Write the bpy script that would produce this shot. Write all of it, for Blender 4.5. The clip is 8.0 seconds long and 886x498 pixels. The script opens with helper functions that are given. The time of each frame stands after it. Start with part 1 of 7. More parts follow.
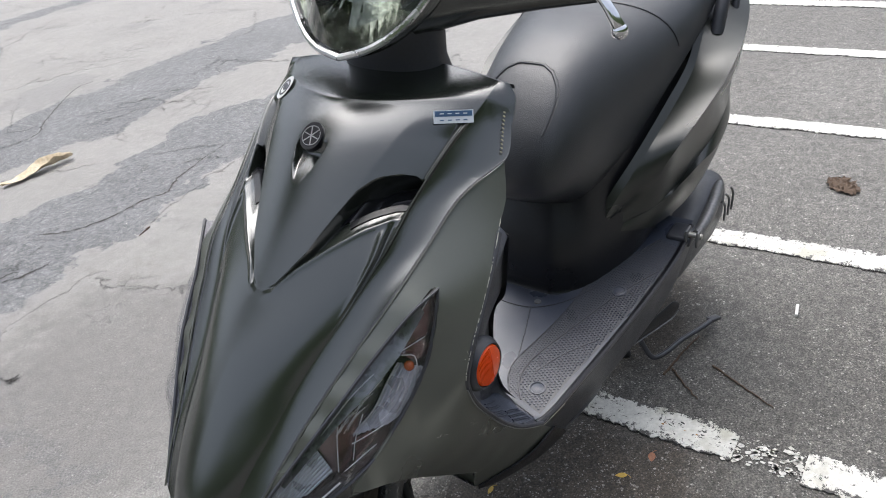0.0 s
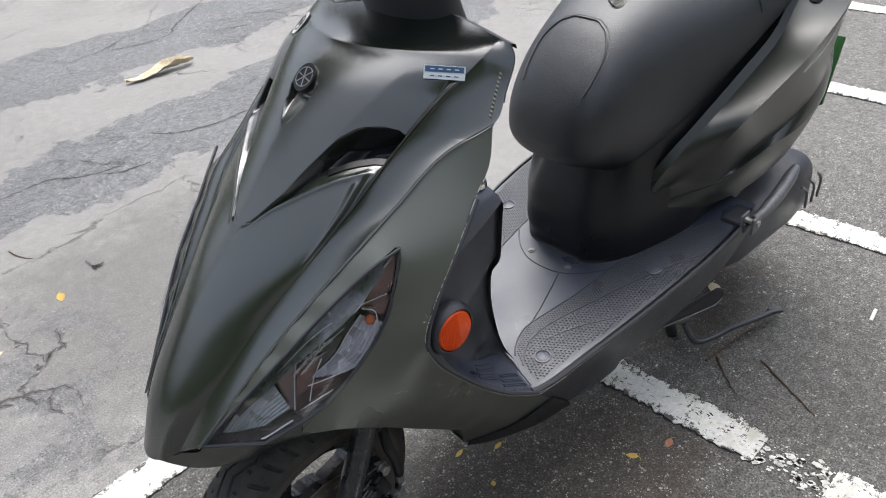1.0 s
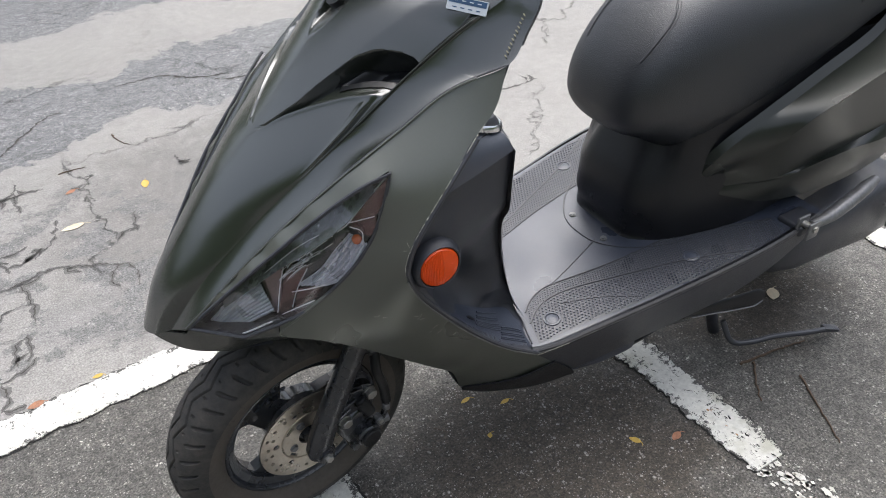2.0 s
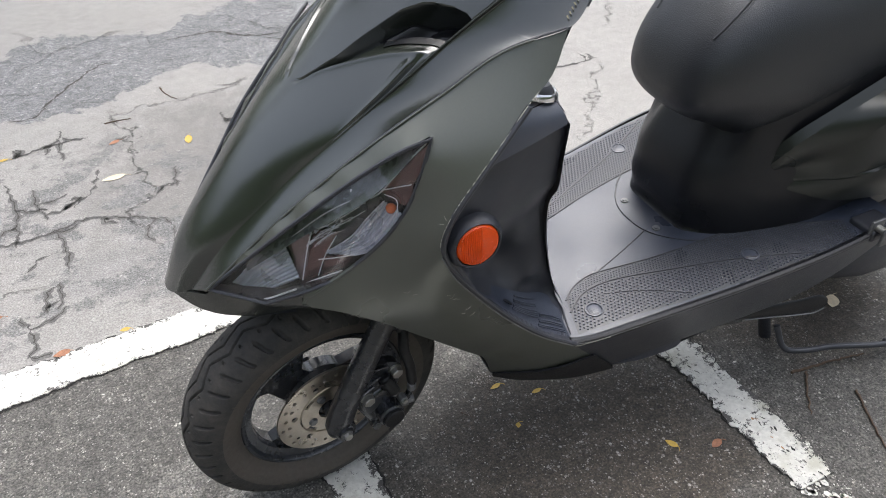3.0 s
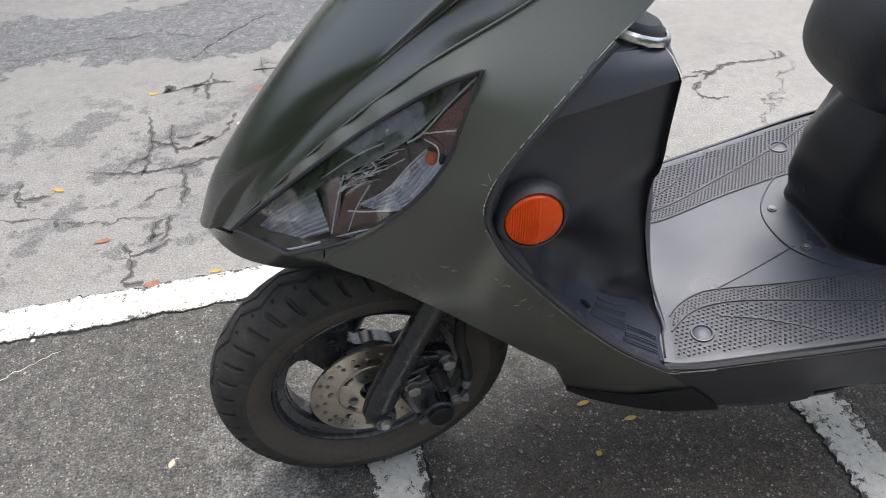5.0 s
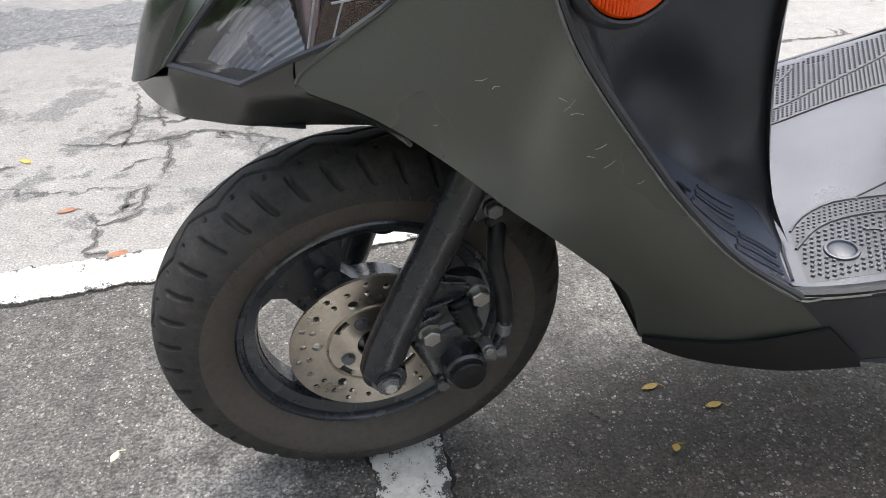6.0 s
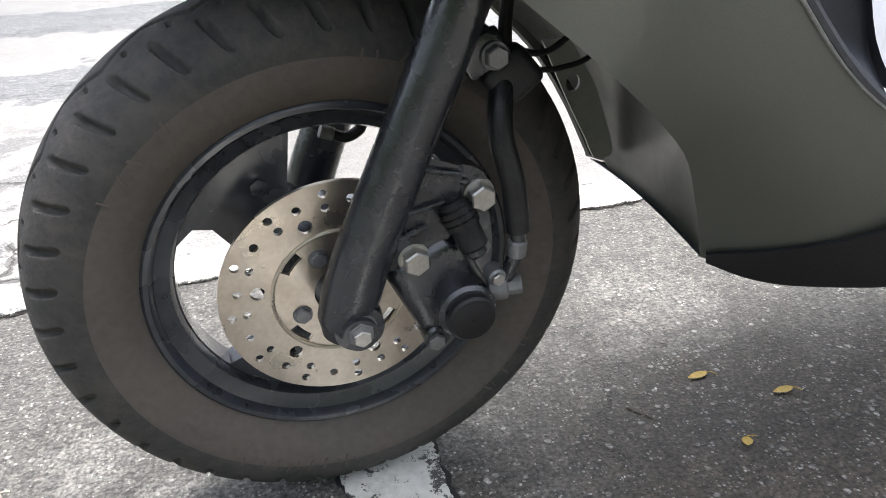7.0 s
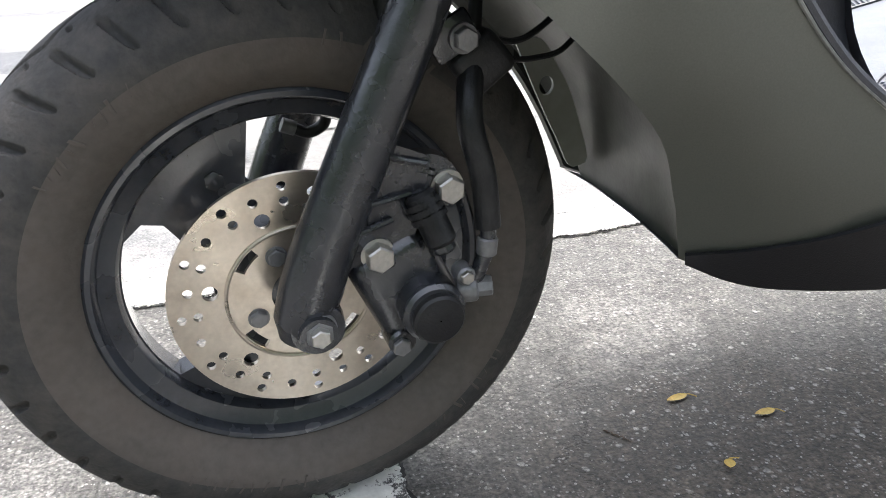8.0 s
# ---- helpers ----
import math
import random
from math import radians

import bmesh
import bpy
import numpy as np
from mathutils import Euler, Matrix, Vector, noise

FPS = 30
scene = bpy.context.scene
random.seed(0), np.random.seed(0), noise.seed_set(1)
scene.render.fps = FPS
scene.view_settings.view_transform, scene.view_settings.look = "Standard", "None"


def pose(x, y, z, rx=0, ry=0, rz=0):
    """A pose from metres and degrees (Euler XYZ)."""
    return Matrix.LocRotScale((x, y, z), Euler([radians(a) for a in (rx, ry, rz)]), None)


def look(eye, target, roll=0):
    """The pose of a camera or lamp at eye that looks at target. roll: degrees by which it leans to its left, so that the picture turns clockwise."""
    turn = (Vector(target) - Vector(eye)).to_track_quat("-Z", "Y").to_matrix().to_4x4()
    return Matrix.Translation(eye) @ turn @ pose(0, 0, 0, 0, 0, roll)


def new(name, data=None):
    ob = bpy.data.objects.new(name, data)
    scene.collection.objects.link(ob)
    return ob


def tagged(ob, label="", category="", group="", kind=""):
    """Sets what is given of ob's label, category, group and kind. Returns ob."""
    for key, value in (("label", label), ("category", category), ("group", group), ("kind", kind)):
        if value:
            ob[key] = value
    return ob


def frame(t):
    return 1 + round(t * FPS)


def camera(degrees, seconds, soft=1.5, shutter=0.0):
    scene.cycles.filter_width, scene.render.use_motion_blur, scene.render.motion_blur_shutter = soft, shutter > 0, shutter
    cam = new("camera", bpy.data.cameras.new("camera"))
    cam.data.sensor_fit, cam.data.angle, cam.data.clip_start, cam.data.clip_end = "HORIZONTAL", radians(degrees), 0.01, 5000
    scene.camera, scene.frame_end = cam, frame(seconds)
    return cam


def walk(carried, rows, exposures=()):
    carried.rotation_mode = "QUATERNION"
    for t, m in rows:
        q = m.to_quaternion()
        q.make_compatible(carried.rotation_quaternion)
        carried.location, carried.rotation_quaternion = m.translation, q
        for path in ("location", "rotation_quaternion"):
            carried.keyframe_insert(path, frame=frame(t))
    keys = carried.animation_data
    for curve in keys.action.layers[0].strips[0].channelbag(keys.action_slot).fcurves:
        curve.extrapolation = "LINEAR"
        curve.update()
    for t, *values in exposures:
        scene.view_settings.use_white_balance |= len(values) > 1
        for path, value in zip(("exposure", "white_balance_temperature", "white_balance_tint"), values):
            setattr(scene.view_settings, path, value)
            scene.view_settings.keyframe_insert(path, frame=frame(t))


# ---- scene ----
cam = camera(61.1, 8.0, 0.95)
PATH = [
    (0, (0.748, 0.652, 1.169), (-0.627, -0.409, 0.177), -9.0),
    (0.5, (0.693, 0.697, 1.165), (-0.531, -0.513, 0.147), -8.3),
    (1, (0.614, 0.763, 1.165), (-0.474, -0.503, 0.062), -7.4),
    (1.5, (0.56, 0.845, 1.159), (-0.358, -0.525, 0.027), -3.6),
    (1.7, (0.541, 0.858, 1.15), (-0.317, -0.537, 0.003), -3.9),
    (2.8, (0.5, 0.84, 1.096), (-0.249, -0.547, -0.135), 0.8),
    (3, (0.492, 0.814, 1.092), (-0.216, -0.606, -0.124), -0.6),
    (3.5, (0.443, 0.781, 1.096), (-0.19, -0.629, -0.173), -1.4),
    (4, (0.38, 0.797, 1.083), (0.004, -0.605, -0.293), -1.1),
    (4.5, (0.346, 0.797, 1.061), (0.019, -0.661, -0.268), 0.2),
    (4.7, (0.343, 0.783, 1.034), (0.042, -0.716, -0.255), -0.8),
    (5.8, (0.331, 0.644, 0.744), (0.049, -0.996, -0.365), -1.9),
    (6, (0.33, 0.625, 0.689), (0.066, -1.02, -0.416), -2.1),
    (6.5, (0.325, 0.565, 0.538), (0.028, -1.15, -0.447), -2.1),
    (7, (0.329, 0.532, 0.459), (-0.029, -1.234, -0.408), -3.9),
    (7.5, (0.327, 0.52, 0.42), (-0.06, -1.293, -0.33), -3.0),
    (8, (0.322, 0.521, 0.416), (-0.115, -1.281, -0.334), -2.6),
]
walk(cam, [(t, look(eye, target, roll)) for t, eye, target, roll in PATH],
     [(0, 0.66, 6250, 10), (1.7, 0.80, 6300, 10), (3, 0.92, 6350, 10), (4, 0.88, 6350, 10), (4.7, 0.77, 6350, 10), (6, 1.22, 6400, 10), (6.5, 1.58, 6400, 10), (7, 1.80, 6380, 10), (8, 1.95, 6350, 10)])

# ---- world and sun: overcast daylight ----
world = bpy.data.worlds.new("overcast")
scene.world = world
world.use_nodes = True
wn = world.node_tree
sky = wn.nodes.new("ShaderNodeTexSky")
sky.sky_type = 'NISHITA'
sky.sun_disc = False
sky.sun_elevation, sky.sun_rotation = radians(73), radians(222)
sky.air_density, sky.dust_density, sky.ozone_density = 1.0, 6.0, 1.0
grey = wn.nodes.new("ShaderNodeHueSaturation")
grey.inputs["Saturation"].default_value = 0.5
wn.links.new(sky.outputs[0], grey.inputs["Color"])
wn.links.new(grey.outputs[0], wn.nodes["Background"].inputs[0])
wn.nodes["Background"].inputs[1].default_value = 0.165
sun_data = bpy.data.lights.new("sun", 'SUN')
sun_data.energy, sun_data.angle, sun_data.color = 1.2, radians(75), (1.0, 0.985, 0.97)
sun = new("sun", sun_data)
sun.matrix_world = look((-1.0, -1.1, 5.0), (0, 0, 0))


# ---- materials ----
def material(name, base, rough=0.5, metal=0.0, spec=0.5, vary=0.25, scale=8.0, grain=60.0, bump=0.1, bump_scale=400.0, coat=0.0, rough_vary=0.12, dust=None, dust_amount=0.0):
    """Principled surface with colour variation at two scales, uneven gloss and fine relief."""
    m = bpy.data.materials.new(name)
    m.use_nodes = True
    nt = m.node_tree
    n, l = nt.nodes, nt.links
    p = n["Principled BSDF"]
    geo = n.new("ShaderNodeTexCoord")
    big, fine, rel = (n.new("ShaderNodeTexNoise") for _ in range(3))
    for node, s, d in ((big, scale, 4.0), (fine, grain, 3.0), (rel, bump_scale, 2.0)):
        node.inputs["Scale"].default_value, node.inputs["Detail"].default_value = s, d
        l.new(geo.outputs["Object"], node.inputs["Vector"])
    add = n.new("ShaderNodeMath")
    add.operation = 'ADD'
    l.new(big.outputs["Fac"], add.inputs[0])
    l.new(fine.outputs["Fac"], add.inputs[1])
    ramp = n.new("ShaderNodeMapRange")
    ramp.inputs["From Min"].default_value, ramp.inputs["From Max"].default_value = 0.6, 1.4
    l.new(add.outputs[0], ramp.inputs["Value"])
    mix = n.new("ShaderNodeMix")
    mix.data_type = 'RGBA'
    lo = [c * (1 - vary) for c in base] + [1]
    hi = [min(1, c * (1 + vary)) for c in base] + [1]
    mix.inputs["A"].default_value, mix.inputs["B"].default_value = lo, hi
    l.new(ramp.outputs[0], mix.inputs["Factor"])
    colour = mix.outputs["Result"]
    if dust:
        dn = n.new("ShaderNodeTexNoise")
        dn.inputs["Scale"].default_value, dn.inputs["Detail"].default_value, dn.inputs["Roughness"].default_value = scale * 1.7, 8.0, 0.65
        l.new(geo.outputs["Object"], dn.inputs["Vector"])
        dr = n.new("ShaderNodeMapRange")
        dr.inputs["From Min"].default_value, dr.inputs["From Max"].default_value = 0.42, 0.72
        dr.inputs["To Max"].default_value = dust_amount
        l.new(dn.outputs["Fac"], dr.inputs["Value"])
        dm = n.new("ShaderNodeMix")
        dm.data_type = 'RGBA'
        dm.inputs["B"].default_value = (*dust, 1)
        l.new(dr.outputs[0], dm.inputs["Factor"])
        l.new(colour, dm.inputs["A"])
        colour = dm.outputs["Result"]
    l.new(colour, p.inputs["Base Color"])
    rr = n.new("ShaderNodeMapRange")
    rr.inputs["From Min"].default_value, rr.inputs["From Max"].default_value = 0.3, 0.7
    rr.inputs["To Min"].default_value, rr.inputs["To Max"].default_value = max(0.02, rough - rough_vary), min(1, rough + rough_vary)
    l.new(big.outputs["Fac"], rr.inputs["Value"])
    l.new(rr.outputs[0], p.inputs["Roughness"])
    p.inputs["Metallic"].default_value = metal
    p.inputs["Specular IOR Level"].default_value = spec
    p.inputs["Coat Weight"].default_value = coat
    if bump:
        b = n.new("ShaderNodeBump")
        b.inputs["Strength"].default_value, b.inputs["Distance"].default_value = bump, 0.001
        l.new(rel.outputs["Fac"], b.inputs["Height"])
        l.new(b.outputs[0], p.inputs["Normal"])
    return m


def clear(name, tint=(0.96, 0.96, 0.97), rough=0.06):
    """Thin clear plastic: see-through, with gloss that grows at flat angles."""
    m = bpy.data.materials.new(name)
    m.use_nodes = True
    n, l = m.node_tree.nodes, m.node_tree.links
    n.remove(n["Principled BSDF"])
    see, gloss, mix, flat = n.new("ShaderNodeBsdfTransparent"), n.new("ShaderNodeBsdfGlossy"), n.new("ShaderNodeMixShader"), n.new("ShaderNodeLayerWeight")
    steep, share = n.new("ShaderNodeMath"), n.new("ShaderNodeMath")
    see.inputs["Color"].default_value = (*tint, 1)
    gloss.inputs["Roughness"].default_value = rough
    flat.inputs["Blend"].default_value = 0.5
    steep.operation, share.operation = 'POWER', 'MULTIPLY_ADD'
    steep.inputs[1].default_value = 4.0
    share.inputs[1].default_value, share.inputs[2].default_value = 0.9, 0.05
    l.new(flat.outputs["Facing"], steep.inputs[0])
    l.new(steep.outputs[0], share.inputs[0])
    l.new(share.outputs[0], mix.inputs[0])
    l.new(see.outputs[0], mix.inputs[1])
    l.new(gloss.outputs[0], mix.inputs[2])
    l.new(mix.outputs[0], n["Material Output"].inputs["Surface"])
    return m


DARK_PAINT = material("dark_green_satin_paint", (0.016, 0.0195, 0.0155), 0.20, 0.05, 1.0, 0.12, 3, 900, 0.08, 1500, rough_vary=0.04)
DARK_PAINT.node_tree.nodes["Principled BSDF"].inputs["IOR"].default_value = 1.68
TAIL_PAINT = material("dark_green_tail_paint", (0.018, 0.021, 0.0175), 0.30, 0.05, 0.6, 0.12, 3, 900, 0.08, 1500, rough_vary=0.04)
OLIVE_PAINT = material("olive_grey_satin_paint", (0.126, 0.132, 0.114), 0.30, 0.40, 0.9, 0.12, 3, 900, 0.12, 1500, rough_vary=0.05)
BLACK_PLASTIC = material("black_moulded_plastic", (0.032, 0.034, 0.043), 0.43, 0, 0.7, 0.2, 10, 300, 0.3, 900, dust=(0.12, 0.115, 0.11), dust_amount=0.12)
GLOSS_BLACK = material("deep_black_plastic", (0.010, 0.0105, 0.013), 0.36, 0, 0.45, 0.2, 8, 200, 0.25, 900)
FLOOR_PLASTIC = material("grey_black_floor_plastic", (0.034, 0.041, 0.062), 0.38, 0, 0.85, 0.12, 12, 300, 0.3, 900, dust=(0.10, 0.107, 0.125), dust_amount=0.10)
INNER_FENDER = material("dusty_green_black_plastic", (0.050, 0.054, 0.044), 0.42, 0, 0.45, 0.5, 14, 60, 0.15, 300, dust=(0.13, 0.128, 0.115), dust_amount=0.22)
HOSE_BLACK = material("grimy_black_rubber", (0.009, 0.0095, 0.011), 0.42, 0, 0.35, 0.3, 30, 250, 0.3, 600, dust=(0.10, 0.095, 0.09), dust_amount=0.14)
PALE_OLIVE = material("pale_olive_plastic", (0.24, 0.245, 0.215), 0.5, 0, 0.5, 0.15, 10, 100, 0.1, 400)
SEAT_VINYL = material("black_seat_vinyl", (0.016, 0.018, 0.023), 0.40, 0, 0.9, 0.15, 6, 200, 0.6, 700)
TYRE_RUBBER = material("worn_tyre_rubber", (0.098, 0.086, 0.075), 0.76, 0, 0.3, 0.2, 14, 160, 0.5, 300, dust=(0.11, 0.09, 0.075), dust_amount=0.55)
TREAD_RUBBER = material("tread_rubber", (0.046, 0.0445, 0.043), 0.72, 0, 0.35, 0.25, 30, 200, 0.6, 300, dust=(0.11, 0.095, 0.082), dust_amount=0.5)
RIM_PAINT = material("black_rim_paint", (0.026, 0.030, 0.038), 0.24, 0, 0.9, 0.3, 20, 200, 0.06, 500, dust=(0.13, 0.13, 0.13), dust_amount=0.13)
FORK_PAINT = material("dusty_black_fork_paint", (0.015, 0.017, 0.022), 0.24, 0, 0.9, 0.3, 30, 250, 0.2, 500, dust=(0.16, 0.155, 0.15), dust_amount=0.14)
STEEL_DISC = material("brushed_disc_steel", (0.60, 0.54, 0.46), 0.34, 0.9, 0.5, 0.15, 25, 250, 0.04, 700, dust=(0.30, 0.22, 0.14), dust_amount=0.35)
ZINC = material("zinc_plated_steel", (0.50, 0.49, 0.46), 0.42, 0.9, 0.5, 0.2, 60, 300, 0.2, 600, dust=(0.25, 0.2, 0.14), dust_amount=0.3)
HEADLAMP_SILVER = material("dulled_headlamp_reflector", (0.17, 0.19, 0.15), 0.14, 1.0, 0.5, 0.5, 60, 160, 0.9, 70)
CHROME = material("chrome", (0.85, 0.85, 0.86), 0.12, 1.0, 0.5, 0.05, 20, 200, 0.05, 300, rough_vary=0.04)
BRIGHT_ALLOY = material("polished_alloy", (0.75, 0.75, 0.76), 0.28, 1.0, 0.5, 0.1, 30, 200, 0.1, 300)
ENGINE_GREY = material("cast_grey_alloy", (0.22, 0.22, 0.225), 0.5, 0.6, 0.5, 0.25, 25, 200, 0.4, 300, dust=(0.12, 0.11, 0.1), dust_amount=0.4)
LAMP_BLACK = material("dark_lamp_interior", (0.10, 0.098, 0.105), 0.22, 0.8, 0.5, 0.3, 30, 200, 0.1, 300)
LAMP_FLUTE = material("bluish_silver_lamp_reflector", (0.66, 0.68, 0.74), 0.30, 0.45, 0.5, 0.2, 40, 200, 0.1, 300)
LAMP_GREY = material("cloudy_grey_lamp_reflector", (0.22, 0.23, 0.225), 0.30, 0.3, 0.6, 0.35, 40, 200, 0.1, 300)
LAMP_MIRROR = material("bright_lamp_reflector", (0.82, 0.83, 0.85), 0.14, 1.0, 0.5, 0.08, 40, 200, 0.1, 300)
LAMP_BROWN = material("dull_brown_lamp_reflector", (0.20, 0.115, 0.11), 0.18, 0.8, 0.5, 0.25, 30, 200, 0.1, 300)
LAMP_LINE = material("frosted_white_lamp_edge", (0.80, 0.80, 0.82), 0.35, 0.2, 0.8, 0.1, 60, 300, 0.0)
LAMP_PINK = material("pinkish_lamp_reflector", (0.36, 0.27, 0.275), 0.2, 0.6, 0.5, 0.2, 30, 200, 0.1, 300)
AMBER = material("amber_reflector_plastic", (0.80, 0.080, 0.005), 0.18, 0, 0.35, 0.12, 60, 500, 0.1, 300)
AMBER_BULB = material("amber_bulb_glass", (0.50, 0.10, 0.015), 0.2, 0, 0.6, 0.1, 60, 200, 0.0, 300)
LENS = clear("clear_lamp_lens")
WHITE_STICKER = material("white_sticker", (0.75, 0.75, 0.74), 0.4, 0, 0.5, 0.05, 40, 300, 0.0)
BLUE_STICKER = material("blue_badge_print", (0.025, 0.07, 0.15), 0.35, 0, 0.5, 0.1, 40, 300, 0.0)
SILVER_STICKER = material("silver_badge_print", (0.55, 0.58, 0.60), 0.35, 0.3, 0.5, 0.05, 40, 300, 0.0)
EMBLEM_SILVER = material("silver_emblem_lines", (0.45, 0.46, 0.46), 0.35, 0.8, 0.5, 0.1, 60, 300, 0.0)
PRINT_GOLD = material("worn_yellow_print", (0.42, 0.38, 0.26), 0.5, 0, 0.5, 0.2, 90, 300, 0.0)
SCRATCH = material("bare_scratch", (0.42, 0.41, 0.36), 0.6, 0, 0.4, 0.3, 90, 300, 0.0)
WORN_EDGE = material("greyed_plastic_edge", (0.17, 0.17, 0.16), 0.5, 0, 0.5, 0.4, 60, 300, 0.2)
GREEN_PLATE = material("green_plate_guard", (0.03, 0.12, 0.03), 0.5, 0, 0.5, 0.2, 30, 200, 0.1)
YELLOW_LEAF = material("yellow_fallen_leaf", (0.52, 0.36, 0.07), 0.6, 0, 0.4, 0.35, 60, 300, 0.4, 300, dust=(0.25, 0.12, 0.04), dust_amount=0.5)
BROWN_LEAF = material("brown_fallen_leaf", (0.30, 0.14, 0.08), 0.65, 0, 0.4, 0.35, 60, 300, 0.4, 300)
PALE_LEAF = material("pale_dry_leaf", (0.66, 0.57, 0.42), 0.7, 0, 0.3, 0.3, 12, 100, 0.5, 200, dust=(0.35, 0.22, 0.1), dust_amount=0.5)
TWIG = material("dry_twig_bark", (0.10, 0.07, 0.05), 0.8, 0, 0.3, 0.4, 80, 300, 0.5, 300)
PAPER = material("cigarette_paper", (0.7, 0.69, 0.66), 0.7, 0, 0.3, 0.1, 60, 300, 0.1)


def asphalt(name):
    """Old road asphalt: pale worn strips and darker patched strips beyond the edge line, dark bays before it; chips of stone, cracks, stains."""
    m = bpy.data.materials.new(name)
    m.use_nodes = True
    nt = m.node_tree
    n, l = nt.nodes, nt.links
    p = n["Principled BSDF"]
    tc = n.new("ShaderNodeTexCoord")

    def noise_tex(scale, detail=6.0, rough=0.6, off=0.0):
        t = n.new("ShaderNodeTexNoise")
        t.inputs["Scale"].default_value, t.inputs["Detail"].default_value, t.inputs["Roughness"].default_value = scale, detail, rough
        mp = n.new("ShaderNodeMapping")
        mp.inputs["Location"].default_value = (off, off * 0.7, 0)
        l.new(tc.outputs["Object"], mp.inputs["Vector"])
        l.new(mp.outputs[0], t.inputs["Vector"])
        return t.outputs["Fac"]

    def math_node(op, a, b=None, c=None):
        t = n.new("ShaderNodeMath")
        t.operation = op
        for i, v in enumerate((a, b, c)):
            if v is None:
                continue
            if isinstance(v, (int, float)):
                t.inputs[i].default_value = v
            else:
                l.new(v, t.inputs[i])
        return t.outputs[0]

    def step(v, lo, hi, to=1.0):
        t = n.new("ShaderNodeMapRange")
        t.interpolation_type = 'SMOOTHSTEP'
        t.inputs["From Min"].default_value, t.inputs["From Max"].default_value, t.inputs["To Max"].default_value = lo, hi, to
        l.new(v, t.inputs["Value"])
        return t.outputs[0]

    def blend(f, a, b, op='MIX'):
        t = n.new("ShaderNodeMix")
        t.data_type, t.blend_type = 'RGBA', op
        for s, v in (("A", a), ("B", b)):
            if isinstance(v, tuple):
                t.inputs[s].default_value = (*v, 1)
            else:
                l.new(v, t.inputs[s])
        if isinstance(f, (int, float)):
            t.inputs["Factor"].default_value = f
        else:
            l.new(f, t.inputs["Factor"])
        return t.outputs["Result"]

    sep = n.new("ShaderNodeSeparateXYZ")
    l.new(tc.outputs["Object"], sep.inputs[0])
    x, y = sep.outputs[0], sep.outputs[1]
    rag = math_node('MULTIPLY_ADD', noise_tex(2.2, 12, 0.66), 0.9, -0.45)
    ry = math_node('ADD', y, rag)
    edge = math_node('MULTIPLY_ADD', x, -0.07, y)                                   # along the painted edge line
    fine_rag = math_node('MULTIPLY_ADD', noise_tex(9, 8, 0.65, 3), 0.05, -0.025)
    bays = step(math_node('ADD', edge, fine_rag), -0.50, -0.47)
    slant = math_node('MULTIPLY_ADD', x, -0.10, ry)
    strip_a = math_node('MULTIPLY', step(slant, -2.34, -2.32), step(math_node('MULTIPLY', slant, -1.0), 1.75, 1.77))
    strip_b = math_node('MULTIPLY', step(ry, -3.83, -3.79), step(math_node('MULTIPLY', ry, -1.0), 2.95, 2.98))
    strip_c = math_node('MULTIPLY', step(ry, -7.5, -7.4), step(math_node('MULTIPLY', ry, -1.0), 6.9, 7.0))
    strips = math_node('MAXIMUM', math_node('MAXIMUM', strip_a, strip_b), strip_c)
    patch = step(noise_tex(0.9, 8, 0.62, 11), 0.60, 0.64)
    road = blend(noise_tex(2.2, 9, 0.7, 5), (0.200, 0.193, 0.182), (0.315, 0.303, 0.285))
    dark_strip = blend(noise_tex(3.0, 9, 0.7, 7), (0.095, 0.097, 0.100), (0.20, 0.202, 0.205))
    bay = blend(noise_tex(1.8, 9, 0.7, 9), (0.044, 0.042, 0.038), (0.124, 0.119, 0.109))
    stain = step(noise_tex(1.1, 7, 0.6, 21), 0.58, 0.75, 0.55)
    # pale dried patches, and bays further on that are worn paler
    for px, py, rad, amount in ((0.50, 0.065, 0.10, 0.75), (-0.065, -0.175, 0.10, 0.40), (-2.6, 0.30, 0.5, 0.6), (0.547, -0.075, 0.06, 0.4)):
        gap = math_node('SQRT', math_node('ADD', math_node('POWER', math_node('SUBTRACT', x, px), 2.0), math_node('POWER', math_node('SUBTRACT', y, py), 2.0)))
        gap = math_node('MULTIPLY_ADD', noise_tex(14, 8, 0.7, 4), rad * 2.2, math_node('ADD', gap, -rad * 1.1))
        stain = math_node('MAXIMUM', stain, step(math_node('MULTIPLY', gap, -1.0), -rad, -rad * 0.55, amount))
    stain = math_node('MAXIMUM', stain, step(math_node('MULTIPLY', x, -1.0), 0.5, 1.8, 0.45))
    bay = blend(stain, bay, (0.20, 0.193, 0.180))
    # dark brown oily ground where vehicles stand, with shade beside the scooter painted in
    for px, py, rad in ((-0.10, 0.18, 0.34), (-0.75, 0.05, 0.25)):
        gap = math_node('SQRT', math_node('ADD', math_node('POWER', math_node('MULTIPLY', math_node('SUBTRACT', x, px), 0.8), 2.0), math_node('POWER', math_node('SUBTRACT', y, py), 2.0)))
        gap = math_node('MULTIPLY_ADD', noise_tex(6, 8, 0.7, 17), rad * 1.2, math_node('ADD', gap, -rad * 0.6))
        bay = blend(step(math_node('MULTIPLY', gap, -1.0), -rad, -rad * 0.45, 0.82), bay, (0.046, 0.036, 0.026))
    road = blend(math_node('MULTIPLY', patch, 0.55), road, (0.19, 0.185, 0.18))
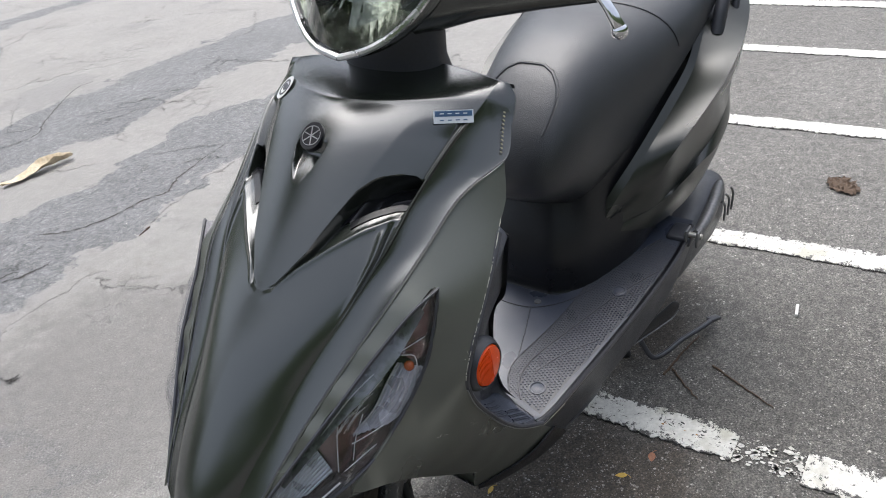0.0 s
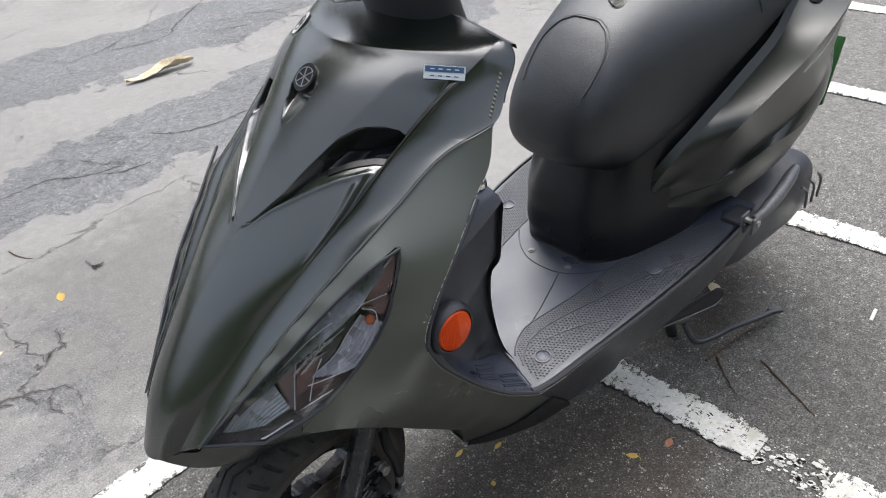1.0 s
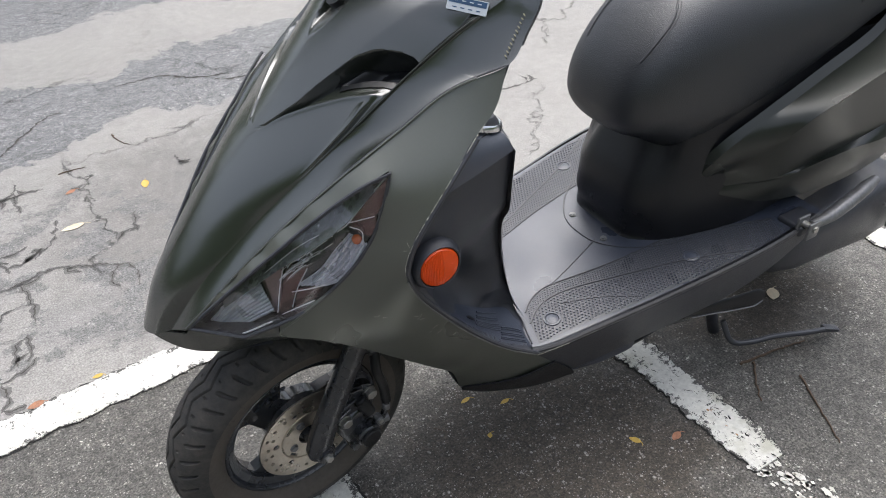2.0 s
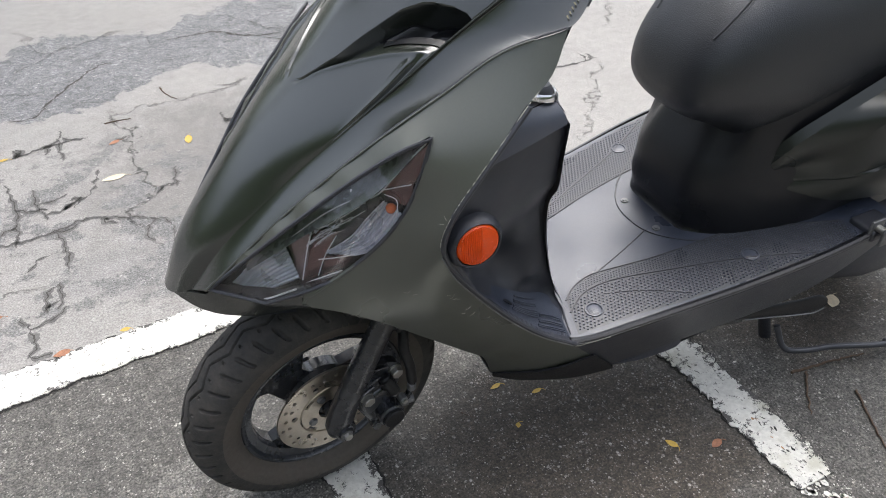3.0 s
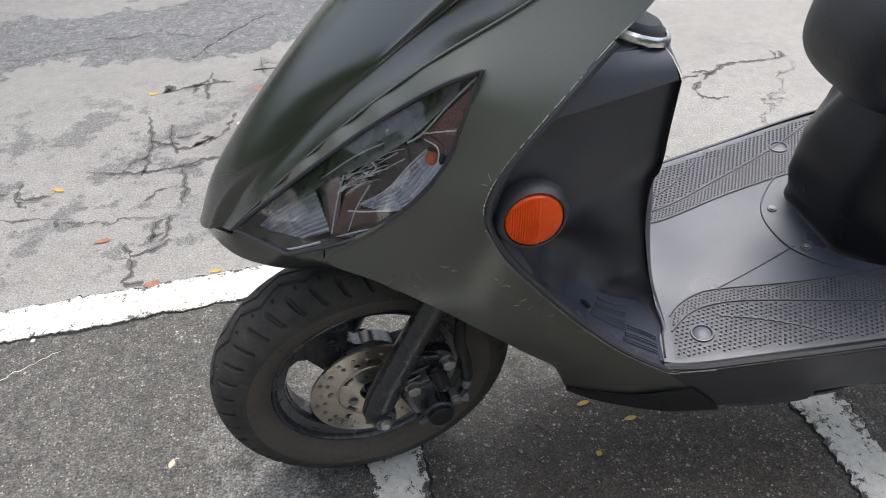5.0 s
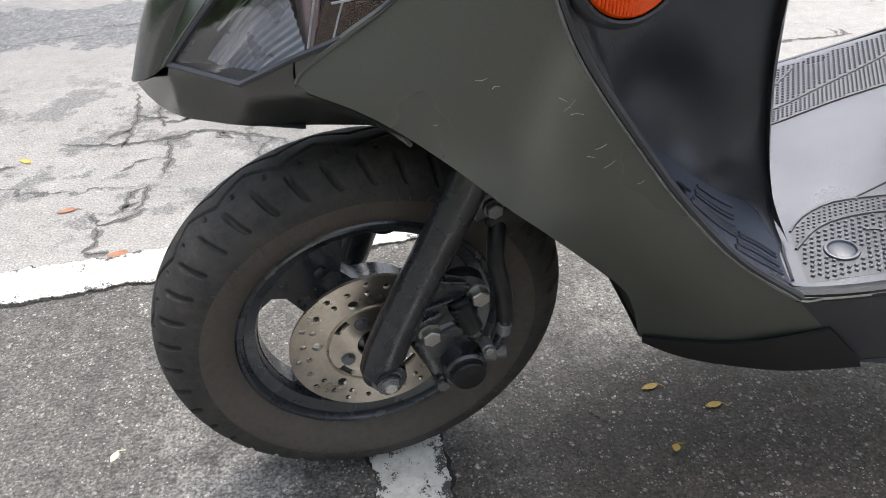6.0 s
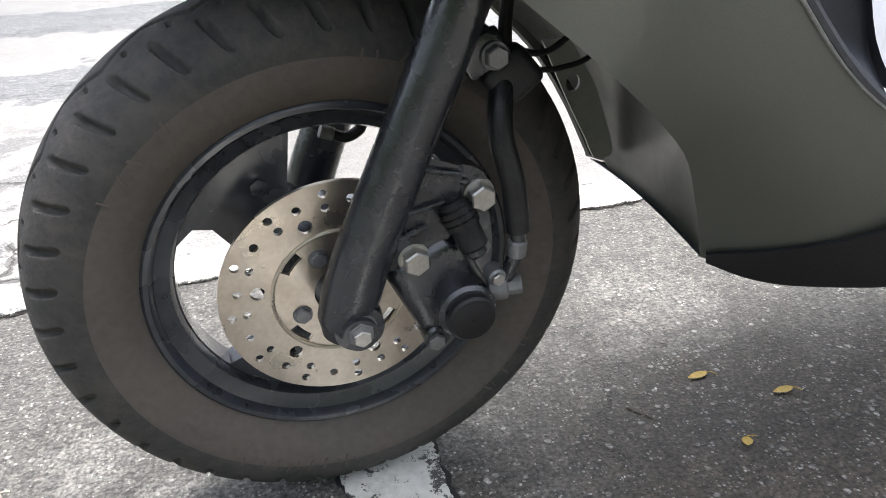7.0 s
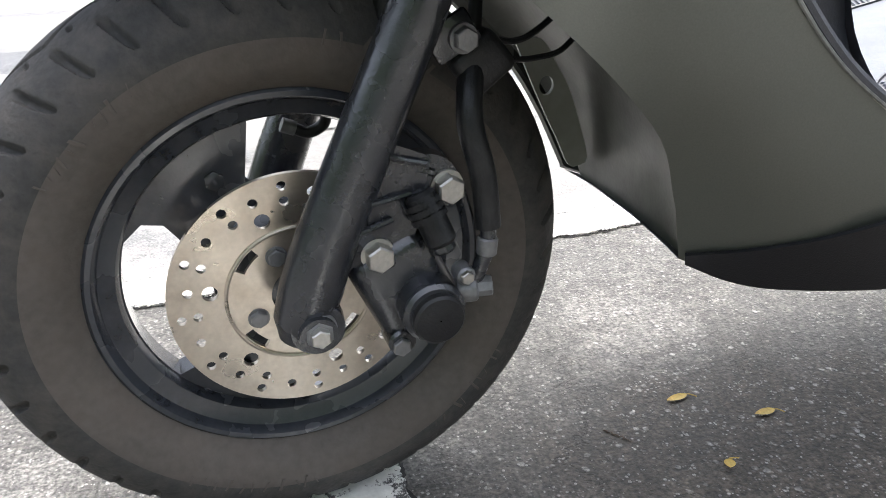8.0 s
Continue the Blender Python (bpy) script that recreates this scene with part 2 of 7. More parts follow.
    gap = math_node('SQRT', math_node('ADD', math_node('POWER', math_node('SUBTRACT', x, 0.05), 2.0), math_node('POWER', math_node('ADD', y, 1.05), 2.0)))
    gap = math_node('MULTIPLY_ADD', noise_tex(5, 9, 0.7, 8), 0.9, gap)
    road = blend(step(math_node('MULTIPLY', gap, -1.0), -1.15, -0.75, 0.75), road, (0.150, 0.143, 0.133))
    # darker, worn-through ground where the pale layer breaks up beside the edge line
    broken = math_node('MULTIPLY', math_node('MULTIPLY', step(x, 0.10, 0.40), step(math_node('MULTIPLY', x, -1.0), -1.5, -1.1)), math_node('MULTIPLY', step(y, -1.6, -1.2), step(math_node('MULTIPLY', y, -1.0), 0.5, 0.62)))
    worn = math_node('MULTIPLY', broken, step(noise_tex(6.5, 10, 0.68, 71), 0.51, 0.56, 0.85))
    road = blend(worn, road, (0.145, 0.140, 0.133))
    strips = math_node('MAXIMUM', strips, math_node('MULTIPLY', worn, 0.5))
    colour = blend(strips, road, dark_strip)
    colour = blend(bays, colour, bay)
    # chips of stone in the binder
    chips = None
    for scale, off in ((120, 0), (230, 5), (400, 9)):
        v = n.new("ShaderNodeTexVoronoi")
        v.inputs["Scale"].default_value = scale
        l.new(tc.outputs["Object"], v.inputs["Vector"])
        hsv = n.new("ShaderNodeSeparateColor")
        l.new(v.outputs["Color"], hsv.inputs[0])
        pick = step(hsv.outputs[0], 0.78, 0.90)
        near = step(math_node('MULTIPLY', v.outputs["Distance"], -1.0), -0.45, -0.25)
        spot = math_node('MULTIPLY', pick, near)
        chips = spot if chips is None else math_node('MAXIMUM', chips, spot)
    chip_amount = math_node('MULTIPLY', chips, math_node('MULTIPLY', step(noise_tex(34, 6, 0.7, 2), 0.38, 0.66, 0.8), step(noise_tex(3.2, 5, 0.65, 14), 0.22, 0.60)))
    coarse = math_node('MAXIMUM', bays, strips)                                     # the pale layer hides most of the stone
    chip_amount = math_node('MULTIPLY', chip_amount, math_node('MULTIPLY_ADD', coarse, 0.55, 0.45))
    colour = blend(chip_amount, colour, (0.50, 0.48, 0.45))
    grain = noise_tex(240, 3, 0.6, 1)
    colour = blend(math_node('MULTIPLY_ADD', coarse, 0.45, 0.40), colour, blend(step(grain, 0.25, 0.75), (0.12, 0.12, 0.12), (1.85, 1.85, 1.85)), 'MULTIPLY')
    pits = n.new("ShaderNodeTexVoronoi")
    pits.inputs["Scale"].default_value = 95
    l.new(tc.outputs["Object"], pits.inputs["Vector"])
    tone = n.new("ShaderNodeSeparateColor")
    l.new(pits.outputs["Color"], tone.inputs[0])
    colour = blend(math_node('MULTIPLY', step(math_node('MULTIPLY', pits.outputs["Distance"], -1.0), -0.5, -0.3), math_node('MULTIPLY_ADD', coarse, 0.34, 0.16)), colour, blend(tone.outputs[1], (0.35, 0.35, 0.36), (1.75, 1.72, 1.66)), 'MULTIPLY')
    mottle = noise_tex(26, 9, 0.72, 61)
    colour = blend(math_node('MULTIPLY_ADD', coarse, 0.40, 0.25), colour, blend(step(mottle, 0.3, 0.7), (0.55, 0.55, 0.55), (1.4, 1.4, 1.4)), 'MULTIPLY')
    clots = noise_tex(75, 5, 0.6, 81)
    colour = blend(math_node('MULTIPLY', coarse, 0.45), colour, blend(step(clots, 0.36, 0.62), (0.50, 0.50, 0.50), (1.55, 1.54, 1.50)), 'MULTIPLY')
    # cracks follow the borders of warped cells
    warp = n.new("ShaderNodeTexNoise")
    warp.inputs["Scale"].default_value, warp.inputs["Detail"].default_value = 5.0, 7.0
    l.new(tc.outputs["Object"], warp.inputs["Vector"])
    off = n.new("ShaderNodeVectorMath")
    off.operation = 'MULTIPLY_ADD'
    off.inputs[1].default_value = (0.34, 0.34, 0.0)
    warp.inputs['Roughness'].default_value = 0.72
    l.new(warp.outputs["Color"], off.inputs[0])
    l.new(tc.outputs["Object"], off.inputs[2])
    crack = None
    for scale, width in ((0.9, 0.004), (6.0, 0.010)):
        v = n.new("ShaderNodeTexVoronoi")
        v.feature = 'DISTANCE_TO_EDGE'
        v.inputs["Scale"].default_value = scale
        l.new(off.outputs[0], v.inputs["Vector"])
        c = step(math_node('MULTIPLY', v.outputs["Distance"], -1.0), -width, -width * 0.15)
        crack = c if crack is None else math_node('MAXIMUM', crack, math_node('MULTIPLY', c, step(noise_tex(0.8, 4, 0.6, 31), 0.50, 0.60)))
    crack = math_node('MULTIPLY', crack, step(noise_tex(1.7, 5, 0.6, 41), 0.40, 0.58))
    crack = math_node('MULTIPLY', crack, math_node('MULTIPLY_ADD', bays, -0.75, 1.0))
    colour = blend(math_node('MULTIPLY', crack, 0.75), colour, (0.05, 0.047, 0.043))
    l.new(colour, p.inputs["Base Color"])
    rough = n.new("ShaderNodeMapRange")
    rough.inputs["To Min"].default_value, rough.inputs["To Max"].default_value = 0.55, 0.9
    l.new(noise_tex(2.5, 6, 0.6, 51), rough.inputs["Value"])
    l.new(rough.outputs[0], p.inputs["Roughness"])
    height = math_node('ADD', math_node('MULTIPLY', grain, 0.6), math_node('MULTIPLY', chips, 0.5))
    height = math_node('SUBTRACT', height, math_node('MULTIPLY', crack, 2.5))
    b = n.new("ShaderNodeBump")
    b.inputs["Strength"].default_value, b.inputs["Distance"].default_value = 0.8, 0.003
    l.new(height, b.inputs["Height"])
    l.new(b.outputs[0], p.inputs["Normal"])
    return m


ASPHALT = asphalt("worn_asphalt")


def road_paint(name, bare=0.62, dirt=0.5, amount=0.5):
    """White thermoplastic, flaked through to the asphalt mostly along its rims."""
    m = material(name, (0.58, 0.57, 0.525), 0.65, 0, 0.4, 0.22, 6, 140, 0.8, 250)
    nt = m.node_tree
    n, l = nt.nodes, nt.links
    p = n["Principled BSDF"]
    old = p.inputs["Base Color"].links[0].from_socket
    tc, rim = n.new("ShaderNodeTexCoord"), n.new("ShaderNodeAttribute")
    rim.attribute_name = "rim"
    worn, soil = n.new("ShaderNodeTexNoise"), n.new("ShaderNodeTexNoise")
    worn.inputs["Scale"].default_value, worn.inputs["Detail"].default_value, worn.inputs["Roughness"].default_value = 58, 11, 0.78
    soil.inputs["Scale"].default_value, soil.inputs["Detail"].default_value, soil.inputs["Roughness"].default_value = 9, 9, 0.7
    for t in (worn, soil):
        l.new(tc.outputs["Object"], t.inputs["Vector"])
    flake = n.new("ShaderNodeMath")
    flake.operation = 'MULTIPLY_ADD'
    flake.inputs[1].default_value = 0.11
    l.new(rim.outputs["Fac"], flake.inputs[0])
    l.new(worn.outputs["Fac"], flake.inputs[2])
    for t, lo, hi, to, col in ((soil.outputs["Fac"], dirt, dirt + 0.10, amount, (0.36, 0.35, 0.27, 1)), (flake.outputs[0], bare, bare + 0.025, 0.97, (0.055, 0.052, 0.050, 1))):
        r = n.new("ShaderNodeMapRange")
        r.inputs["From Min"].default_value, r.inputs["From Max"].default_value, r.inputs["To Max"].default_value = lo, hi, to
        l.new(t, r.inputs["Value"])
        mx = n.new("ShaderNodeMix")
        mx.data_type = 'RGBA'
        mx.inputs["B"].default_value = col
        l.new(r.outputs[0], mx.inputs["Factor"])
        l.new(old, mx.inputs["A"])
        old = mx.outputs["Result"]
    l.new(old, p.inputs["Base Color"])
    return m


LINE_PAINT = road_paint("worn_white_road_paint", 0.605, 0.52, 0.35)
OLD_LINE_PAINT = road_paint("flaking_white_road_paint", 0.575, 0.50, 0.6)
BITUMEN = material("dark_bitumen", (0.022, 0.021, 0.020), 0.8, 0, 0.3, 0.4, 40, 200, 0.4, 300)
CRACK_DIRT = material("dirt_in_cracks", (0.058, 0.055, 0.050), 0.85, 0, 0.3, 0.5, 60, 300, 0.4, 300)
WORN_ROAD = material("worn_through_asphalt", (0.125, 0.121, 0.116), 0.8, 0, 0.3, 0.5, 40, 300, 0.8, 300)
RUST = material("rust_stain", (0.30, 0.17, 0.085), 0.8, 0, 0.2, 0.5, 40, 200, 0.2, 300)
HEDGE = material("distant_foliage", (0.045, 0.065, 0.03), 0.8, 0, 0.2, 0.6, 0.5, 3, 0.0)


# ---- building helpers ----
from mathutils.geometry import delaunay_2d_cdt

V3 = np.array


def mesh_part(name, verts, faces, mat, parent=None, label="", smooth=True, angle=None):
    me = bpy.data.meshes.new(name)
    me.from_pydata([tuple(map(float, v)) for v in verts], [], [tuple(int(i) for i in f) for f in faces])
    me.validate()
    me.polygons.foreach_set("use_smooth", [smooth] * len(me.polygons))
    me.materials.append(mat)
    if smooth and angle is not None:
        me.set_sharp_from_angle(angle=radians(angle))
    me.update()
    ob = new(name, me)
    if parent is not None:
        ob.parent = parent
    return tagged(ob, label)


def part(name, bm, mat, parent=None, label="", smooth=True, angle=35):
    me = bpy.data.meshes.new(name)
    bmesh.ops.recalc_face_normals(bm, faces=bm.faces)
    bm.to_mesh(me)
    bm.free()
    me.polygons.foreach_set("use_smooth", [smooth] * len(me.polygons))
    me.materials.append(mat)
    if smooth:
        me.set_sharp_from_angle(angle=radians(angle))
    ob = new(name, me)
    if parent is not None:
        ob.parent = parent
    return tagged(ob, label)


def spline(pts, n=10):
    """Catmull-Rom through the points, n steps a span."""
    p = np.asarray(pts, float)
    q = np.vstack([2 * p[0] - p[1], p, 2 * p[-1] - p[-2]])
    out = []
    for i in range(len(p) - 1):
        a, b, c, d = q[i:i + 4]
        for t in np.linspace(0, 1, n, endpoint=False):
            out.append(0.5 * (2 * b + (c - a) * t + (2 * a - 5 * b + 4 * c - d) * t * t + (3 * b - a - 3 * c + d) * t ** 3))
    out.append(p[-1])
    return V3(out)


def along(pts, n):
    """n points evenly along a smooth curve through pts."""
    c = spline(pts, 16)
    d = np.r_[0, np.cumsum(np.linalg.norm(np.diff(c, axis=0), axis=1))]
    u = np.linspace(0, d[-1], n)
    return np.stack([np.interp(u, d, c[:, k]) for k in range(c.shape[1])], 1)


def plate_spline(ctrl, values, smooth=1e-4):
    """Thin-plate interpolation of values over 2D control points."""
    c, v = np.asarray(ctrl, float), np.asarray(values, float)

    def kernel(r):
        return np.where(r > 1e-9, r * r * np.log(np.maximum(r, 1e-9)), 0.0)

    k = kernel(np.linalg.norm(c[:, None] - c[None], axis=2)) + smooth * np.eye(len(c))
    pm = np.c_[np.ones(len(c)), c]
    w = np.linalg.solve(np.block([[k, pm], [pm.T, np.zeros((3, 3))]]), np.r_[v, 0, 0, 0])

    def f(q):
        q = np.atleast_2d(q)
        return kernel(np.linalg.norm(q[:, None] - c[None], axis=2)) @ w[:len(c)] + np.c_[np.ones(len(q)), q] @ w[len(c):]

    return f


def inside(q, poly):
    x, y = q[:, 0], q[:, 1]
    r = np.zeros(len(q), bool)
    for (ax, ay), (bx, by) in zip(poly, np.roll(poly, -1, axis=0)):
        with np.errstate(divide='ignore', invalid='ignore'):
            r ^= ((ay > y) != (by > y)) & (x < (bx - ax) * (y - ay) / (by - ay) + ax)
    return r


def edge_distance(q, poly):
    d = np.full(len(q), 1e9)
    for a, b in zip(poly, np.roll(poly, -1, axis=0)):
        v = b - a
        s = np.clip(((q - a) @ v) / max(v @ v, 1e-12), 0, 1)
        d = np.minimum(d, np.linalg.norm(q - a - s[:, None] * v, axis=1))
    return d


def fill_2d(loops, step):
    """Triangles inside the first loop and outside the others, with inner points on a grid."""
    allp, edges = [], []
    for lp in loops:
        i0 = len(allp)
        allp += [tuple(p) for p in lp]
        edges += [(i0 + i, i0 + (i + 1) % len(lp)) for i in range(len(lp))]
    nb = len(allp)
    lo, hi = loops[0].min(0), loops[0].max(0)
    if step:
        gx, gy = np.meshgrid(np.arange(lo[0] + step / 2, hi[0], step), np.arange(lo[1] + step / 2, hi[1], step))
        gx[::2] += step / 2
        g = np.c_[gx.ravel(), gy.ravel()]
        ok = inside(g, loops[0])
        for lp in loops[1:]:
            ok &= ~inside(g, lp)
        g = g[ok]
        for lp in loops:
            if len(g):
                g = g[edge_distance(g, lp) > step * 0.45]
        allp += [tuple(p) for p in g]
    v, _, f, ov, _, _ = delaunay_2d_cdt([Vector(p) for p in allp], edges, [], 0, 1e-6)
    v = V3([tuple(p) for p in v])
    tri = V3([list(t) for t in f])
    cen = v[tri].mean(1)
    ok = inside(cen, loops[0])
    for lp in loops[1:]:
        ok &= ~inside(cen, lp)
    tri = tri[ok]
    a, b, c = (v[tri[:, k]] for k in range(3))
    flip = ((b - a)[:, 0] * (c - a)[:, 1] - (b - a)[:, 1] * (c - a)[:, 0]) < 0
    tri[flip] = tri[flip][:, ::-1]
    # border edges run once
    count = {}
    for t in tri:
        for i in range(3):
            e = (int(t[i]), int(t[(i + 1) % 3]))
            count[e] = 1
    border = [e for e in count if (e[1], e[0]) not in count]
    return v, tri, border


def frame_of(n):
    n = Vector(n).normalized()
    e1 = Vector((0, 0, 1)).cross(n).normalized()
    e2 = n.cross(e1)
    return V3(e1), V3(e2), V3(n)


def skin(name, outline, extra, mat, parent, n=(0, 1, 0), step=0.012, thick=0.003, holes=(), mirror=False, label="", press=None, smooth=1e-5):
    """A moulded shell: a smooth surface through outline and extra points, cut to the outline, with a folded-in rim."""
    e1, e2, e3 = frame_of(n)
    o, x = np.asarray(outline, float), np.asarray(extra, float).reshape(-1, 3)
    hs = [np.asarray(h, float) for h in holes]
    ctrl = np.vstack([o[::max(1, len(o) // 40)], x] + [h[::max(1, len(h) // 20)] for h in hs])
    f = plate_spline(np.c_[ctrl @ e1, ctrl @ e2], ctrl @ e3, smooth)
    flat, tri, border = fill_2d([np.c_[l @ e1, l @ e2] for l in [o] + hs], step)

    def place(q):
        return q[:, :1] * e1 + q[:, 1:2] * e2 + f(q)[:, None] * e3

    h = 5e-4
    p = place(flat)
    nx = (f(flat + [h, 0]) - f(flat - [h, 0])) / (2 * h)
    ny = (f(flat + [0, h]) - f(flat - [0, h])) / (2 * h)
    nor = e3 - nx[:, None] * e1 - ny[:, None] * e2
    nor /= np.linalg.norm(nor, axis=1)[:, None]
    if press is not None:
        p = p - nor * press(p)[:, None]
    back = p - nor * thick
    k = len(p)
    verts = [*p, *back]
    faces = [*map(list, tri), *([c + k, b + k, a + k] for a, b, c in tri)]
    ids = {}
    for a, b in border:
        for i in (a, b):
            if i not in ids:
                ids[i] = len(verts)
                verts += [p[i], back[i]]
        faces.append([ids[b], ids[a], ids[a] + 1, ids[b] + 1])
    verts = V3(verts)
    if mirror:
        verts = verts * [1, -1, 1]
        faces = [f_[::-1] for f_ in faces]
    return mesh_part(name, verts, faces, mat, parent, label, True, 50)


def grid_part(name, rows, mat, parent, label="", closed=False, caps=False, smooth=True, angle=40):
    """A surface through rows of points (rows x columns x 3)."""
    r = np.asarray(rows, float)
    m, n = r.shape[:2]
    verts = r.reshape(-1, 3)
    faces = []
    for i in range(m - 1):
        for j in range(n if closed else n - 1):
            a, b = i * n + j, i * n + (j + 1) % n
            faces.append((a, b, b + n, a + n))
    if caps:
        faces.append(tuple(range(n))[::-1])
        faces.append(tuple((m - 1) * n + j for j in range(n)))
    return mesh_part(name, verts, faces, mat, parent, label, smooth, angle)


def tube_rows(path, radius, seg=12):
    p = np.asarray(path, float)
    rad = np.broadcast_to(np.asarray(radius, float), (len(p),))
    t = np.gradient(p, axis=0)
    t /= np.linalg.norm(t, axis=1)[:, None]
    side = np.cross(t[0], [0.3, 0.2, 1.0])
    rows = []
    for i in range(len(p)):
        side = side - t[i] * (side @ t[i])
        side /= np.linalg.norm(side)
        up = np.cross(t[i], side)
        a = np.linspace(0, 2 * math.pi, seg, endpoint=False)
        rows.append(p[i] + rad[i] * (np.cos(a)[:, None] * side + np.sin(a)[:, None] * up))
    return rows


def tube(name, path, radius, mat, parent, seg=12, label=""):
    return grid_part(name, tube_rows(path, radius, seg), mat, parent, label, True, True)


def lathe(name, profile, mat, parent, seg=64, label="", closed=True, angle=35):
    """Profile of (radius, y) turned about the Y axis."""
    p = np.asarray(profile, float)
    a = np.linspace(0, 2 * math.pi, seg, endpoint=False)
    rows = [[(r * math.cos(t), y, r * math.sin(t)) for t in a] for r, y in p]
    if closed:
        rows.append(rows[0])
    return grid_part(name, rows, mat, parent, label, True, False, True, angle)


def plate(name, loops, thick, mat, parent, label="", step=0.0, bevel=0.0):
    """A flat plate in the XZ plane with holes, thickness along Y from 0 to -thick."""
    flat, tri, border = fill_2d([np.asarray(l, float) for l in loops], step)
    k = len(flat)
    verts = [(x, 0, z) for x, z in flat] + [(x, -thick, z) for x, z in flat]
    faces = [(c, b, a) for a, b, c in tri] + [(a + k, b + k, c + k) for a, b, c in tri]
    ids = {}
    for a, b in border:
        for i in (a, b):
            if i not in ids:
                ids[i] = len(verts)
                verts += [verts[i], verts[i + k]]
        faces.append((ids[a], ids[b], ids[b] + 1, ids[a] + 1))
    return mesh_part(name, verts, faces, mat, parent, label, True, 30)


def ring(cx, cz, r, n=16, stretch=1.0, turn=0.0):
    a = np.linspace(0, 2 * math.pi, n, endpoint=False)
    x, z = r * stretch * np.cos(a), r * np.sin(a)
    return np.c_[cx + x * math.cos(turn) - z * math.sin(turn), cz + x * math.sin(turn) + z * math.cos(turn)]


def basis(origin, y_axis, up=(0, 0, 1)):
    """A pose whose Y axis points along y_axis."""
    y = Vector(y_axis).normalized()
    x = y.cross(Vector(up)).normalized()
    z = x.cross(y)
    m = Matrix((x, y, z)).transposed().to_4x4()
    m.translation = Vector(origin)
    return m


def bolt(name, at, axis, size, mat, parent, length=0.006, washer=True, label=""):
    """A hexagon head on a washer, with a chamfered crown."""
    bm = bmesh.new()
    s = size / 2
    for r, y0, y1, seg in ((s * 1.35, -0.002, 0.0008, 20),) if washer else ():
        bmesh.ops.create_cone(bm, cap_ends=True, segments=seg, radius1=r, radius2=r * 0.97, depth=y1 - y0, matrix=Matrix.Translation((0, (y0 + y1) / 2, 0)) @ pose(0, 0, 0, -90))
    bmesh.ops.create_cone(bm, cap_ends=True, segments=6, radius1=s * 1.12, radius2=s * 1.12, depth=length * 0.88, matrix=Matrix.Translation((0, length * 0.44, 0)) @ pose(0, 0, 0, -90))
    bmesh.ops.create_cone(bm, cap_ends=True, segments=6, radius1=s * 1.12, radius2=s * 0.98, depth=length * 0.12, matrix=Matrix.Translation((0, length * 0.94, 0)) @ pose(0, 0, 0, -90))
    ob = part(name, bm, mat, parent, label)
    ob.matrix_local = basis(at, axis)
    return ob


def rounded_box(size, bevel=0.004, segments=3):
    bm = bmesh.new()
    bmesh.ops.create_cube(bm, size=1.0)
    bmesh.ops.scale(bm, vec=size, verts=bm.verts)
    bmesh.ops.bevel(bm, geom=bm.edges[:], offset=bevel, segments=segments, profile=0.5, affect='EDGES')
    return bm


# ---- ground ----
bm = bmesh.new()
bmesh.ops.create_grid(bm, x_segments=40, y_segments=40, size=400)
ground = part("ground", bm, ASPHALT, None, "worn grey asphalt of a road and its motorcycle bays")
tagged(ground, category="road", kind="structure")


def ragged_noise(u, k, seed):
    return noise.noise(Vector((u * 16, k * 7.3 + seed * 3, seed))) + 0.7 * noise.noise(Vector((u * 60, k * 3.1, seed))) + 0.6 * noise.noise(Vector((u * 170, k * 5.7, seed))) + 0.4 * noise.noise(Vector((u * 400, k * 2.7, seed)))


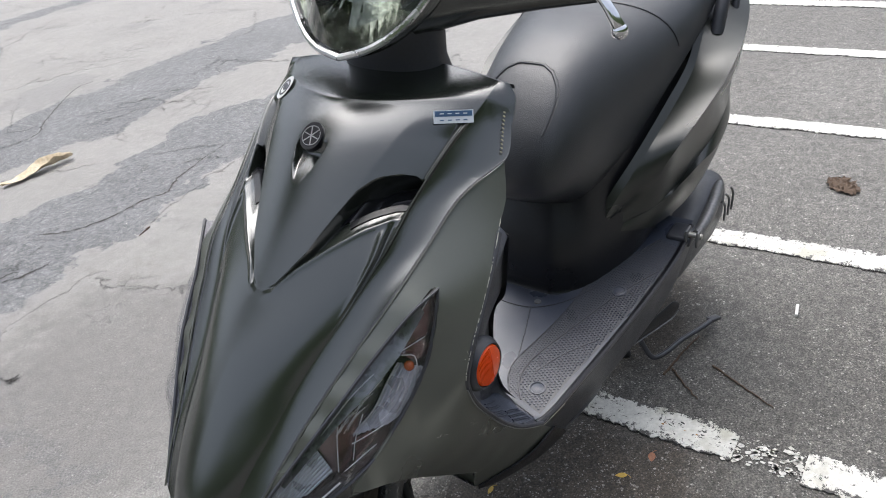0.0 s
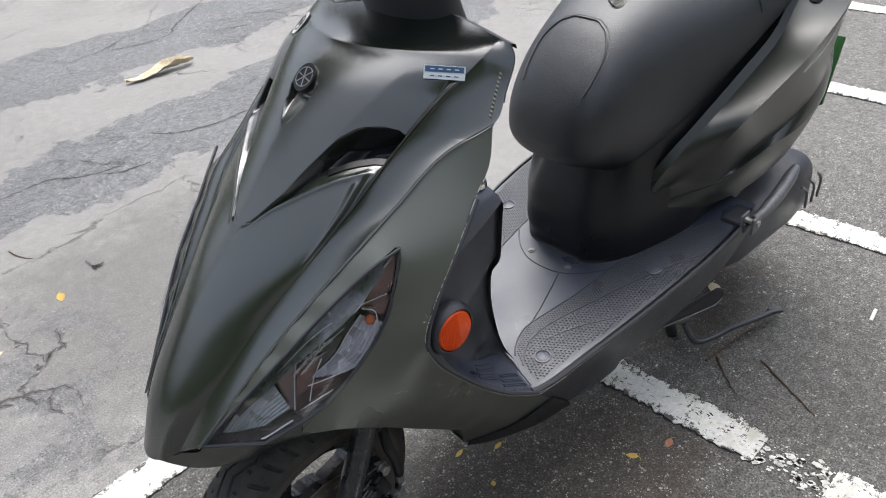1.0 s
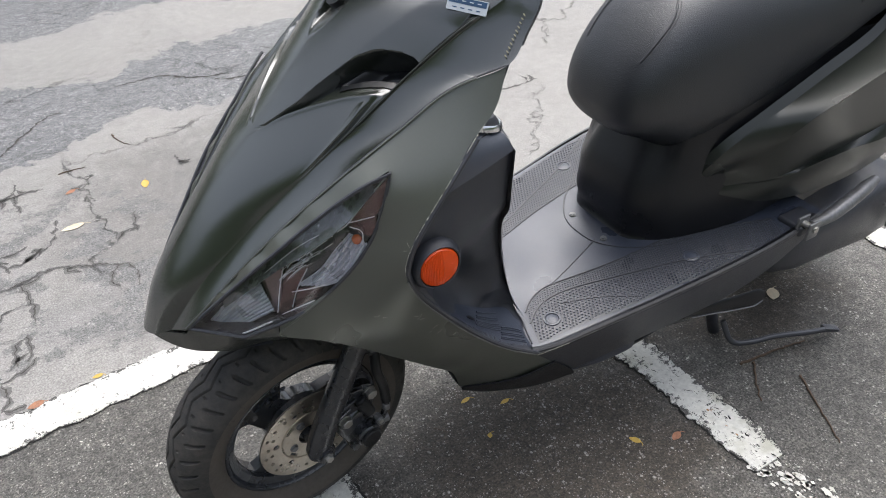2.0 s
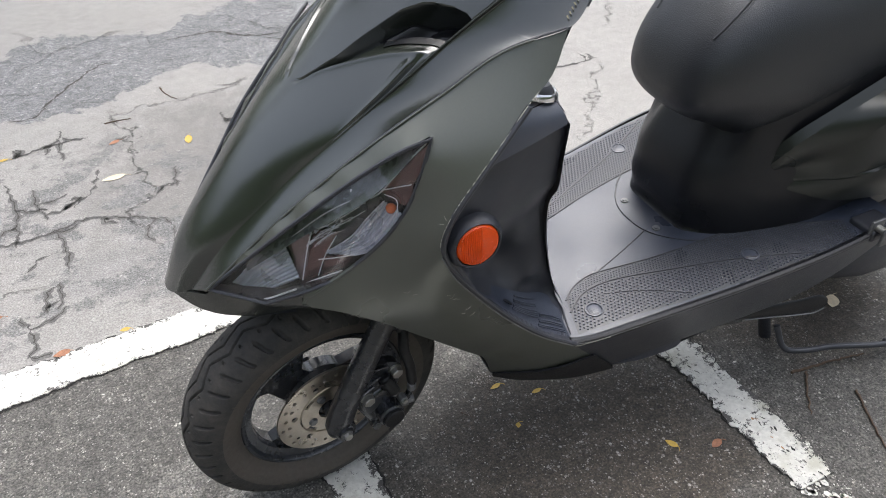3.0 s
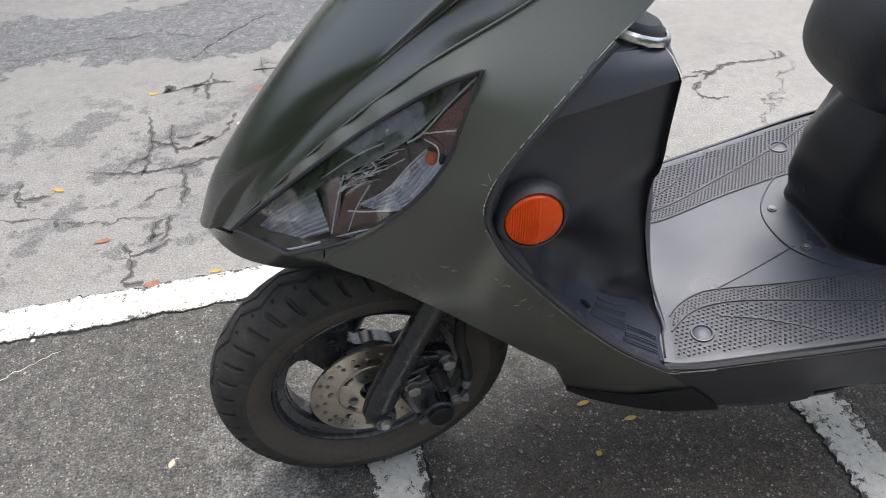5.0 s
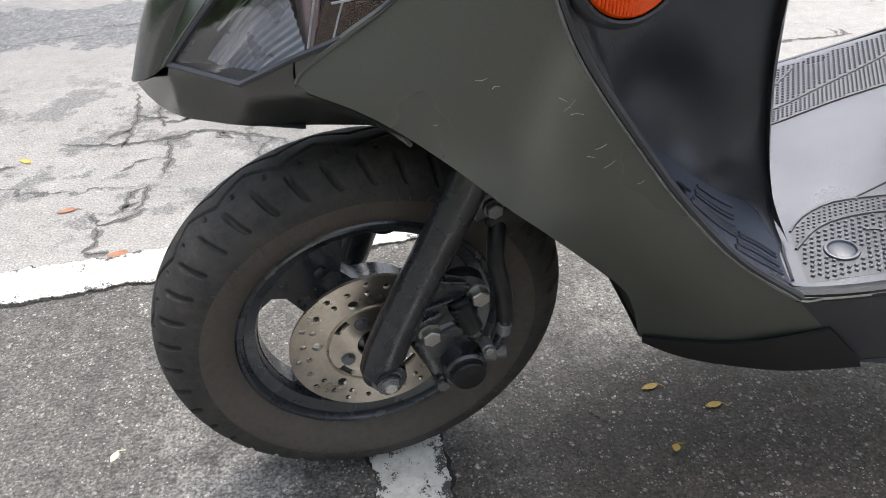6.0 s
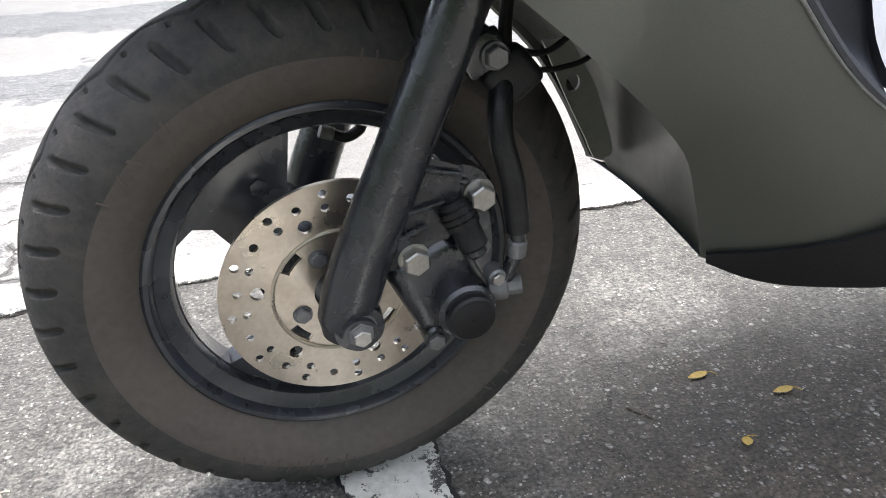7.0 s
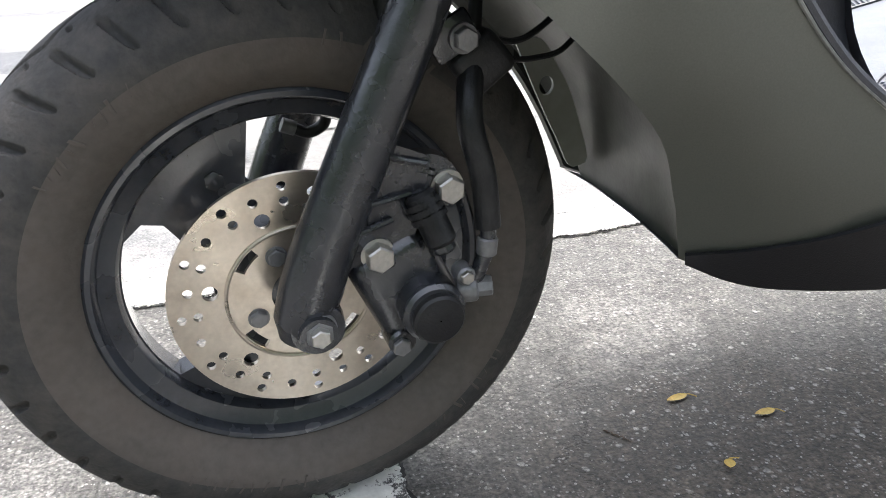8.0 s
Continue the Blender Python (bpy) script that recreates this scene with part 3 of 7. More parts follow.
def road_line(name, a, b, width, ragged, gaps=(), paint=None, label="worn white painted parking line on asphalt", loose=()):
    """A painted strip from a to b with a ragged outline, 3 mm thick, broken where it has worn away, with a dark worn border and loose flakes."""
    a, b = V3(a, float), V3(b, float)
    d = b - a
    length = np.linalg.norm(d)
    d /= length
    s = V3((-d[1], d[0]))
    n = max(8, int(length / 0.004))
    verts, rims = [], []
    faces, slots = [], []
    K = 9
    for i in range(n + 1):
        u = length * i / n
        lo, hi = (sgn * width / 2 + ragged * ragged_noise(u, sgn, a[0]) for sgn in (-1, 1))
        for w in np.linspace(lo, hi, K):
            q = a + d * u + s * w
            verts.append((q[0], q[1], 0.004))
            rims.append(abs(2 * (w - lo) / (hi - lo) - 1) ** 3)
    m = len(verts)
    verts += [(x, y, 0.0005) for x, y, _ in verts]
    rims += rims

    def is_kept(i):
        u = (i + 0.5) / n
        return not any(g0 + 0.004 * ragged_noise(i * 0.01, 3, a[0]) <= u <= g1 + 0.004 * ragged_noise(i * 0.01, 5, a[0]) for g0, g1 in gaps)

    kept = [is_kept(i) for i in range(n)]
    for i in range(n):
        if not kept[i]:
            continue
        i0 = i * K
        for k in range(K - 1):
            faces.append((i0 + k, i0 + k + K, i0 + k + K + 1, i0 + k + 1))
        faces.append((i0, i0 + m, i0 + K + m, i0 + K))
        faces.append((i0 + K - 1, i0 + 2 * K - 1, i0 + 2 * K - 1 + m, i0 + K - 1 + m))
        for e, j in ((i, i - 1), (i + 1, i + 1)):
            if j < 0 or j >= n or not kept[j]:
                for k in range(K - 1):
                    q = e * K + k
                    faces.append((q, q + 1, q + 1 + m, q + m))
    slots = [0] * len(faces)
    # the dark border shows in stretches, a few millimetres wide
    for sgn in (-1, 1):
        base = len(verts)
        for i in range(n + 1):
            u = length * i / n
            edge_w = sgn * width / 2 + ragged * ragged_noise(u, sgn, a[0])
            out = 0.0045 * max(0.0, 0.35 + ragged_noise(u * 0.7, sgn + 4, a[0])) + 0.0008
            for w, z in ((edge_w - sgn * 0.004, 0.002), (edge_w + sgn * out, 0.0016)):
                q = a + d * u + s * w
                verts.append((q[0], q[1], z))
                rims.append(0.0)
        for i in range(n):
            if kept[i]:
                q = base + 2 * i
                faces.append((q, q + 2, q + 3, q + 1) if sgn < 0 else (q, q + 1, q + 3, q + 2))
                slots.append(1)
    # flakes of paint left in the worn stretches
    rnd = random.Random(int(abs(a[0]) * 1000))
    for u0, u1, count in loose:
        for _ in range(count):
            q = a + d * length * rnd.uniform(u0, u1) + s * width * rnd.triangular(-0.62, 0.62, 0.3)
            r, a0, base = rnd.uniform(0.0015, 0.009) * rnd.uniform(0.25, 1.0) ** 1.5, rnd.uniform(0, 6.28), len(verts)
            for k in range(7):
                t = a0 + k * 0.8976
                rr = r * rnd.uniform(0.55, 1.3)
                verts.append((q[0] + rr * math.cos(t), q[1] + 1.4 * rr * math.sin(t), 0.003))
                rims.append(0.0)
            faces.append(tuple(range(base, base + 7)))
            slots.append(0)
    ob = mesh_part(name, verts, faces, paint or LINE_PAINT, None, label, True, 30)
    ob.data.materials.append(BITUMEN)
    ob.data.polygons.foreach_set("material_index", slots)
    ob.data.attributes.new("rim", 'FLOAT', 'POINT').data.foreach_set("value", rims)
    return tagged(ob, category="road marking", kind="structure")


road_line("road_marking", (3.5, -0.27), (-8.0, -1.02), 0.092, 0.006, label="white painted edge line between road and bays", loose=((0.15, 0.45, 260),))
road_line("road_marking", (0.285, 1.9), (0.285, -0.02), 0.083, 0.005, paint=OLD_LINE_PAINT, loose=((0.90, 1.0, 30),))
road_line("road_marking", (-0.415, 2.2), (-0.415, 0.045), 0.082, 0.009, gaps=((0.772, 0.832),), paint=OLD_LINE_PAINT, loose=((0.768, 0.838, 150), (0.70, 0.78, 40)))
road_line("road_marking", (-1.19, 2.6), (-1.225, -0.28), 0.088, 0.007, paint=OLD_LINE_PAINT)
road_line("road_marking", (-1.98, 2.6), (-2.13, -0.4), 0.092, 0.008)
road_line("road_marking", (-2.80, 2.6), (-3.06, -0.6), 0.10, 0.008)
road_line("road_marking", (-3.60, 2.8), (-3.91, -0.66), 0.12, 0.008)


def ground_patch(name, path, width, seed, mat, z, label, fray=0.5):
    """A thin ragged strip lying on the ground along a path: a crack's dark mouth, a stain or a scrape."""
    c = V3([(p[0], p[1]) for p in along([(x, y, 0.0) for x, y in path], max(12, int(240 * sum(math.dist(p, q) for p, q in zip(path, path[1:])))))])
    t = np.gradient(c, axis=0)
    t /= np.linalg.norm(t, axis=1)[:, None]
    side = np.c_[-t[:, 1], t[:, 0]]
    verts, faces = [], []
    for i, (q, sd) in enumerate(zip(c, side)):
        e = min(i, len(c) - 1 - i) / (len(c) - 1) * 2
        jag = 0.012 * noise.noise(Vector((q[0] * 18, q[1] * 18, seed))) + 0.016 * noise.noise(Vector((q[0] * 55, q[1] * 55, seed + 9))) + 0.010 * noise.noise(Vector((q[0] * 130, q[1] * 130, seed + 2)))
        w = width / 2 * (e ** 0.4 + 0.05) * max(0.12, 1 + fray * 2 * noise.noise(Vector((q[0] * 40, q[1] * 40, seed + 4))))
        for k in (-1, 1):
            p = q + sd * (jag * (0.5 if fray < 0.9 else 0.2) + k * w)
            verts.append((p[0], p[1], z))
    faces = [(2 * i, 2 * i + 1, 2 * i + 3, 2 * i + 2) for i in range(len(c) - 1)]
    ob = mesh_part(name, verts, faces, mat, ground, label, False)
    return ob


CRACKS = [
    [(-0.41, -2.17), (-0.48, -2.06), (-0.60, -2.00), (-0.77, -1.99), (-0.86, -1.95), (-0.95, -2.01), (-1.13, -2.07), (-1.32, -2.11)],
    [(-0.14, -1.94), (-0.20, -1.91), (-0.30, -1.90)], [(-0.93, -3.39), (-1.12, -3.38), (-1.30, -3.57), (-1.71, -3.94), (-1.89, -3.99)],
    [(0.76, -1.66), (0.69, -1.65), (0.63, -1.75), (0.56, -1.85), (0.46, -1.97), (0.40, -1.97)], [(0.20, -2.10), (0.02, -2.10), (-0.06, -2.02), (-0.21, -1.96)],
    [(0.63, -1.52), (0.63, -1.42), (0.63, -1.30)], [(0.76, -1.40), (0.68, -1.43), (0.55, -1.44)],
    [(0.90, -0.99), (0.79, -0.96), (0.67, -0.97), (0.60, -0.99), (0.51, -0.95), (0.42, -0.89), (0.42, -0.79)], [(0.68, -0.97), (0.66, -0.89), (0.66, -0.77)],
    [(0.78, -1.26), (0.76, -1.12), (0.76, -1.01), (0.77, -0.94)], [(0.72, -1.20), (0.71, -1.10), (0.69, -1.03)], [(0.69, -0.75), (0.69, -0.65)],
    [(0.55, -1.23), (0.57, -1.13), (0.63, -1.06)], [(0.35, -1.15), (0.37, -1.04)], [(0.77, -0.66), (0.75, -0.57), (0.76, -0.52)], [(0.16, -1.42), (0.16, -1.32)], [(1.05, -0.97), (1.05, -0.90), (1.02, -0.85)],
    [(-0.66, -1.12), (-0.74, -1.14), (-0.83, -1.15), (-0.93, -1.20), (-1.03, -1.20), (-1.14, -1.21)], [(-0.85, -1.16), (-0.77, -1.09), (-0.74, -1.00)]]
rnd = random.Random(31)
for path in CRACKS[5:]:                                             # short hairline branches off the cracks in the pale layer
    for _ in range(2):
        i = rnd.randrange(len(path) - 1)
        u, turn, far = rnd.random(), rnd.choice((-1, 1)) * rnd.uniform(0.6, 1.5), rnd.uniform(0.04, 0.11)
        (x0, y0), (x1, y1) = path[i], path[i + 1]
        head = math.atan2(y1 - y0, x1 - x0) + turn
        x, y = x0 + (x1 - x0) * u, y0 + (y1 - y0) * u
        CRACKS = CRACKS + [[(x, y), (x + far * 0.5 * math.cos(head), y + far * 0.5 * math.sin(head)), (x + far * math.cos(head + 0.3), y + far * math.sin(head + 0.3))]]
for k, path in enumerate(CRACKS):
    ground_patch("crack", path, 0.0026 if k > 4 else 0.0060, k * 3.7, CRACK_DIRT, 0.0018, "", 0.88)
    ground_patch("crack_border", path, 0.014 if k > 4 else 0.010, k * 3.7, WORN_ROAD, 0.0010, "", 0.85)
rnd = random.Random(8)
for k in range(5):
    x, y = -0.412 + rnd.gauss(0, 0.008), 0.255 + rnd.gauss(0, 0.020)
    ground_patch("rust_stain", [(x, y), (x - rnd.uniform(0.001, 0.006), y + rnd.uniform(0.003, 0.008))], rnd.uniform(0.001, 0.003), k * 1.3, RUST, 0.0050 + 0.0001 * k, "", 0.95)
for k in range(22):
    y = rnd.uniform(0.255, 0.50)
    x = -0.427 + 0.020 * (y - 0.25) + rnd.gauss(0, 0.007)
    ground_patch("worn_gash", [(x, y), (x - rnd.uniform(-0.003, 0.006), y + rnd.uniform(0.004, 0.012))], rnd.uniform(0.001, 0.0035), k * 2.1, BITUMEN, 0.0046 + 0.00005 * k, "", 0.95)
for k in range(6):
    y = rnd.uniform(0.07, 0.24)
    x = -0.392 - 0.14 * (y - 0.07) + rnd.gauss(0, 0.003)
    ground_patch("worn_gash", [(x, y), (x - rnd.uniform(0.0, 0.004), y + rnd.uniform(0.004, 0.012))], rnd.uniform(0.001, 0.003), k * 1.7, BITUMEN, 0.0046 + 0.00005 * k, "", 0.95)
ground_patch("paint_scrape", [(0.96, -0.280), (0.90, -0.314), (0.842, -0.348)], 0.0018, 8.0, LINE_PAINT, 0.0016, "thin white scrape on asphalt")

# distant trees all round, as plain backdrop beyond the view
bm = bmesh.new()
rings = []
for z, r in ((-0.5, 26), (3, 26), (7, 26.5), (10, 28), (12, 31)):
    row = []
    for a in np.linspace(0, 2 * math.pi, 160, endpoint=False):
        c, d = math.cos(a), math.sin(a)
        rr = r + 2.5 * noise.noise(Vector((c * 3, d * 3, z)))
        tall = (1 + 0.35 * noise.noise(Vector((c * 6, d * 6, 1)))) * (0.45 + 0.9 * max(0, math.cos(a - 1.2)) ** 0.7)
        row.append(bm.verts.new((rr * c, rr * d, z * tall)))
    rings.append(row)
for r0, r1 in zip(rings, rings[1:]):
    for j in range(160):
        bm.faces.new((r0[j], r0[(j + 1) % 160], r1[(j + 1) % 160], r1[j]))
tagged(part("backdrop", bm, HEDGE, None, "far dark green trees round the road"), category="trees", kind="structure")


# a street tree over the road, seen in the headlamp and the paint
BARK = material("grey_brown_bark", (0.13, 0.10, 0.08), 0.85, 0, 0.2, 0.4, 4, 30, 0.8, 60)
LEAVES = material("green_tree_leaves", (0.050, 0.080, 0.028), 0.55, 0, 0.4, 0.5, 2, 12, 0.0)
street_tree = tagged(new("street_tree"), "leafy green street tree leaning over the road", "tree")
street_tree.location = (4.9, -6.4, 0)
trunk = along(V3([(0, 0, 0), (-0.2, 0.1, 1.6), (-0.9, 0.5, 3.4), (-1.9, 1.2, 5.4), (-2.4, 1.5, 7.4)]), 24)
tube("trunk", trunk, np.linspace(0.24, 0.07, 24), BARK, street_tree, 14)
rnd = random.Random(21)
for k in range(9):
    q = trunk[10 + k]
    az = rnd.uniform(0, 6.28)
    tip = V3((-2.2 + 2.4 * math.cos(az), 1.4 + 2.4 * math.sin(az), 6.6 + rnd.uniform(-1.0, 1.6)))
    tube("limb", along(V3([q, (q + tip) / 2 + V3((0, 0, 0.3)), tip]), 10), np.linspace(0.07, 0.02, 10), BARK, street_tree, 8)
verts, faces = [], []
for k in range(5200):
    q = V3([rnd.gauss(0, 1) for _ in range(3)])
    q = q / np.linalg.norm(q) * rnd.uniform(0.25, 1) ** 0.5 * (1 + 0.30 * noise.noise(Vector(q) * 1.7)) * V3((3.0, 3.0, 2.5)) + V3((-2.3, 1.4, 6.7))
    e1 = V3([rnd.gauss(0, 1) for _ in range(3)])
    e2 = np.cross(e1, [rnd.gauss(0, 1) for _ in range(3)])
    e1, e2 = e1 / np.linalg.norm(e1) * rnd.uniform(0.10, 0.22), e2 / np.linalg.norm(e2) * rnd.uniform(0.06, 0.12)
    i = len(verts)
    verts += [q - e1, q + e2, q + e1, q - e2]
    faces.append((i, i + 1, i + 2, i + 3))
tagged(mesh_part("crown", verts, faces, LEAVES, street_tree, "", False), kind="stuff")


# ---- the scooter, leaning slightly to its left on its centre stand ----
scooter = tagged(new("scooter"), "dark green matte motor scooter parked on its centre stand", "scooter")
scooter.rotation_euler = (radians(-3), 0, 0)

# curves of the left side: seam of nose and side panel, rear edge of the shield, lower edge of the panel
SEAM = [(0.062, 0.190, 0.828), (0.12, 0.163, 0.803), (0.179, 0.150, 0.764), (0.235, 0.139, 0.728), (0.282, 0.119, 0.686), (0.326, 0.097, 0.640), (0.370, 0.075, 0.590), (0.413, 0.057, 0.541), (0.440, 0.043, 0.508)]
REAR_UP = [(0.062, 0.190, 0.828), (0.080, 0.195, 0.786), (0.113, 0.205, 0.759), (0.141, 0.210, 0.729), (0.168, 0.212, 0.697), (0.195, 0.212, 0.660), (0.207, 0.208, 0.625), (0.204, 0.204, 0.595), (0.182, 0.199, 0.550), (0.136, 0.190, 0.485), (0.085, 0.180, 0.420), (0.030, 0.175, 0.362), (-0.030, 0.178, 0.318)]
LOW = [(0.346, 0.131, 0.519), (0.313, 0.147, 0.509), (0.282, 0.151, 0.489), (0.248, 0.147, 0.458), (0.212, 0.140, 0.420), (0.175, 0.143, 0.388), (0.136, 0.144, 0.352), (0.100, 0.132, 0.312), (0.074, 0.108, 0.262)]
SKIRT = [(0.060, 0.098, 0.220), (0.030, 0.108, 0.207), (-0.003, 0.122, 0.203), (-0.060, 0.150, 0.209), (-0.120, 0.170, 0.222)]
LAMP_TOP = [(0.436, 0.046, 0.510), (0.413, 0.062, 0.539), (0.373, 0.088, 0.585), (0.330, 0.116, 0.633), (0.285, 0.139, 0.676), (0.239, 0.162, 0.714), (0.207, 0.181, 0.735)]
LAMP_LOW = [(0.207, 0.181, 0.735), (0.218, 0.178, 0.690), (0.234, 0.172, 0.645), (0.256, 0.162, 0.608), (0.283, 0.152, 0.578), (0.312, 0.144, 0.556), (0.345, 0.132, 0.540)]
LAMP_FRONT = [(0.345, 0.132, 0.540), (0.383, 0.103, 0.514), (0.436, 0.046, 0.510)]

# nose cowl: middle line, ridge and seam, from the top edge to the beak
MID = [(0.0, 0, 0.916), (0.100, 0, 0.902), (0.122, 0, 0.894), (0.164, 0, 0.868), (0.225, 0, 0.806), (0.290, 0, 0.733), (0.350, 0, 0.672), (0.405, 0, 0.606), (0.455, 0, 0.535), (0.482, 0, 0.474)]
RIDGE = [(0.012, 0.158, 0.902), (0.028, 0.157, 0.895), (0.047, 0.154, 0.884), (0.099, 0.140, 0.850), (0.152, 0.125, 0.808), (0.208, 0.117, 0.765), (0.262, 0.098, 0.716), (0.325, 0.070, 0.652), (0.400, 0.045, 0.572), (0.455, 0.022, 0.490)]
EDGE = [(0.012, 0.172, 0.900), (0.016, 0.181, 0.884), (0.034, 0.184, 0.856), (0.062, 0.190, 0.828), (0.12, 0.163, 0.803), (0.182, 0.150, 0.762), (0.258, 0.129, 0.708), (0.330, 0.095, 0.635), (0.405, 0.060, 0.550), (0.440, 0.043, 0.500)]
UC = 0.68
mid, ridge, edge = (along_ for along_ in (spline(c, 26) for c in (MID, RIDGE, EDGE)))
nv = len(mid)
seam_dense = along(SEAM, 500)
for i in range(nv):
    if edge[i][2] < 0.815:
        edge[i] = seam_dense[int(np.argmin(np.linalg.norm(seam_dense - edge[i], axis=1)))]


def smooth01(a):
    a = np.clip(a, 0, 1)
    return a * a * (3 - 2 * a)


def tongue_line(u):
    """How far down the cowl the edge of the central tongue lies."""
    return float(np.interp(u, [0, 0.09, 0.22, 0.32, 0.367, 0.42, 0.46, 0.54, 0.60, 0.64, 0.68], [0.556, 0.548, 0.507, 0.450, 0.418, 0.399, 0.392, 0.387, 0.389, 0.398, 0.405]))


def fold_line(u):
    """Where the floor of the air intake meets the lower cowl again."""
    return max(tongue_line(u) + 0.012, float(np.interp(u, [0, 0.1, 0.21, 0.367, 0.49, 0.6, 0.68], [0.556, 0.551, 0.527, 0.505, 0.490, 0.484, 0.486])))


def at_row(c, v):
    f = v * (nv - 1)
    i = min(nv - 2, int(f))
    return c[i] + (c[i + 1] - c[i]) * (f - i)


def cowl_at(v, u, carve=True):
    """The nose cowl: v from the top edge to the beak, u from 0 on the middle line to 1 on the seam."""
    c, r, e = at_row(mid, v), at_row(ridge, v), at_row(edge, v)
    if u <= UC:
        k = u / UC
        k2 = k ** 1.7
        p = V3((c[0] + (r[0] - c[0]) * k2, r[1] * k, c[2] + (r[2] - c[2]) * k2))
    else:
        k = (u - UC) / (1 - UC)
        p = r + (e - r) * k
        p = p + V3((-0.3, -0.8, -0.5)) * 0.0035 * math.sin(math.pi * k) ** 0.8 * smooth01((v - 0.15) / 0.1) * smooth01((0.97 - v) / 0.2)
    if not carve:
        return p
    # thin bead along the ridge, and the crest that leaves the intake's outer end and runs into it
    n_up = V3((0.45, 0.50, 0.74))
    p = p + n_up * 0.0034 * math.exp(-((u - 0.675) / 0.0075) ** 2) * smooth01((v - 0.255) / 0.05) * smooth01((0.74 - v) / 0.22)
    if v > 0.47:
        crest = float(np.interp(v, [0.47, 0.56, 0.70], [0.585, 0.625, 0.662]))
        fall = smooth01((v - 0.47) / 0.05) * smooth01((0.72 - v) / 0.16)
        p = p + n_up * 0.0030 * math.exp(-((u - crest) / 0.022) ** 2) * fall
        p = p - n_up * 0.0030 * math.exp(-((u - (crest + 0.675) / 2) / 0.016) ** 2) * fall
    # flat facet between tongue and ridge
    uf = float(np.interp(v, [0.0, 0.265, 0.342, 0.406], [0.46, 0.452, 0.424, 0.367]))
    if uf < u < UC:
        p = p - V3((0.62, 0.1, 0.78)) * 0.0075 * min((u - uf) / (0.635 - uf), (0.66 - u) / 0.025, 1.0) * smooth01((v - 0.255) / 0.06) * smooth01((tongue_line(u) + 0.02 - v) / 0.02) * (u < 0.66)
    # air intake: a step down at the tongue's edge, the floor rising to the fold
    vt, vf = tongue_line(u), fold_line(u)
    if u < UC and v > vt:
        deep = 0.030 * smooth01(u / 0.42) * smooth01((0.668 - u) / 0.022)
        ramp = 1 - (v - vt) / (vf - vt)
        slot = 0.020 * smooth01((u - 0.36) / 0.05) * smooth01((0.658 - u) / 0.015) * smooth01((ramp - 0.42) / 0.12)
        p = p - V3((0.72, 0, 0.69)) * smooth01((v - vt) / 0.006) * (deep * max(0.0, ramp) + slot)
        p = p + V3((0.55, 0.1, 0.8)) * 0.0016 * math.exp(-((v - vf) / 0.008) ** 2) * smooth01(u / 0.2) * smooth01((0.66 - u) / 0.05)
    # scoop below the emblem
    if u < 0.16 and 0.30 < v < 0.43:
        half_u = float(np.interp(v, [0.30, 0.33, 0.36, 0.385, 0.405, 0.415], [0.105, 0.112, 0.100, 0.075, 0.035, 0.0]))
        p = p - V3((0.70, 0, 0.71)) * 0.015 * smooth01((half_u - u) / 0.011) * smooth01((0.418 - v) / 0.075) * smooth01((v - 0.335) / 0.03)
    return p


def cowl_point(i, u):
    return cowl_at(i / (nv - 1), u)


us = np.r_[np.linspace(0, 0.14, 44, endpoint=False), np.linspace(0.14, 0.34, 26, endpoint=False), np.linspace(0.34, 0.60, 30, endpoint=False), np.linspace(0.60, 0.74, 72, endpoint=False), np.linspace(0.74, 1, 30)]


def column(u):
    """Rows of one column, gathered at the intake's edges."""
    vt, vf = tongue_line(u), fold_line(u)
    vs = np.r_[np.linspace(0, 0.27, 50, endpoint=False), np.linspace(0.27, vt, 84, endpoint=False), np.linspace(vt, vt + 0.0075, 7, endpoint=False), np.linspace(vt + 0.0075, vf - 0.004, 30, endpoint=False), np.linspace(vf - 0.004, vf + 0.02, 14, endpoint=False), np.linspace(vf + 0.02, 1, 80)]
    return [cowl_at(v, u) for v in vs]


half = np.swapaxes(V3([column(u) for u in us]), 0, 1)
full = np.concatenate([(half * [1, -1, 1])[:, :0:-1], half], axis=1)
nose_cowl = grid_part("nose_cowl", full[:, ::-1], DARK_PAINT, scooter, "satin dark green-black nose cowl with a V-shaped ridge", angle=60)
# black sheet inside each air intake, laid over the floor as its shade
for side in (1, -1):
    rows = []
    for k in np.linspace(0, 1, 26):
        row = []
        for u in np.linspace(0.30 + 0.10 * k, 0.652, 40):
            vt, vf = tongue_line(u), fold_line(u)
            step_up = 0.004 * math.exp(-((k - 0.45) / 0.07) ** 2) * smooth01((u - 0.45) / 0.04)
            row.append((cowl_at(vt + 0.005 + (vf - vt - 0.005) * 0.74 * k, u) + V3((0.72, 0, 0.69)) * (0.0015 + step_up)) * [1, side, 1])
        rows.append(row)
    grid_part("intake_louvre", rows[::-1] if side > 0 else rows, GLOSS_BLACK, nose_cowl, "black insert over the intake floor, standing in for its shade")

# folded edge of the cowl along the shield's rear and top
for side in (1, -1):
    e = edge[: int(nv * 0.27)]
    rows = [e * [1, side, 1], (e + V3((-0.0045, -0.002, -0.002))) * [1, side, 1], (e + V3((-0.007, -0.030, -0.003))) * [1, side, 1]]
    grid_part("cowl_edge", rows, BLACK_PLASTIC, scooter)
top_row = full[0]
grid_part("cowl_edge", [top_row, top_row + V3((-0.010, 0, -0.004)), top_row + V3((-0.012, 0, -0.010))], BLACK_PLASTIC, scooter)

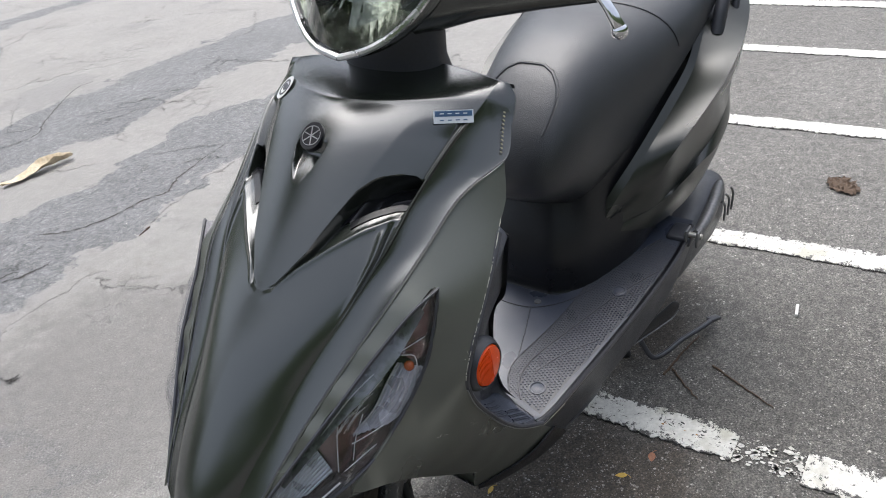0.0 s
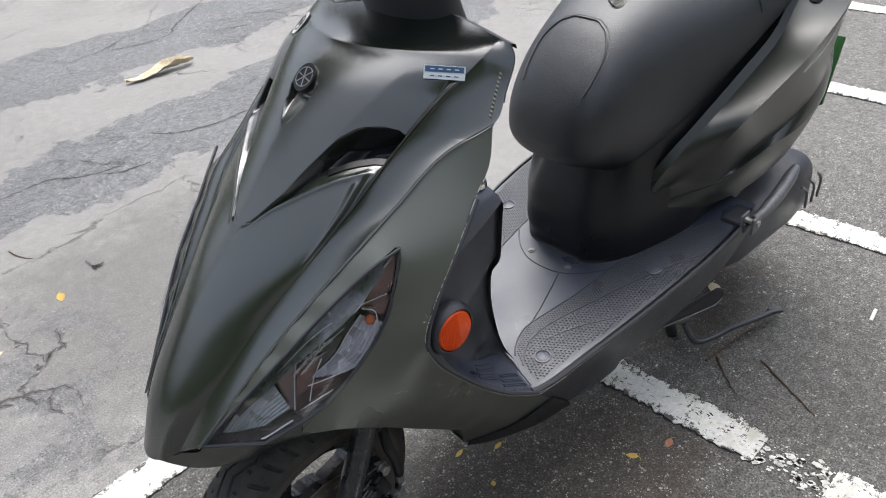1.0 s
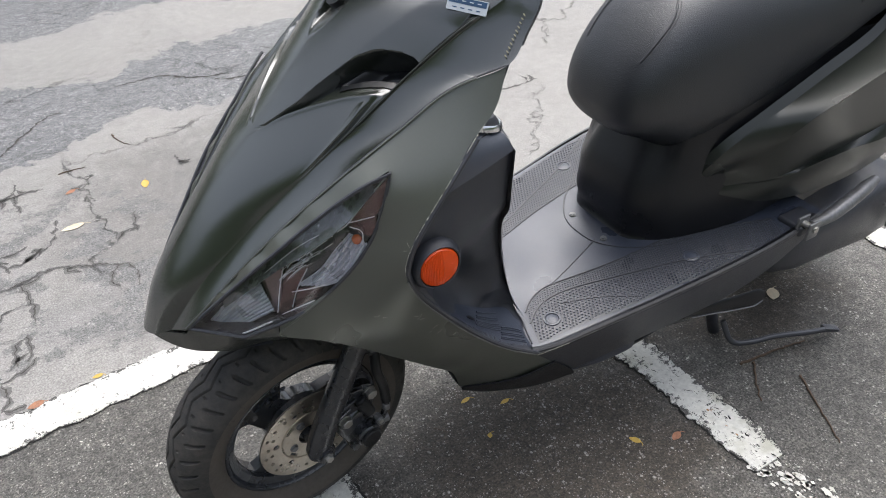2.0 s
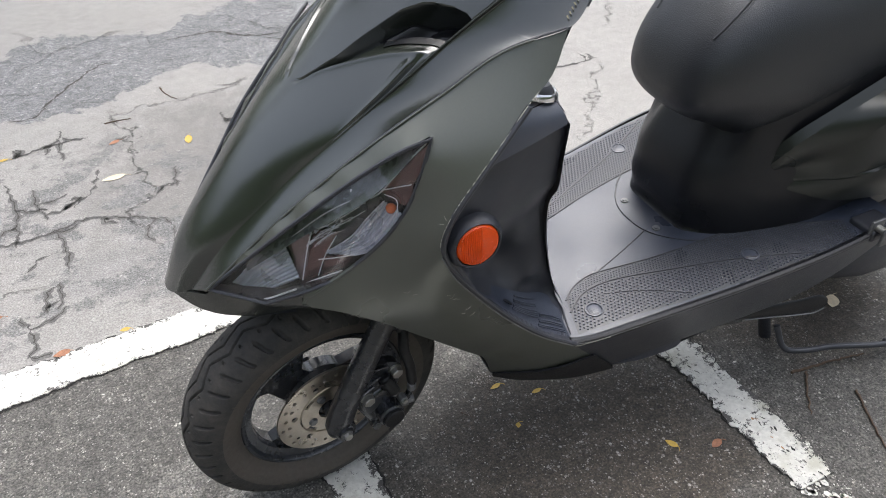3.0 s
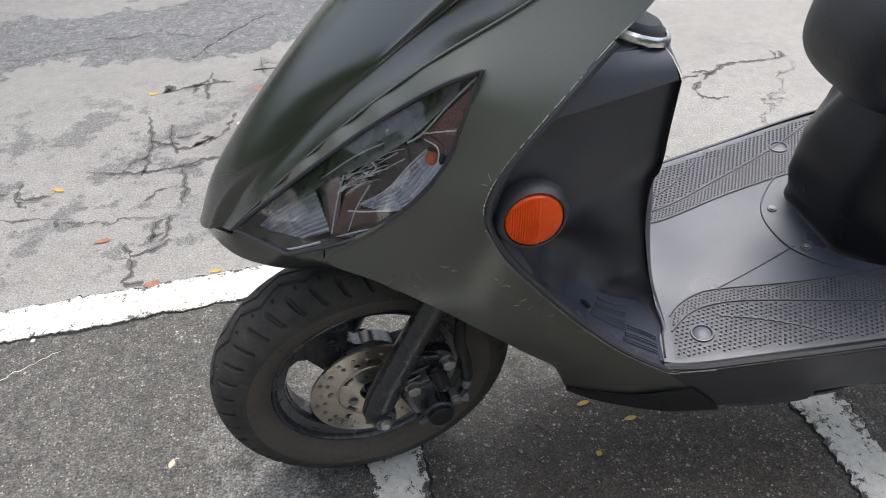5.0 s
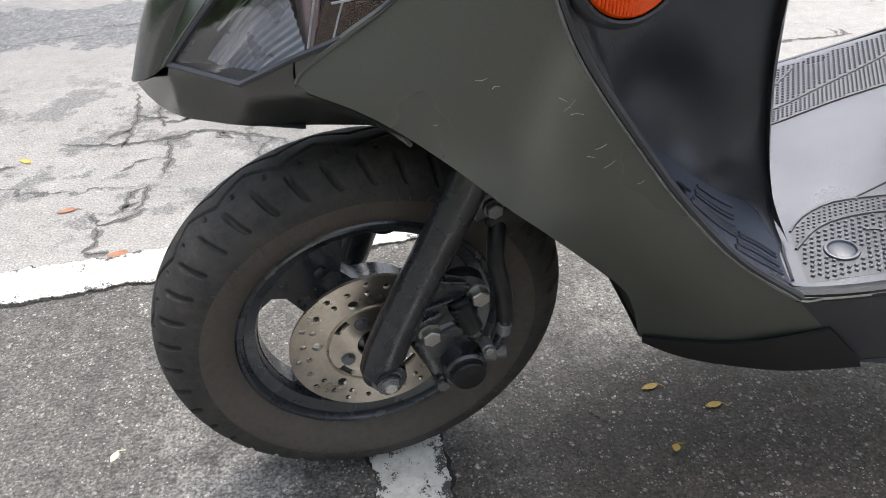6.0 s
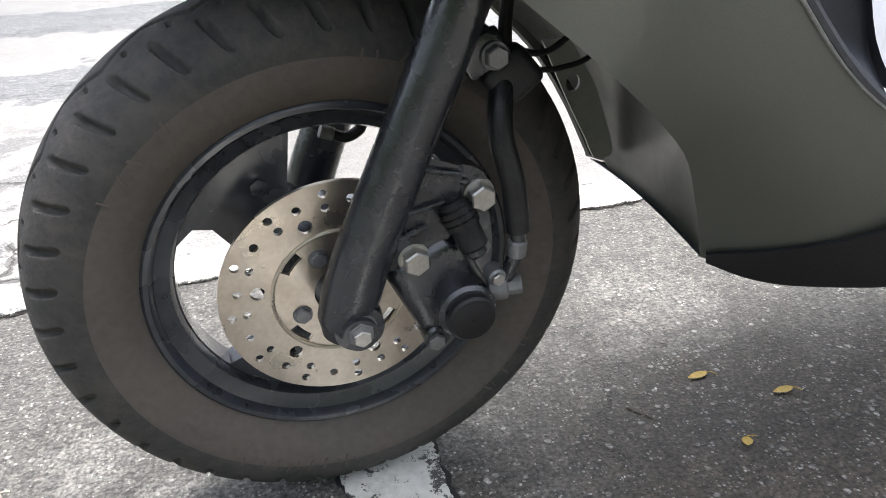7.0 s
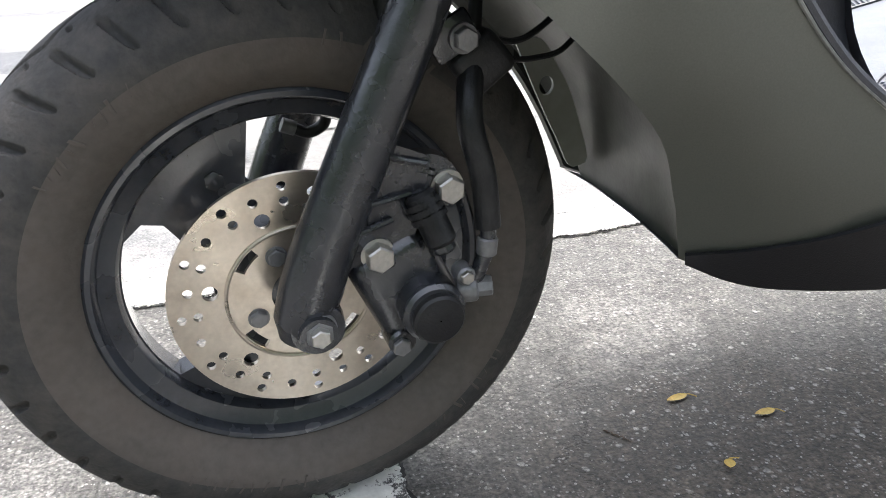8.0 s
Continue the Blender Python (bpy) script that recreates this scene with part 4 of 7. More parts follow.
# side panels with the position lamps set in
lamp_hole = np.vstack([along(LAMP_TOP, 26)[:-1], along(LAMP_LOW, 22)[:-1], along(LAMP_FRONT[:2], 8)[:-1], along(LAMP_FRONT[1:], 10)[:-1]])
SIDE_N = (0.30, 0.86, 0.30)
rail_front = [(-0.030, 0.178, 0.318), (-0.060, 0.176, 0.285), (-0.120, 0.170, 0.222)]
main_outline = np.vstack([
    along(SEAM[::-1], 50)[:-1],
    along(REAR_UP, 56)[:-1],
    along(rail_front, 10)[:-1],
    along(SKIRT[::-1], 18)[:-1],
    along([(0.060, 0.098, 0.220), (0.074, 0.108, 0.262)], 4)[:-1],
    along(LOW[::-1], 30)[:-1],
    along([(0.346, 0.131, 0.519), (0.345, 0.132, 0.540)], 3)[:-1],
    along(LAMP_LOW[::-1], 24)[:-1],
    along(LAMP_TOP[::-1], 30)[:-1]])
main_extra = [(0.25, 0.166, 0.54), (0.20, 0.176, 0.48), (0.15, 0.172, 0.42), (0.10, 0.158, 0.35), (0.05, 0.150, 0.30), (0.00, 0.150, 0.255)]
lip_outline = np.vstack([along([(0.440, 0.043, 0.500), (0.436, 0.046, 0.510)], 3)[:-1], along(LAMP_FRONT[::-1][:2], 10)[:-1], along(LAMP_FRONT[::-1][1:], 8)[:-1],
                         along([(0.345, 0.132, 0.540), (0.346, 0.130, 0.519), (0.318, 0.141, 0.509), (0.290, 0.142, 0.488), (0.275, 0.135, 0.470), (0.285, 0.085, 0.462)], 16)[:-1],
                         along([(0.285, 0.085, 0.462), (0.340, 0.080, 0.467), (0.386, 0.074, 0.469), (0.415, 0.060, 0.469), (0.448, 0.032, 0.465), (0.478, 0.002, 0.470)], 16)[:-1],
                         along([(0.478, 0.002, 0.470), (0.458, 0.022, 0.488), (0.440, 0.043, 0.500)], 6)[:-1]])

# inside of a position lamp: s along its length from the front corner, w across, d deep
LAMP_O, LAMP_S, LAMP_W, LAMP_N = V3((0.436, 0.046, 0.510)), V3((-0.6575, 0.3876, 0.6461)), V3((0.3991, -0.5481, 0.735)), V3((0.6391, 0.7411, 0.2057))


def lamp_inside(lamp, side):
    def at(s, w, d):
        return (LAMP_O + LAMP_S * s + LAMP_W * w - LAMP_N * d) * [1, side, 1]

    def facet(name, pts, d0, d1, mat):
        """A flat reflector face, its depth going from d0 at the front end to d1 at the tip end."""
        q = V3(pts)
        lo, hi = q[:, 0].min(), q[:, 0].max()
        top = [at(s, w, d0 + (d1 - d0) * (s - lo) / (hi - lo)) for s, w in q]
        n = len(top)
        verts = top + [t - LAMP_N * [1, side, 1] * 0.0015 for t in top]
        faces = [tuple(range(n)), tuple(range(2 * n - 1, n - 1, -1))] + [(i, i + n, (i + 1) % n + n, (i + 1) % n) for i in range(n)]
        return mesh_part(name, verts, faces, mat, lamp, "", False)

    def fluted(name, first, last, d0, d1, count, amp, mat):
        """A corrugated reflector face between two curves."""
        a, b = along(V3([(*q, d0) for q in first]), 20), along(V3([(*q, d1) for q in last]), 20)
        rows = []
        for k in np.linspace(0, 1, count * 6 + 1):
            q = a + (b - a) * k
            rows.append([at(s, w, d - amp * abs(math.sin(math.pi * k * count))) for s, w, d in q])
        return grid_part(name, rows, mat, lamp, angle=30)

    flat = V3([((q - LAMP_O) @ LAMP_S, (q - LAMP_O) @ LAMP_W) for q in lamp_hole])
    c = flat.mean(0)
    back = V3([at(*(c + (q - c) * 0.97), 0.036) for q in flat])
    hole = lamp_hole * [1, side, 1]
    skin("lamp_housing", V3([LAMP_O + LAMP_S * s + LAMP_W * w - LAMP_N * 0.036 for s, w in c + (flat - c) * 0.97]), [], LAMP_BLACK, lamp, SIDE_N, 0.012, 0.002, mirror=side < 0)
    grid_part("lamp_rim", [np.vstack([r, r[:1]]) for r in (hole, hole * 0.75 + back * 0.25, back)], LAMP_BLACK, lamp)
    # clear inner step and bright edge of the lens
    tube("lens_edge", [at(*q, -0.001) for q in along([(0.006, -0.004), (0.025, -0.0245), (0.0507, -0.0445), (0.100, -0.056)], 20)], 0.0012, LAMP_LINE, lamp, 8)
    tube("reflector_edge", [at(*q, 0.008) for q in along([(0.0508, -0.005), (0.1239, -0.0045), (0.1818, -0.0027), (0.2223, -0.0066), (0.249, -0.0148)], 24)], 0.0008, LAMP_LINE, lamp, 8)
    fluted("fluted_reflector", [(0.020, -0.010), (0.0717, -0.0036), (0.1175, -0.0043)], [(0.0431, -0.0437), (0.070, -0.048), (0.096, -0.0525)], 0.016, 0.024, 10, 0.0018, LAMP_FLUTE)
    fluted("upper_reflector", [(0.055, 0.004), (0.15, 0.010), (0.245, 0.012), (0.320, 0.006)], [(0.060, -0.007), (0.15, -0.010), (0.245, -0.016), (0.318, -0.006)], 0.022, 0.002, 2, 0.0008, LAMP_GREY)
    facet("reflector_facet", [(0.1159, -0.0074), (0.156, -0.0081), (0.1356, -0.0282), (0.1007, -0.0575), (0.089, -0.051), (0.1066, -0.0278)], 0.026, 0.016, LAMP_PINK)
    facet("reflector_facet", [(0.1529, -0.0119), (0.1733, -0.0327), (0.1481, -0.0447), (0.119, -0.0607), (0.0994, -0.058), (0.1337, -0.0284)], 0.020, 0.030, LAMP_BROWN)
    facet("reflector_facet", [(0.165, -0.016), (0.225, -0.022), (0.214, -0.040), (0.184, -0.047), (0.150, -0.044), (0.176, -0.032)], 0.030, 0.034, LAMP_BLACK)
    facet("reflector_facet", [(0.1452, -0.0468), (0.1791, -0.0619), (0.1614, -0.0690), (0.123, -0.0640)], 0.018, 0.024, LAMP_BROWN)
    facet("reflector_facet", [(0.335, -0.0046), (0.3121, -0.0231), (0.294, -0.0303), (0.2591, -0.019)], 0.012, 0.016, LAMP_BROWN)
    facet("reflector_facet", [(0.294, -0.0303), (0.276, -0.052), (0.262, -0.036), (0.2591, -0.019)], 0.018, 0.016, LAMP_BROWN)
    fluted("indicator_bowl", [(0.2473, -0.0306), (0.2166, -0.0364), (0.1847, -0.0441), (0.1412, -0.0434)], [(0.2655, -0.0519), (0.2433, -0.0645), (0.2147, -0.0702), (0.1872, -0.0630)], 0.030, 0.012, 7, 0.0032, LAMP_FLUTE)
    for line, r, d in ((((0.3374, -0.0018), (0.3023, -0.0081), (0.2632, -0.0173), (0.2456, -0.0173)), 0.0012, 0.010), (((0.2632, -0.0173), (0.294, -0.0295)), 0.0009, 0.012),
                       (((0.1018, -0.0547), (0.1336, -0.028), (0.1566, -0.0117)), 0.0010, 0.017), (((0.1768, -0.0324), (0.148, -0.0445), (0.1229, -0.0602)), 0.0008, 0.018),
                       (((0.1056, -0.0598), (0.130, -0.064), (0.1553, -0.0693)), 0.0011, 0.015), (((0.1412, -0.0434), (0.160, -0.052), (0.1872, -0.0625)), 0.0010, 0.013),
                       (((0.1412, -0.0434), (0.1847, -0.0441), (0.2166, -0.0364), (0.2473, -0.0306)), 0.0010, 0.027), (((0.150, -0.012), (0.180, -0.018), (0.222, -0.020)), 0.0008, 0.022),
                       (((0.158, -0.020), (0.190, -0.026), (0.222, -0.028)), 0.0007, 0.026), (((0.2606, -0.022), (0.268, -0.035), (0.2572, -0.0489)), 0.0009, 0.013)):
        tube("reflector_edge", [at(*q, d) for q in along(V3(line), 14)], r * 0.8, LAMP_LINE, lamp, 6)
    # small cut prisms that glitter along the upper side
    rnd = random.Random(5)
    for k in range(90):
        s0, w0 = rnd.uniform(0.150, 0.262), 0
        w0 = rnd.uniform(-0.016, 0.002) - (0.006 if s0 < 0.2 else 0)
        a0, r0 = rnd.uniform(0, 3), rnd.uniform(0.0010, 0.0026)
        facet("prism", [(s0 + r0 * math.cos(a0 + j * 2.1), w0 + r0 * 0.7 * math.sin(a0 + j * 2.1)) for j in range(3)], rnd.uniform(0.010, 0.022), rnd.uniform(0.010, 0.022), LAMP_LINE if k % 2 else LAMP_FLUTE)
    # bright gloss streaks, shaped as pale tubes, in the middle reflector and across the bowl
    for k in range(16):
        s0, w0, far = rnd.uniform(0.130, 0.195), rnd.uniform(-0.030, -0.010), rnd.uniform(0.020, 0.050)
        tube("reflector_streak", [at(s0 + far * u, w0 + far * (0.22 - 0.30 * u) * u, 0.016 + 0.006 * u) for u in np.linspace(0, 1, 6)], rnd.uniform(0.0003, 0.0008), LAMP_LINE if k % 3 else LAMP_MIRROR, lamp, 5)
    bm = bmesh.new()
    bmesh.ops.create_uvsphere(bm, u_segments=16, v_segments=10, radius=0.0062)
    bulb = part("bulb", bm, AMBER_BULB, lamp, "amber indicator bulb")
    bulb.location = at(0.2541, -0.0398, 0.018)


for side in (1, -1):
    mir = side < 0
    panel = skin("side_panel", main_outline, main_extra, OLIVE_PAINT, scooter, SIDE_N, 0.011, 0.004, mirror=mir, label="olive grey satin side panel with scratches", smooth=5e-5)
    skin("nose_lip", lip_outline, [], DARK_PAINT, scooter, (0.5, 0.8, -0.2), 0.008, 0.003, mirror=mir)
    tube("panel_seam", along(SEAM, 60) * [1, side, 1] + V3((-0.001, -0.001 * side, -0.0005)), 0.0017, BLACK_PLASTIC, panel, 6)
    tube("panel_bead", (along(SEAM, 120)[8:] + V3((0.0012, 0.0019, 0.0002))) * [1, side, 1], 0.0011, OLIVE_PAINT, panel, 8)
    tube("rear_edge", (along(V3(REAR_UP[7:]), 60) + V3((0.0008, 0.0012, 0.0))) * [1, side, 1], 0.0011, WORN_EDGE, panel, 6, "pale worn edge line")
    tube("panel_edge", along(V3([(0.347, 0.1300, 0.520), (0.340, 0.1330, 0.532)] + LAMP_LOW[::-1][1:5]), 40) * [1, side, 1], np.r_[np.linspace(0.0012, 0.0028, 8), np.linspace(0.0028, 0.0012, 32)], OLIVE_PAINT, panel, 8)
    lamp = skin("position_lamp", lamp_hole, [(0.30, 0.164, 0.628), (0.36, 0.133, 0.568), (0.262, 0.175, 0.672)], LENS, scooter, SIDE_N, 0.010, 0.002, mirror=mir, label="clear scratched front position lamp lens")
    lamp.visible_shadow = False
    tube("lamp_gasket", np.vstack([lamp_hole, lamp_hole[:1]]) * [1, side, 1], 0.0024, BLACK_PLASTIC, lamp, 6)
    lamp_inside(lamp, side)

# the front stands a little askew: its middle and right side lie further right than a mirror image
FRONT_W = ([0.0, 0.062, 0.12, 0.18, 0.235, 0.28, 0.326, 0.37, 0.413, 0.44, 0.48], [0.20, 0.190, 0.163, 0.15, 0.139, 0.119, 0.097, 0.075, 0.057, 0.043, 0.02])


def askew(p):
    """Sideways shift of a point of the front: none on the left seam, twice the middle's on the right."""
    c = (-0.008 - 0.09 * np.maximum(0, p[:, 0] - 0.27)) * smooth01((p[:, 0] - 0.01) / 0.10)
    return c * np.clip(1 - p[:, 1] / np.interp(p[:, 0], *FRONT_W), 0, 2)


def set_askew(ob):
    co = np.empty(len(ob.data.vertices) * 3)
    ob.data.vertices.foreach_get("co", co)
    co = co.reshape(-1, 3) + V3(ob.location)
    if co[:, 1].max() < 0 or ob.name.startswith(("nose_", "intake")):
        co[:, 1] += askew(co)
        ob.data.vertices.foreach_set("co", (co - V3(ob.location)).ravel())
        ob.data.update()


for ob in [o for o in scooter.children_recursive if o.type == 'MESH']:
    set_askew(ob)

# emblem, badge, print and sticker on the cowl
def cowl_disc(name, i, u, rx, rz, lift, mat, parent, side=1, thick=0.002, turn=0.0, label="", loop=None):
    v = i / (nv - 1)
    a, b, c = cowl_at(v, u, False), cowl_at(v + 0.012, u, False), cowl_at(v, u + 0.03, False)
    n = np.cross(b - a, c - a)
    n = n / np.linalg.norm(n) * (1 if n[0] > 0 else -1)
    p, n = (a + n * lift) * [1, side, 1], n * [1, side, 1]
    p = p + V3((0, askew(p[None])[0], 0))
    ob = plate(name, [loop if loop is not None else ring(0, 0, rz, 32, rx / rz, turn)], thick, mat, parent, label)
    ob.matrix_local = basis(p, n)
    return ob


row_at = lambda z: int(np.argmin(np.abs(mid[:, 2] - z)))
em = cowl_disc("emblem", int(0.335 * nv), 0.0, 0.0150, 0.0178, 0.003, GLOSS_BLACK, scooter, thick=0.008, label="round black emblem with a silver spoked ring")
rim = plate("emblem_ring", [ring(0, 0, 0.0126, 32), ring(0, 0, 0.0119, 32)], 0.0012, EMBLEM_SILVER, em)
rim.parent = em
rim.location = (0, 0.0008, 0)
for k in range(3):
    a = k * math.pi / 3 + 0.3
    d, s = V3((math.cos(a), math.sin(a))), V3((-math.sin(a), math.cos(a))) * 0.00055
    sp = plate("emblem_spoke", [V3([d * 0.012 + s, -d * 0.012 + s, -d * 0.012 - s, d * 0.012 - s])], 0.001, EMBLEM_SILVER, em)
    sp.location = (0, 0.0009, 0)

def badge_strip(name, w, h, dx, dz, mat, parent, lift):
    ob = plate(name, [V3([(-w / 2 + dx, -h / 2 + dz), (w / 2 + dx, -h / 2 + dz), (w / 2 + dx, h / 2 + dz), (-w / 2 + dx, h / 2 + dz)])], 0.0008, mat, parent)
    ob.location = (0, lift, 0)
    return ob


p0, p1, p2 = cowl_at(0.258, 0.60), cowl_at(0.275, 0.60), cowl_at(0.258, 0.63)
n = np.cross(p1 - p0, p2 - p0)
n = n / np.linalg.norm(n) * (1 if n[0] > 0 else -1)
tgt = cowl_at(0.258, 0.597)
w, h = 0.046, 0.0150
badge = plate("badge", [V3([(-w / 2, -h / 2), (w / 2, -h / 2), (w / 2, h / 2), (-w / 2, h / 2)])], 0.0015, SILVER_STICKER, scooter, "small blue and silver badge")
badge.matrix_local = basis(tgt + n * 0.0040, n) @ pose(0, 0, 0, 0, -6, 0)
badge_strip("badge_field", w - 0.003, 0.0062, 0, 0.0034, BLUE_STICKER, badge, 0.0006)
for k in range(4):
    badge_strip("badge_bar", 0.0046, 0.0011, -0.0135 + 0.009 * k, 0.0034, SILVER_STICKER, badge, 0.0011)
    badge_strip("badge_bar", 0.0046, 0.0011, -0.0135 + 0.009 * k, -0.0040, BLUE_STICKER, badge, 0.0006)
# worn printed characters by the shield's edge, as bars
e_line = along([(0.024, 0.168, 0.873), (0.058, 0.180, 0.834)], 12)
for k, q in enumerate(e_line):
    ob = plate("print_bar", [V3([(-0.0007, -0.0016), (0.0007, -0.0016), (0.0007, 0.0016), (-0.0007, 0.0016)])], 0.0005, PRINT_GOLD, scooter)
    ob.matrix_local = basis(q + V3((0.004, 0.0052, 0.003)), (0.55, 0.75, 0.35)) @ pose(0, 0, 0, 0, 40)
st = cowl_disc("round_sticker", int(0.235 * nv), 0.49, 0.0165, 0.0175, 0.002, WHITE_STICKER, scooter, -1, 0.0008, label="round white sticker with dark print")
g = plate("sticker_print", [ring(0, 0, 0.012, 24), ring(0, 0, 0.0095, 24)], 0.0006, BLACK_PLASTIC, st)
g.location = (0, 0.0006, 0)
g = plate("sticker_print", [ring(0, 0.001, 0.005, 12, 1.3)], 0.0006, BLACK_PLASTIC, st)
g.location = (0, 0.0006, 0)

# scuffs on the left panel and chips along its rear edge
left_panel = [o for o in scooter.children if o.name.startswith("side_panel")][0]
pv = V3([tuple(v.co) for v in left_panel.data.vertices])
pn = V3([tuple(v.normal) for v in left_panel.data.vertices])


def on_panel(x, z, lift=0.0006):
    d = (pv[:, 0] - x) ** 2 + (pv[:, 2] - z) ** 2 - 0.0004 * (pv[:, 1] > 0.05) - 0.02 * pv[:, 1] * 0.01
    k = np.argsort(d)[:10]
    k = k[np.argmax(pv[k, 1])]
    return V3((x, pv[k, 1] + 0.0007 + lift, z))


random.seed(9)
for x, z, l, ang in ((0.236, 0.535, 0.007, -20), (0.228, 0.531, 0.005, -40), (0.185, 0.520, 0.010, -55), (0.180, 0.514, 0.007, -10), (0.190, 0.525, 0.006, 30), (0.160, 0.487, 0.008, -30), (0.166, 0.480, 0.005, 15), (0.152, 0.472, 0.008, -40), (0.205, 0.655, 0.008, 70), (0.209, 0.648, 0.005, 20), (0.128, 0.455, 0.005, -45), (0.262, 0.500, 0.003, -30)):
    dx, dz = l / 2 * math.cos(radians(ang)), l / 2 * math.sin(radians(ang))
    mid_y = on_panel(x, z)[1]
    l *= 0.6
    tube("scratch", [(x - dx, on_panel(x - dx, z - dz)[1], z - dz), (x, mid_y, z), (x + dx, on_panel(x + dx, z + dz)[1], z + dz)], 0.00022, SCRATCH, left_panel, 4)
rear_line = along(REAR_UP[:8], 120)
for k in range(8, 112, 2):
    if random.random() < 0.55:
        q = rear_line[k]
        tube("edge_chip", [q + V3((0.001, 0.0003, 0)), rear_line[k + 1 + int(random.random() * 3)] + V3((0.001, 0.0003, 0))], random.uniform(0.0003, 0.0007), SCRATCH, left_panel, 4)

# ---- front wheel ----
WHEEL = basis((0.3125, -0.004, 0.2088), (-0.1007, 0.9941, -0.0407))


def tyre_rows(seg, with_tread=True):
    prof = along([(0.1332, 0.0275), (0.1375, 0.0335), (0.150, 0.0425), (0.168, 0.0462), (0.184, 0.0420), (0.197, 0.0320), (0.2055, 0.0165), (0.2085, 0.0), (0.2055, -0.0165), (0.197, -0.0320), (0.184, -0.0420), (0.168, -0.0462), (0.150, -0.0425), (0.1375, -0.0335), (0.1332, -0.0275)], 168)
    a = np.arange(seg) * 2 * math.pi / seg
    rows = []
    for r, y in prof:
        rr = np.full(seg, r)
        if with_tread and r > 0.179:
            lat = abs(y) / 0.0465
            shift = 0 if y > 0 else math.radians(4.5)
            slant = (r - 0.2085) / 0.03 * math.radians(4.5)
            d = (a + slant + shift) % math.radians(9)
            d = np.minimum(d, math.radians(9) - d)
            if 0.30 < lat:
                fade = smooth01((r - 0.1815) / 0.004) * smooth01((0.2035 - r) / 0.003)
                rr = rr - 0.0070 * fade * smooth01((math.radians(1.05) * (0.45 + 0.55 * fade) - d) / math.radians(0.45))
                crown = (a + slant + shift + math.radians(4.5)) % math.radians(9)
                crown = np.minimum(crown, math.radians(9) - crown)
                rr = rr - 0.0035 * smooth01((r - 0.2040) / 0.002) * smooth01((math.radians(0.6) - crown) / math.radians(0.3))
            if lat < 0.34:
                zig = 0.006 * (2 * np.abs(((a / math.radians(18)) % 1) - 0.5) - 0.5) * 2
                for c in (-0.0085, 0.0085):
                    rr = rr - 0.0038 * smooth01((0.0019 - np.abs(y - c - zig)) / 0.0009)
        rows.append(np.c_[rr * np.cos(a), np.full(seg, y), rr * np.sin(a)])
    inner_r = [np.c_[0.126 * np.cos(a), np.full(seg, yy), 0.126 * np.sin(a)] for yy in (-0.022, 0.022)]
    return rows + inner_r + [rows[0]]


front_wheel = lathe("front_wheel", [(0.1350, 0.0260), (0.1348, 0.0295), (0.1325, 0.0312), (0.1292, 0.0308), (0.1276, 0.0285), (0.1256, 0.0240), (0.1205, 0.0212), (0.1150, 0.0190), (0.1128, 0.0150), (0.1120, 0.0), (0.1130, -0.0140), (0.1160, -0.0175), (0.1215, -0.0195), (0.1300, -0.0270), (0.1325, -0.0300), (0.1365, -0.0315), (0.1385, -0.0265), (0.1250, -0.010), (0.1250, 0.010)], RIM_PAINT, scooter, 128, "black cast front wheel with three broad spokes")
front_wheel.matrix_local = WHEEL
tyre = grid_part("tyre", tyre_rows(1080), TYRE_RUBBER, front_wheel, "worn black tyre with a grooved tread", True, angle=50)
tyre.data.materials.append(TREAD_RUBBER)
tyre.data.polygons.foreach_set("material_index", [int(30 < (k // 1080) < 137) for k in range(len(tyre.data.polygons))])


def opening(a0, a1, r0, r1, rnd=0.012):
    """Rounded window between two spokes."""
    pts = []
    for r, b0, b1 in ((r1, a0, a1), (r0, a1, a0)):
        inset = math.degrees(rnd / r)
        s = 1 if b1 > b0 else -1
        b0, b1 = b0 + s * inset, b1 - s * inset
        for b in np.linspace(b0, b1, 18):
            pts.append((r * math.cos(radians(b)), r * math.sin(radians(b))))
        rm = r - rnd * 0.35 if r == r1 else r + rnd * 0.35
        b = b1 + s * inset * 0.75
        pts.append((rm * math.cos(radians(b)), rm * math.sin(radians(b))))
        rm = r - rnd if r == r1 else r + rnd
        b = b1 + s * inset
        pts.append((rm * math.cos(radians(b)), rm * math.sin(radians(b))))
    return V3(pts)


web = plate("spokes", [ring(0, 0, 0.1145, 120)] + [opening(71 + k, 151 + k, 0.052, 0.1115, 0.020) for k in (0, 120, 240)], 0.020, RIM_PAINT, front_wheel, step=0.02)
web.location = (0, 0.010, 0)
for k in (0, 120, 240):
    bolt("spoke_bolt", (0.085 * math.cos(radians(60 + k)), 0.0105, 0.085 * math.sin(radians(60 + k))), (0, 1, 0), 0.012, RIM_PAINT, front_wheel, 0.004, False)
lathe("hub", [(0.012, 0.040), (0.020, 0.040), (0.024, 0.034), (0.036, 0.030), (0.050, 0.012), (0.055, 0.008), (0.055, -0.012), (0.034, -0.026), (0.026, -0.042), (0.012, -0.042)], RIM_PAINT, front_wheel, 64)
holes = [ring(0, 0, 0.0195, 40)]
for k in range(12):
    a = radians(26.5 + 30 * k)
    holes += [ring(r * math.cos(a), r * math.sin(a), 0.0032, 12) for r in (0.0778, 0.0674)]
    a = radians(11 + 30 * k)
    holes.append(ring(0.0725 * math.cos(a), 0.0725 * math.sin(a), 0.0032, 12))
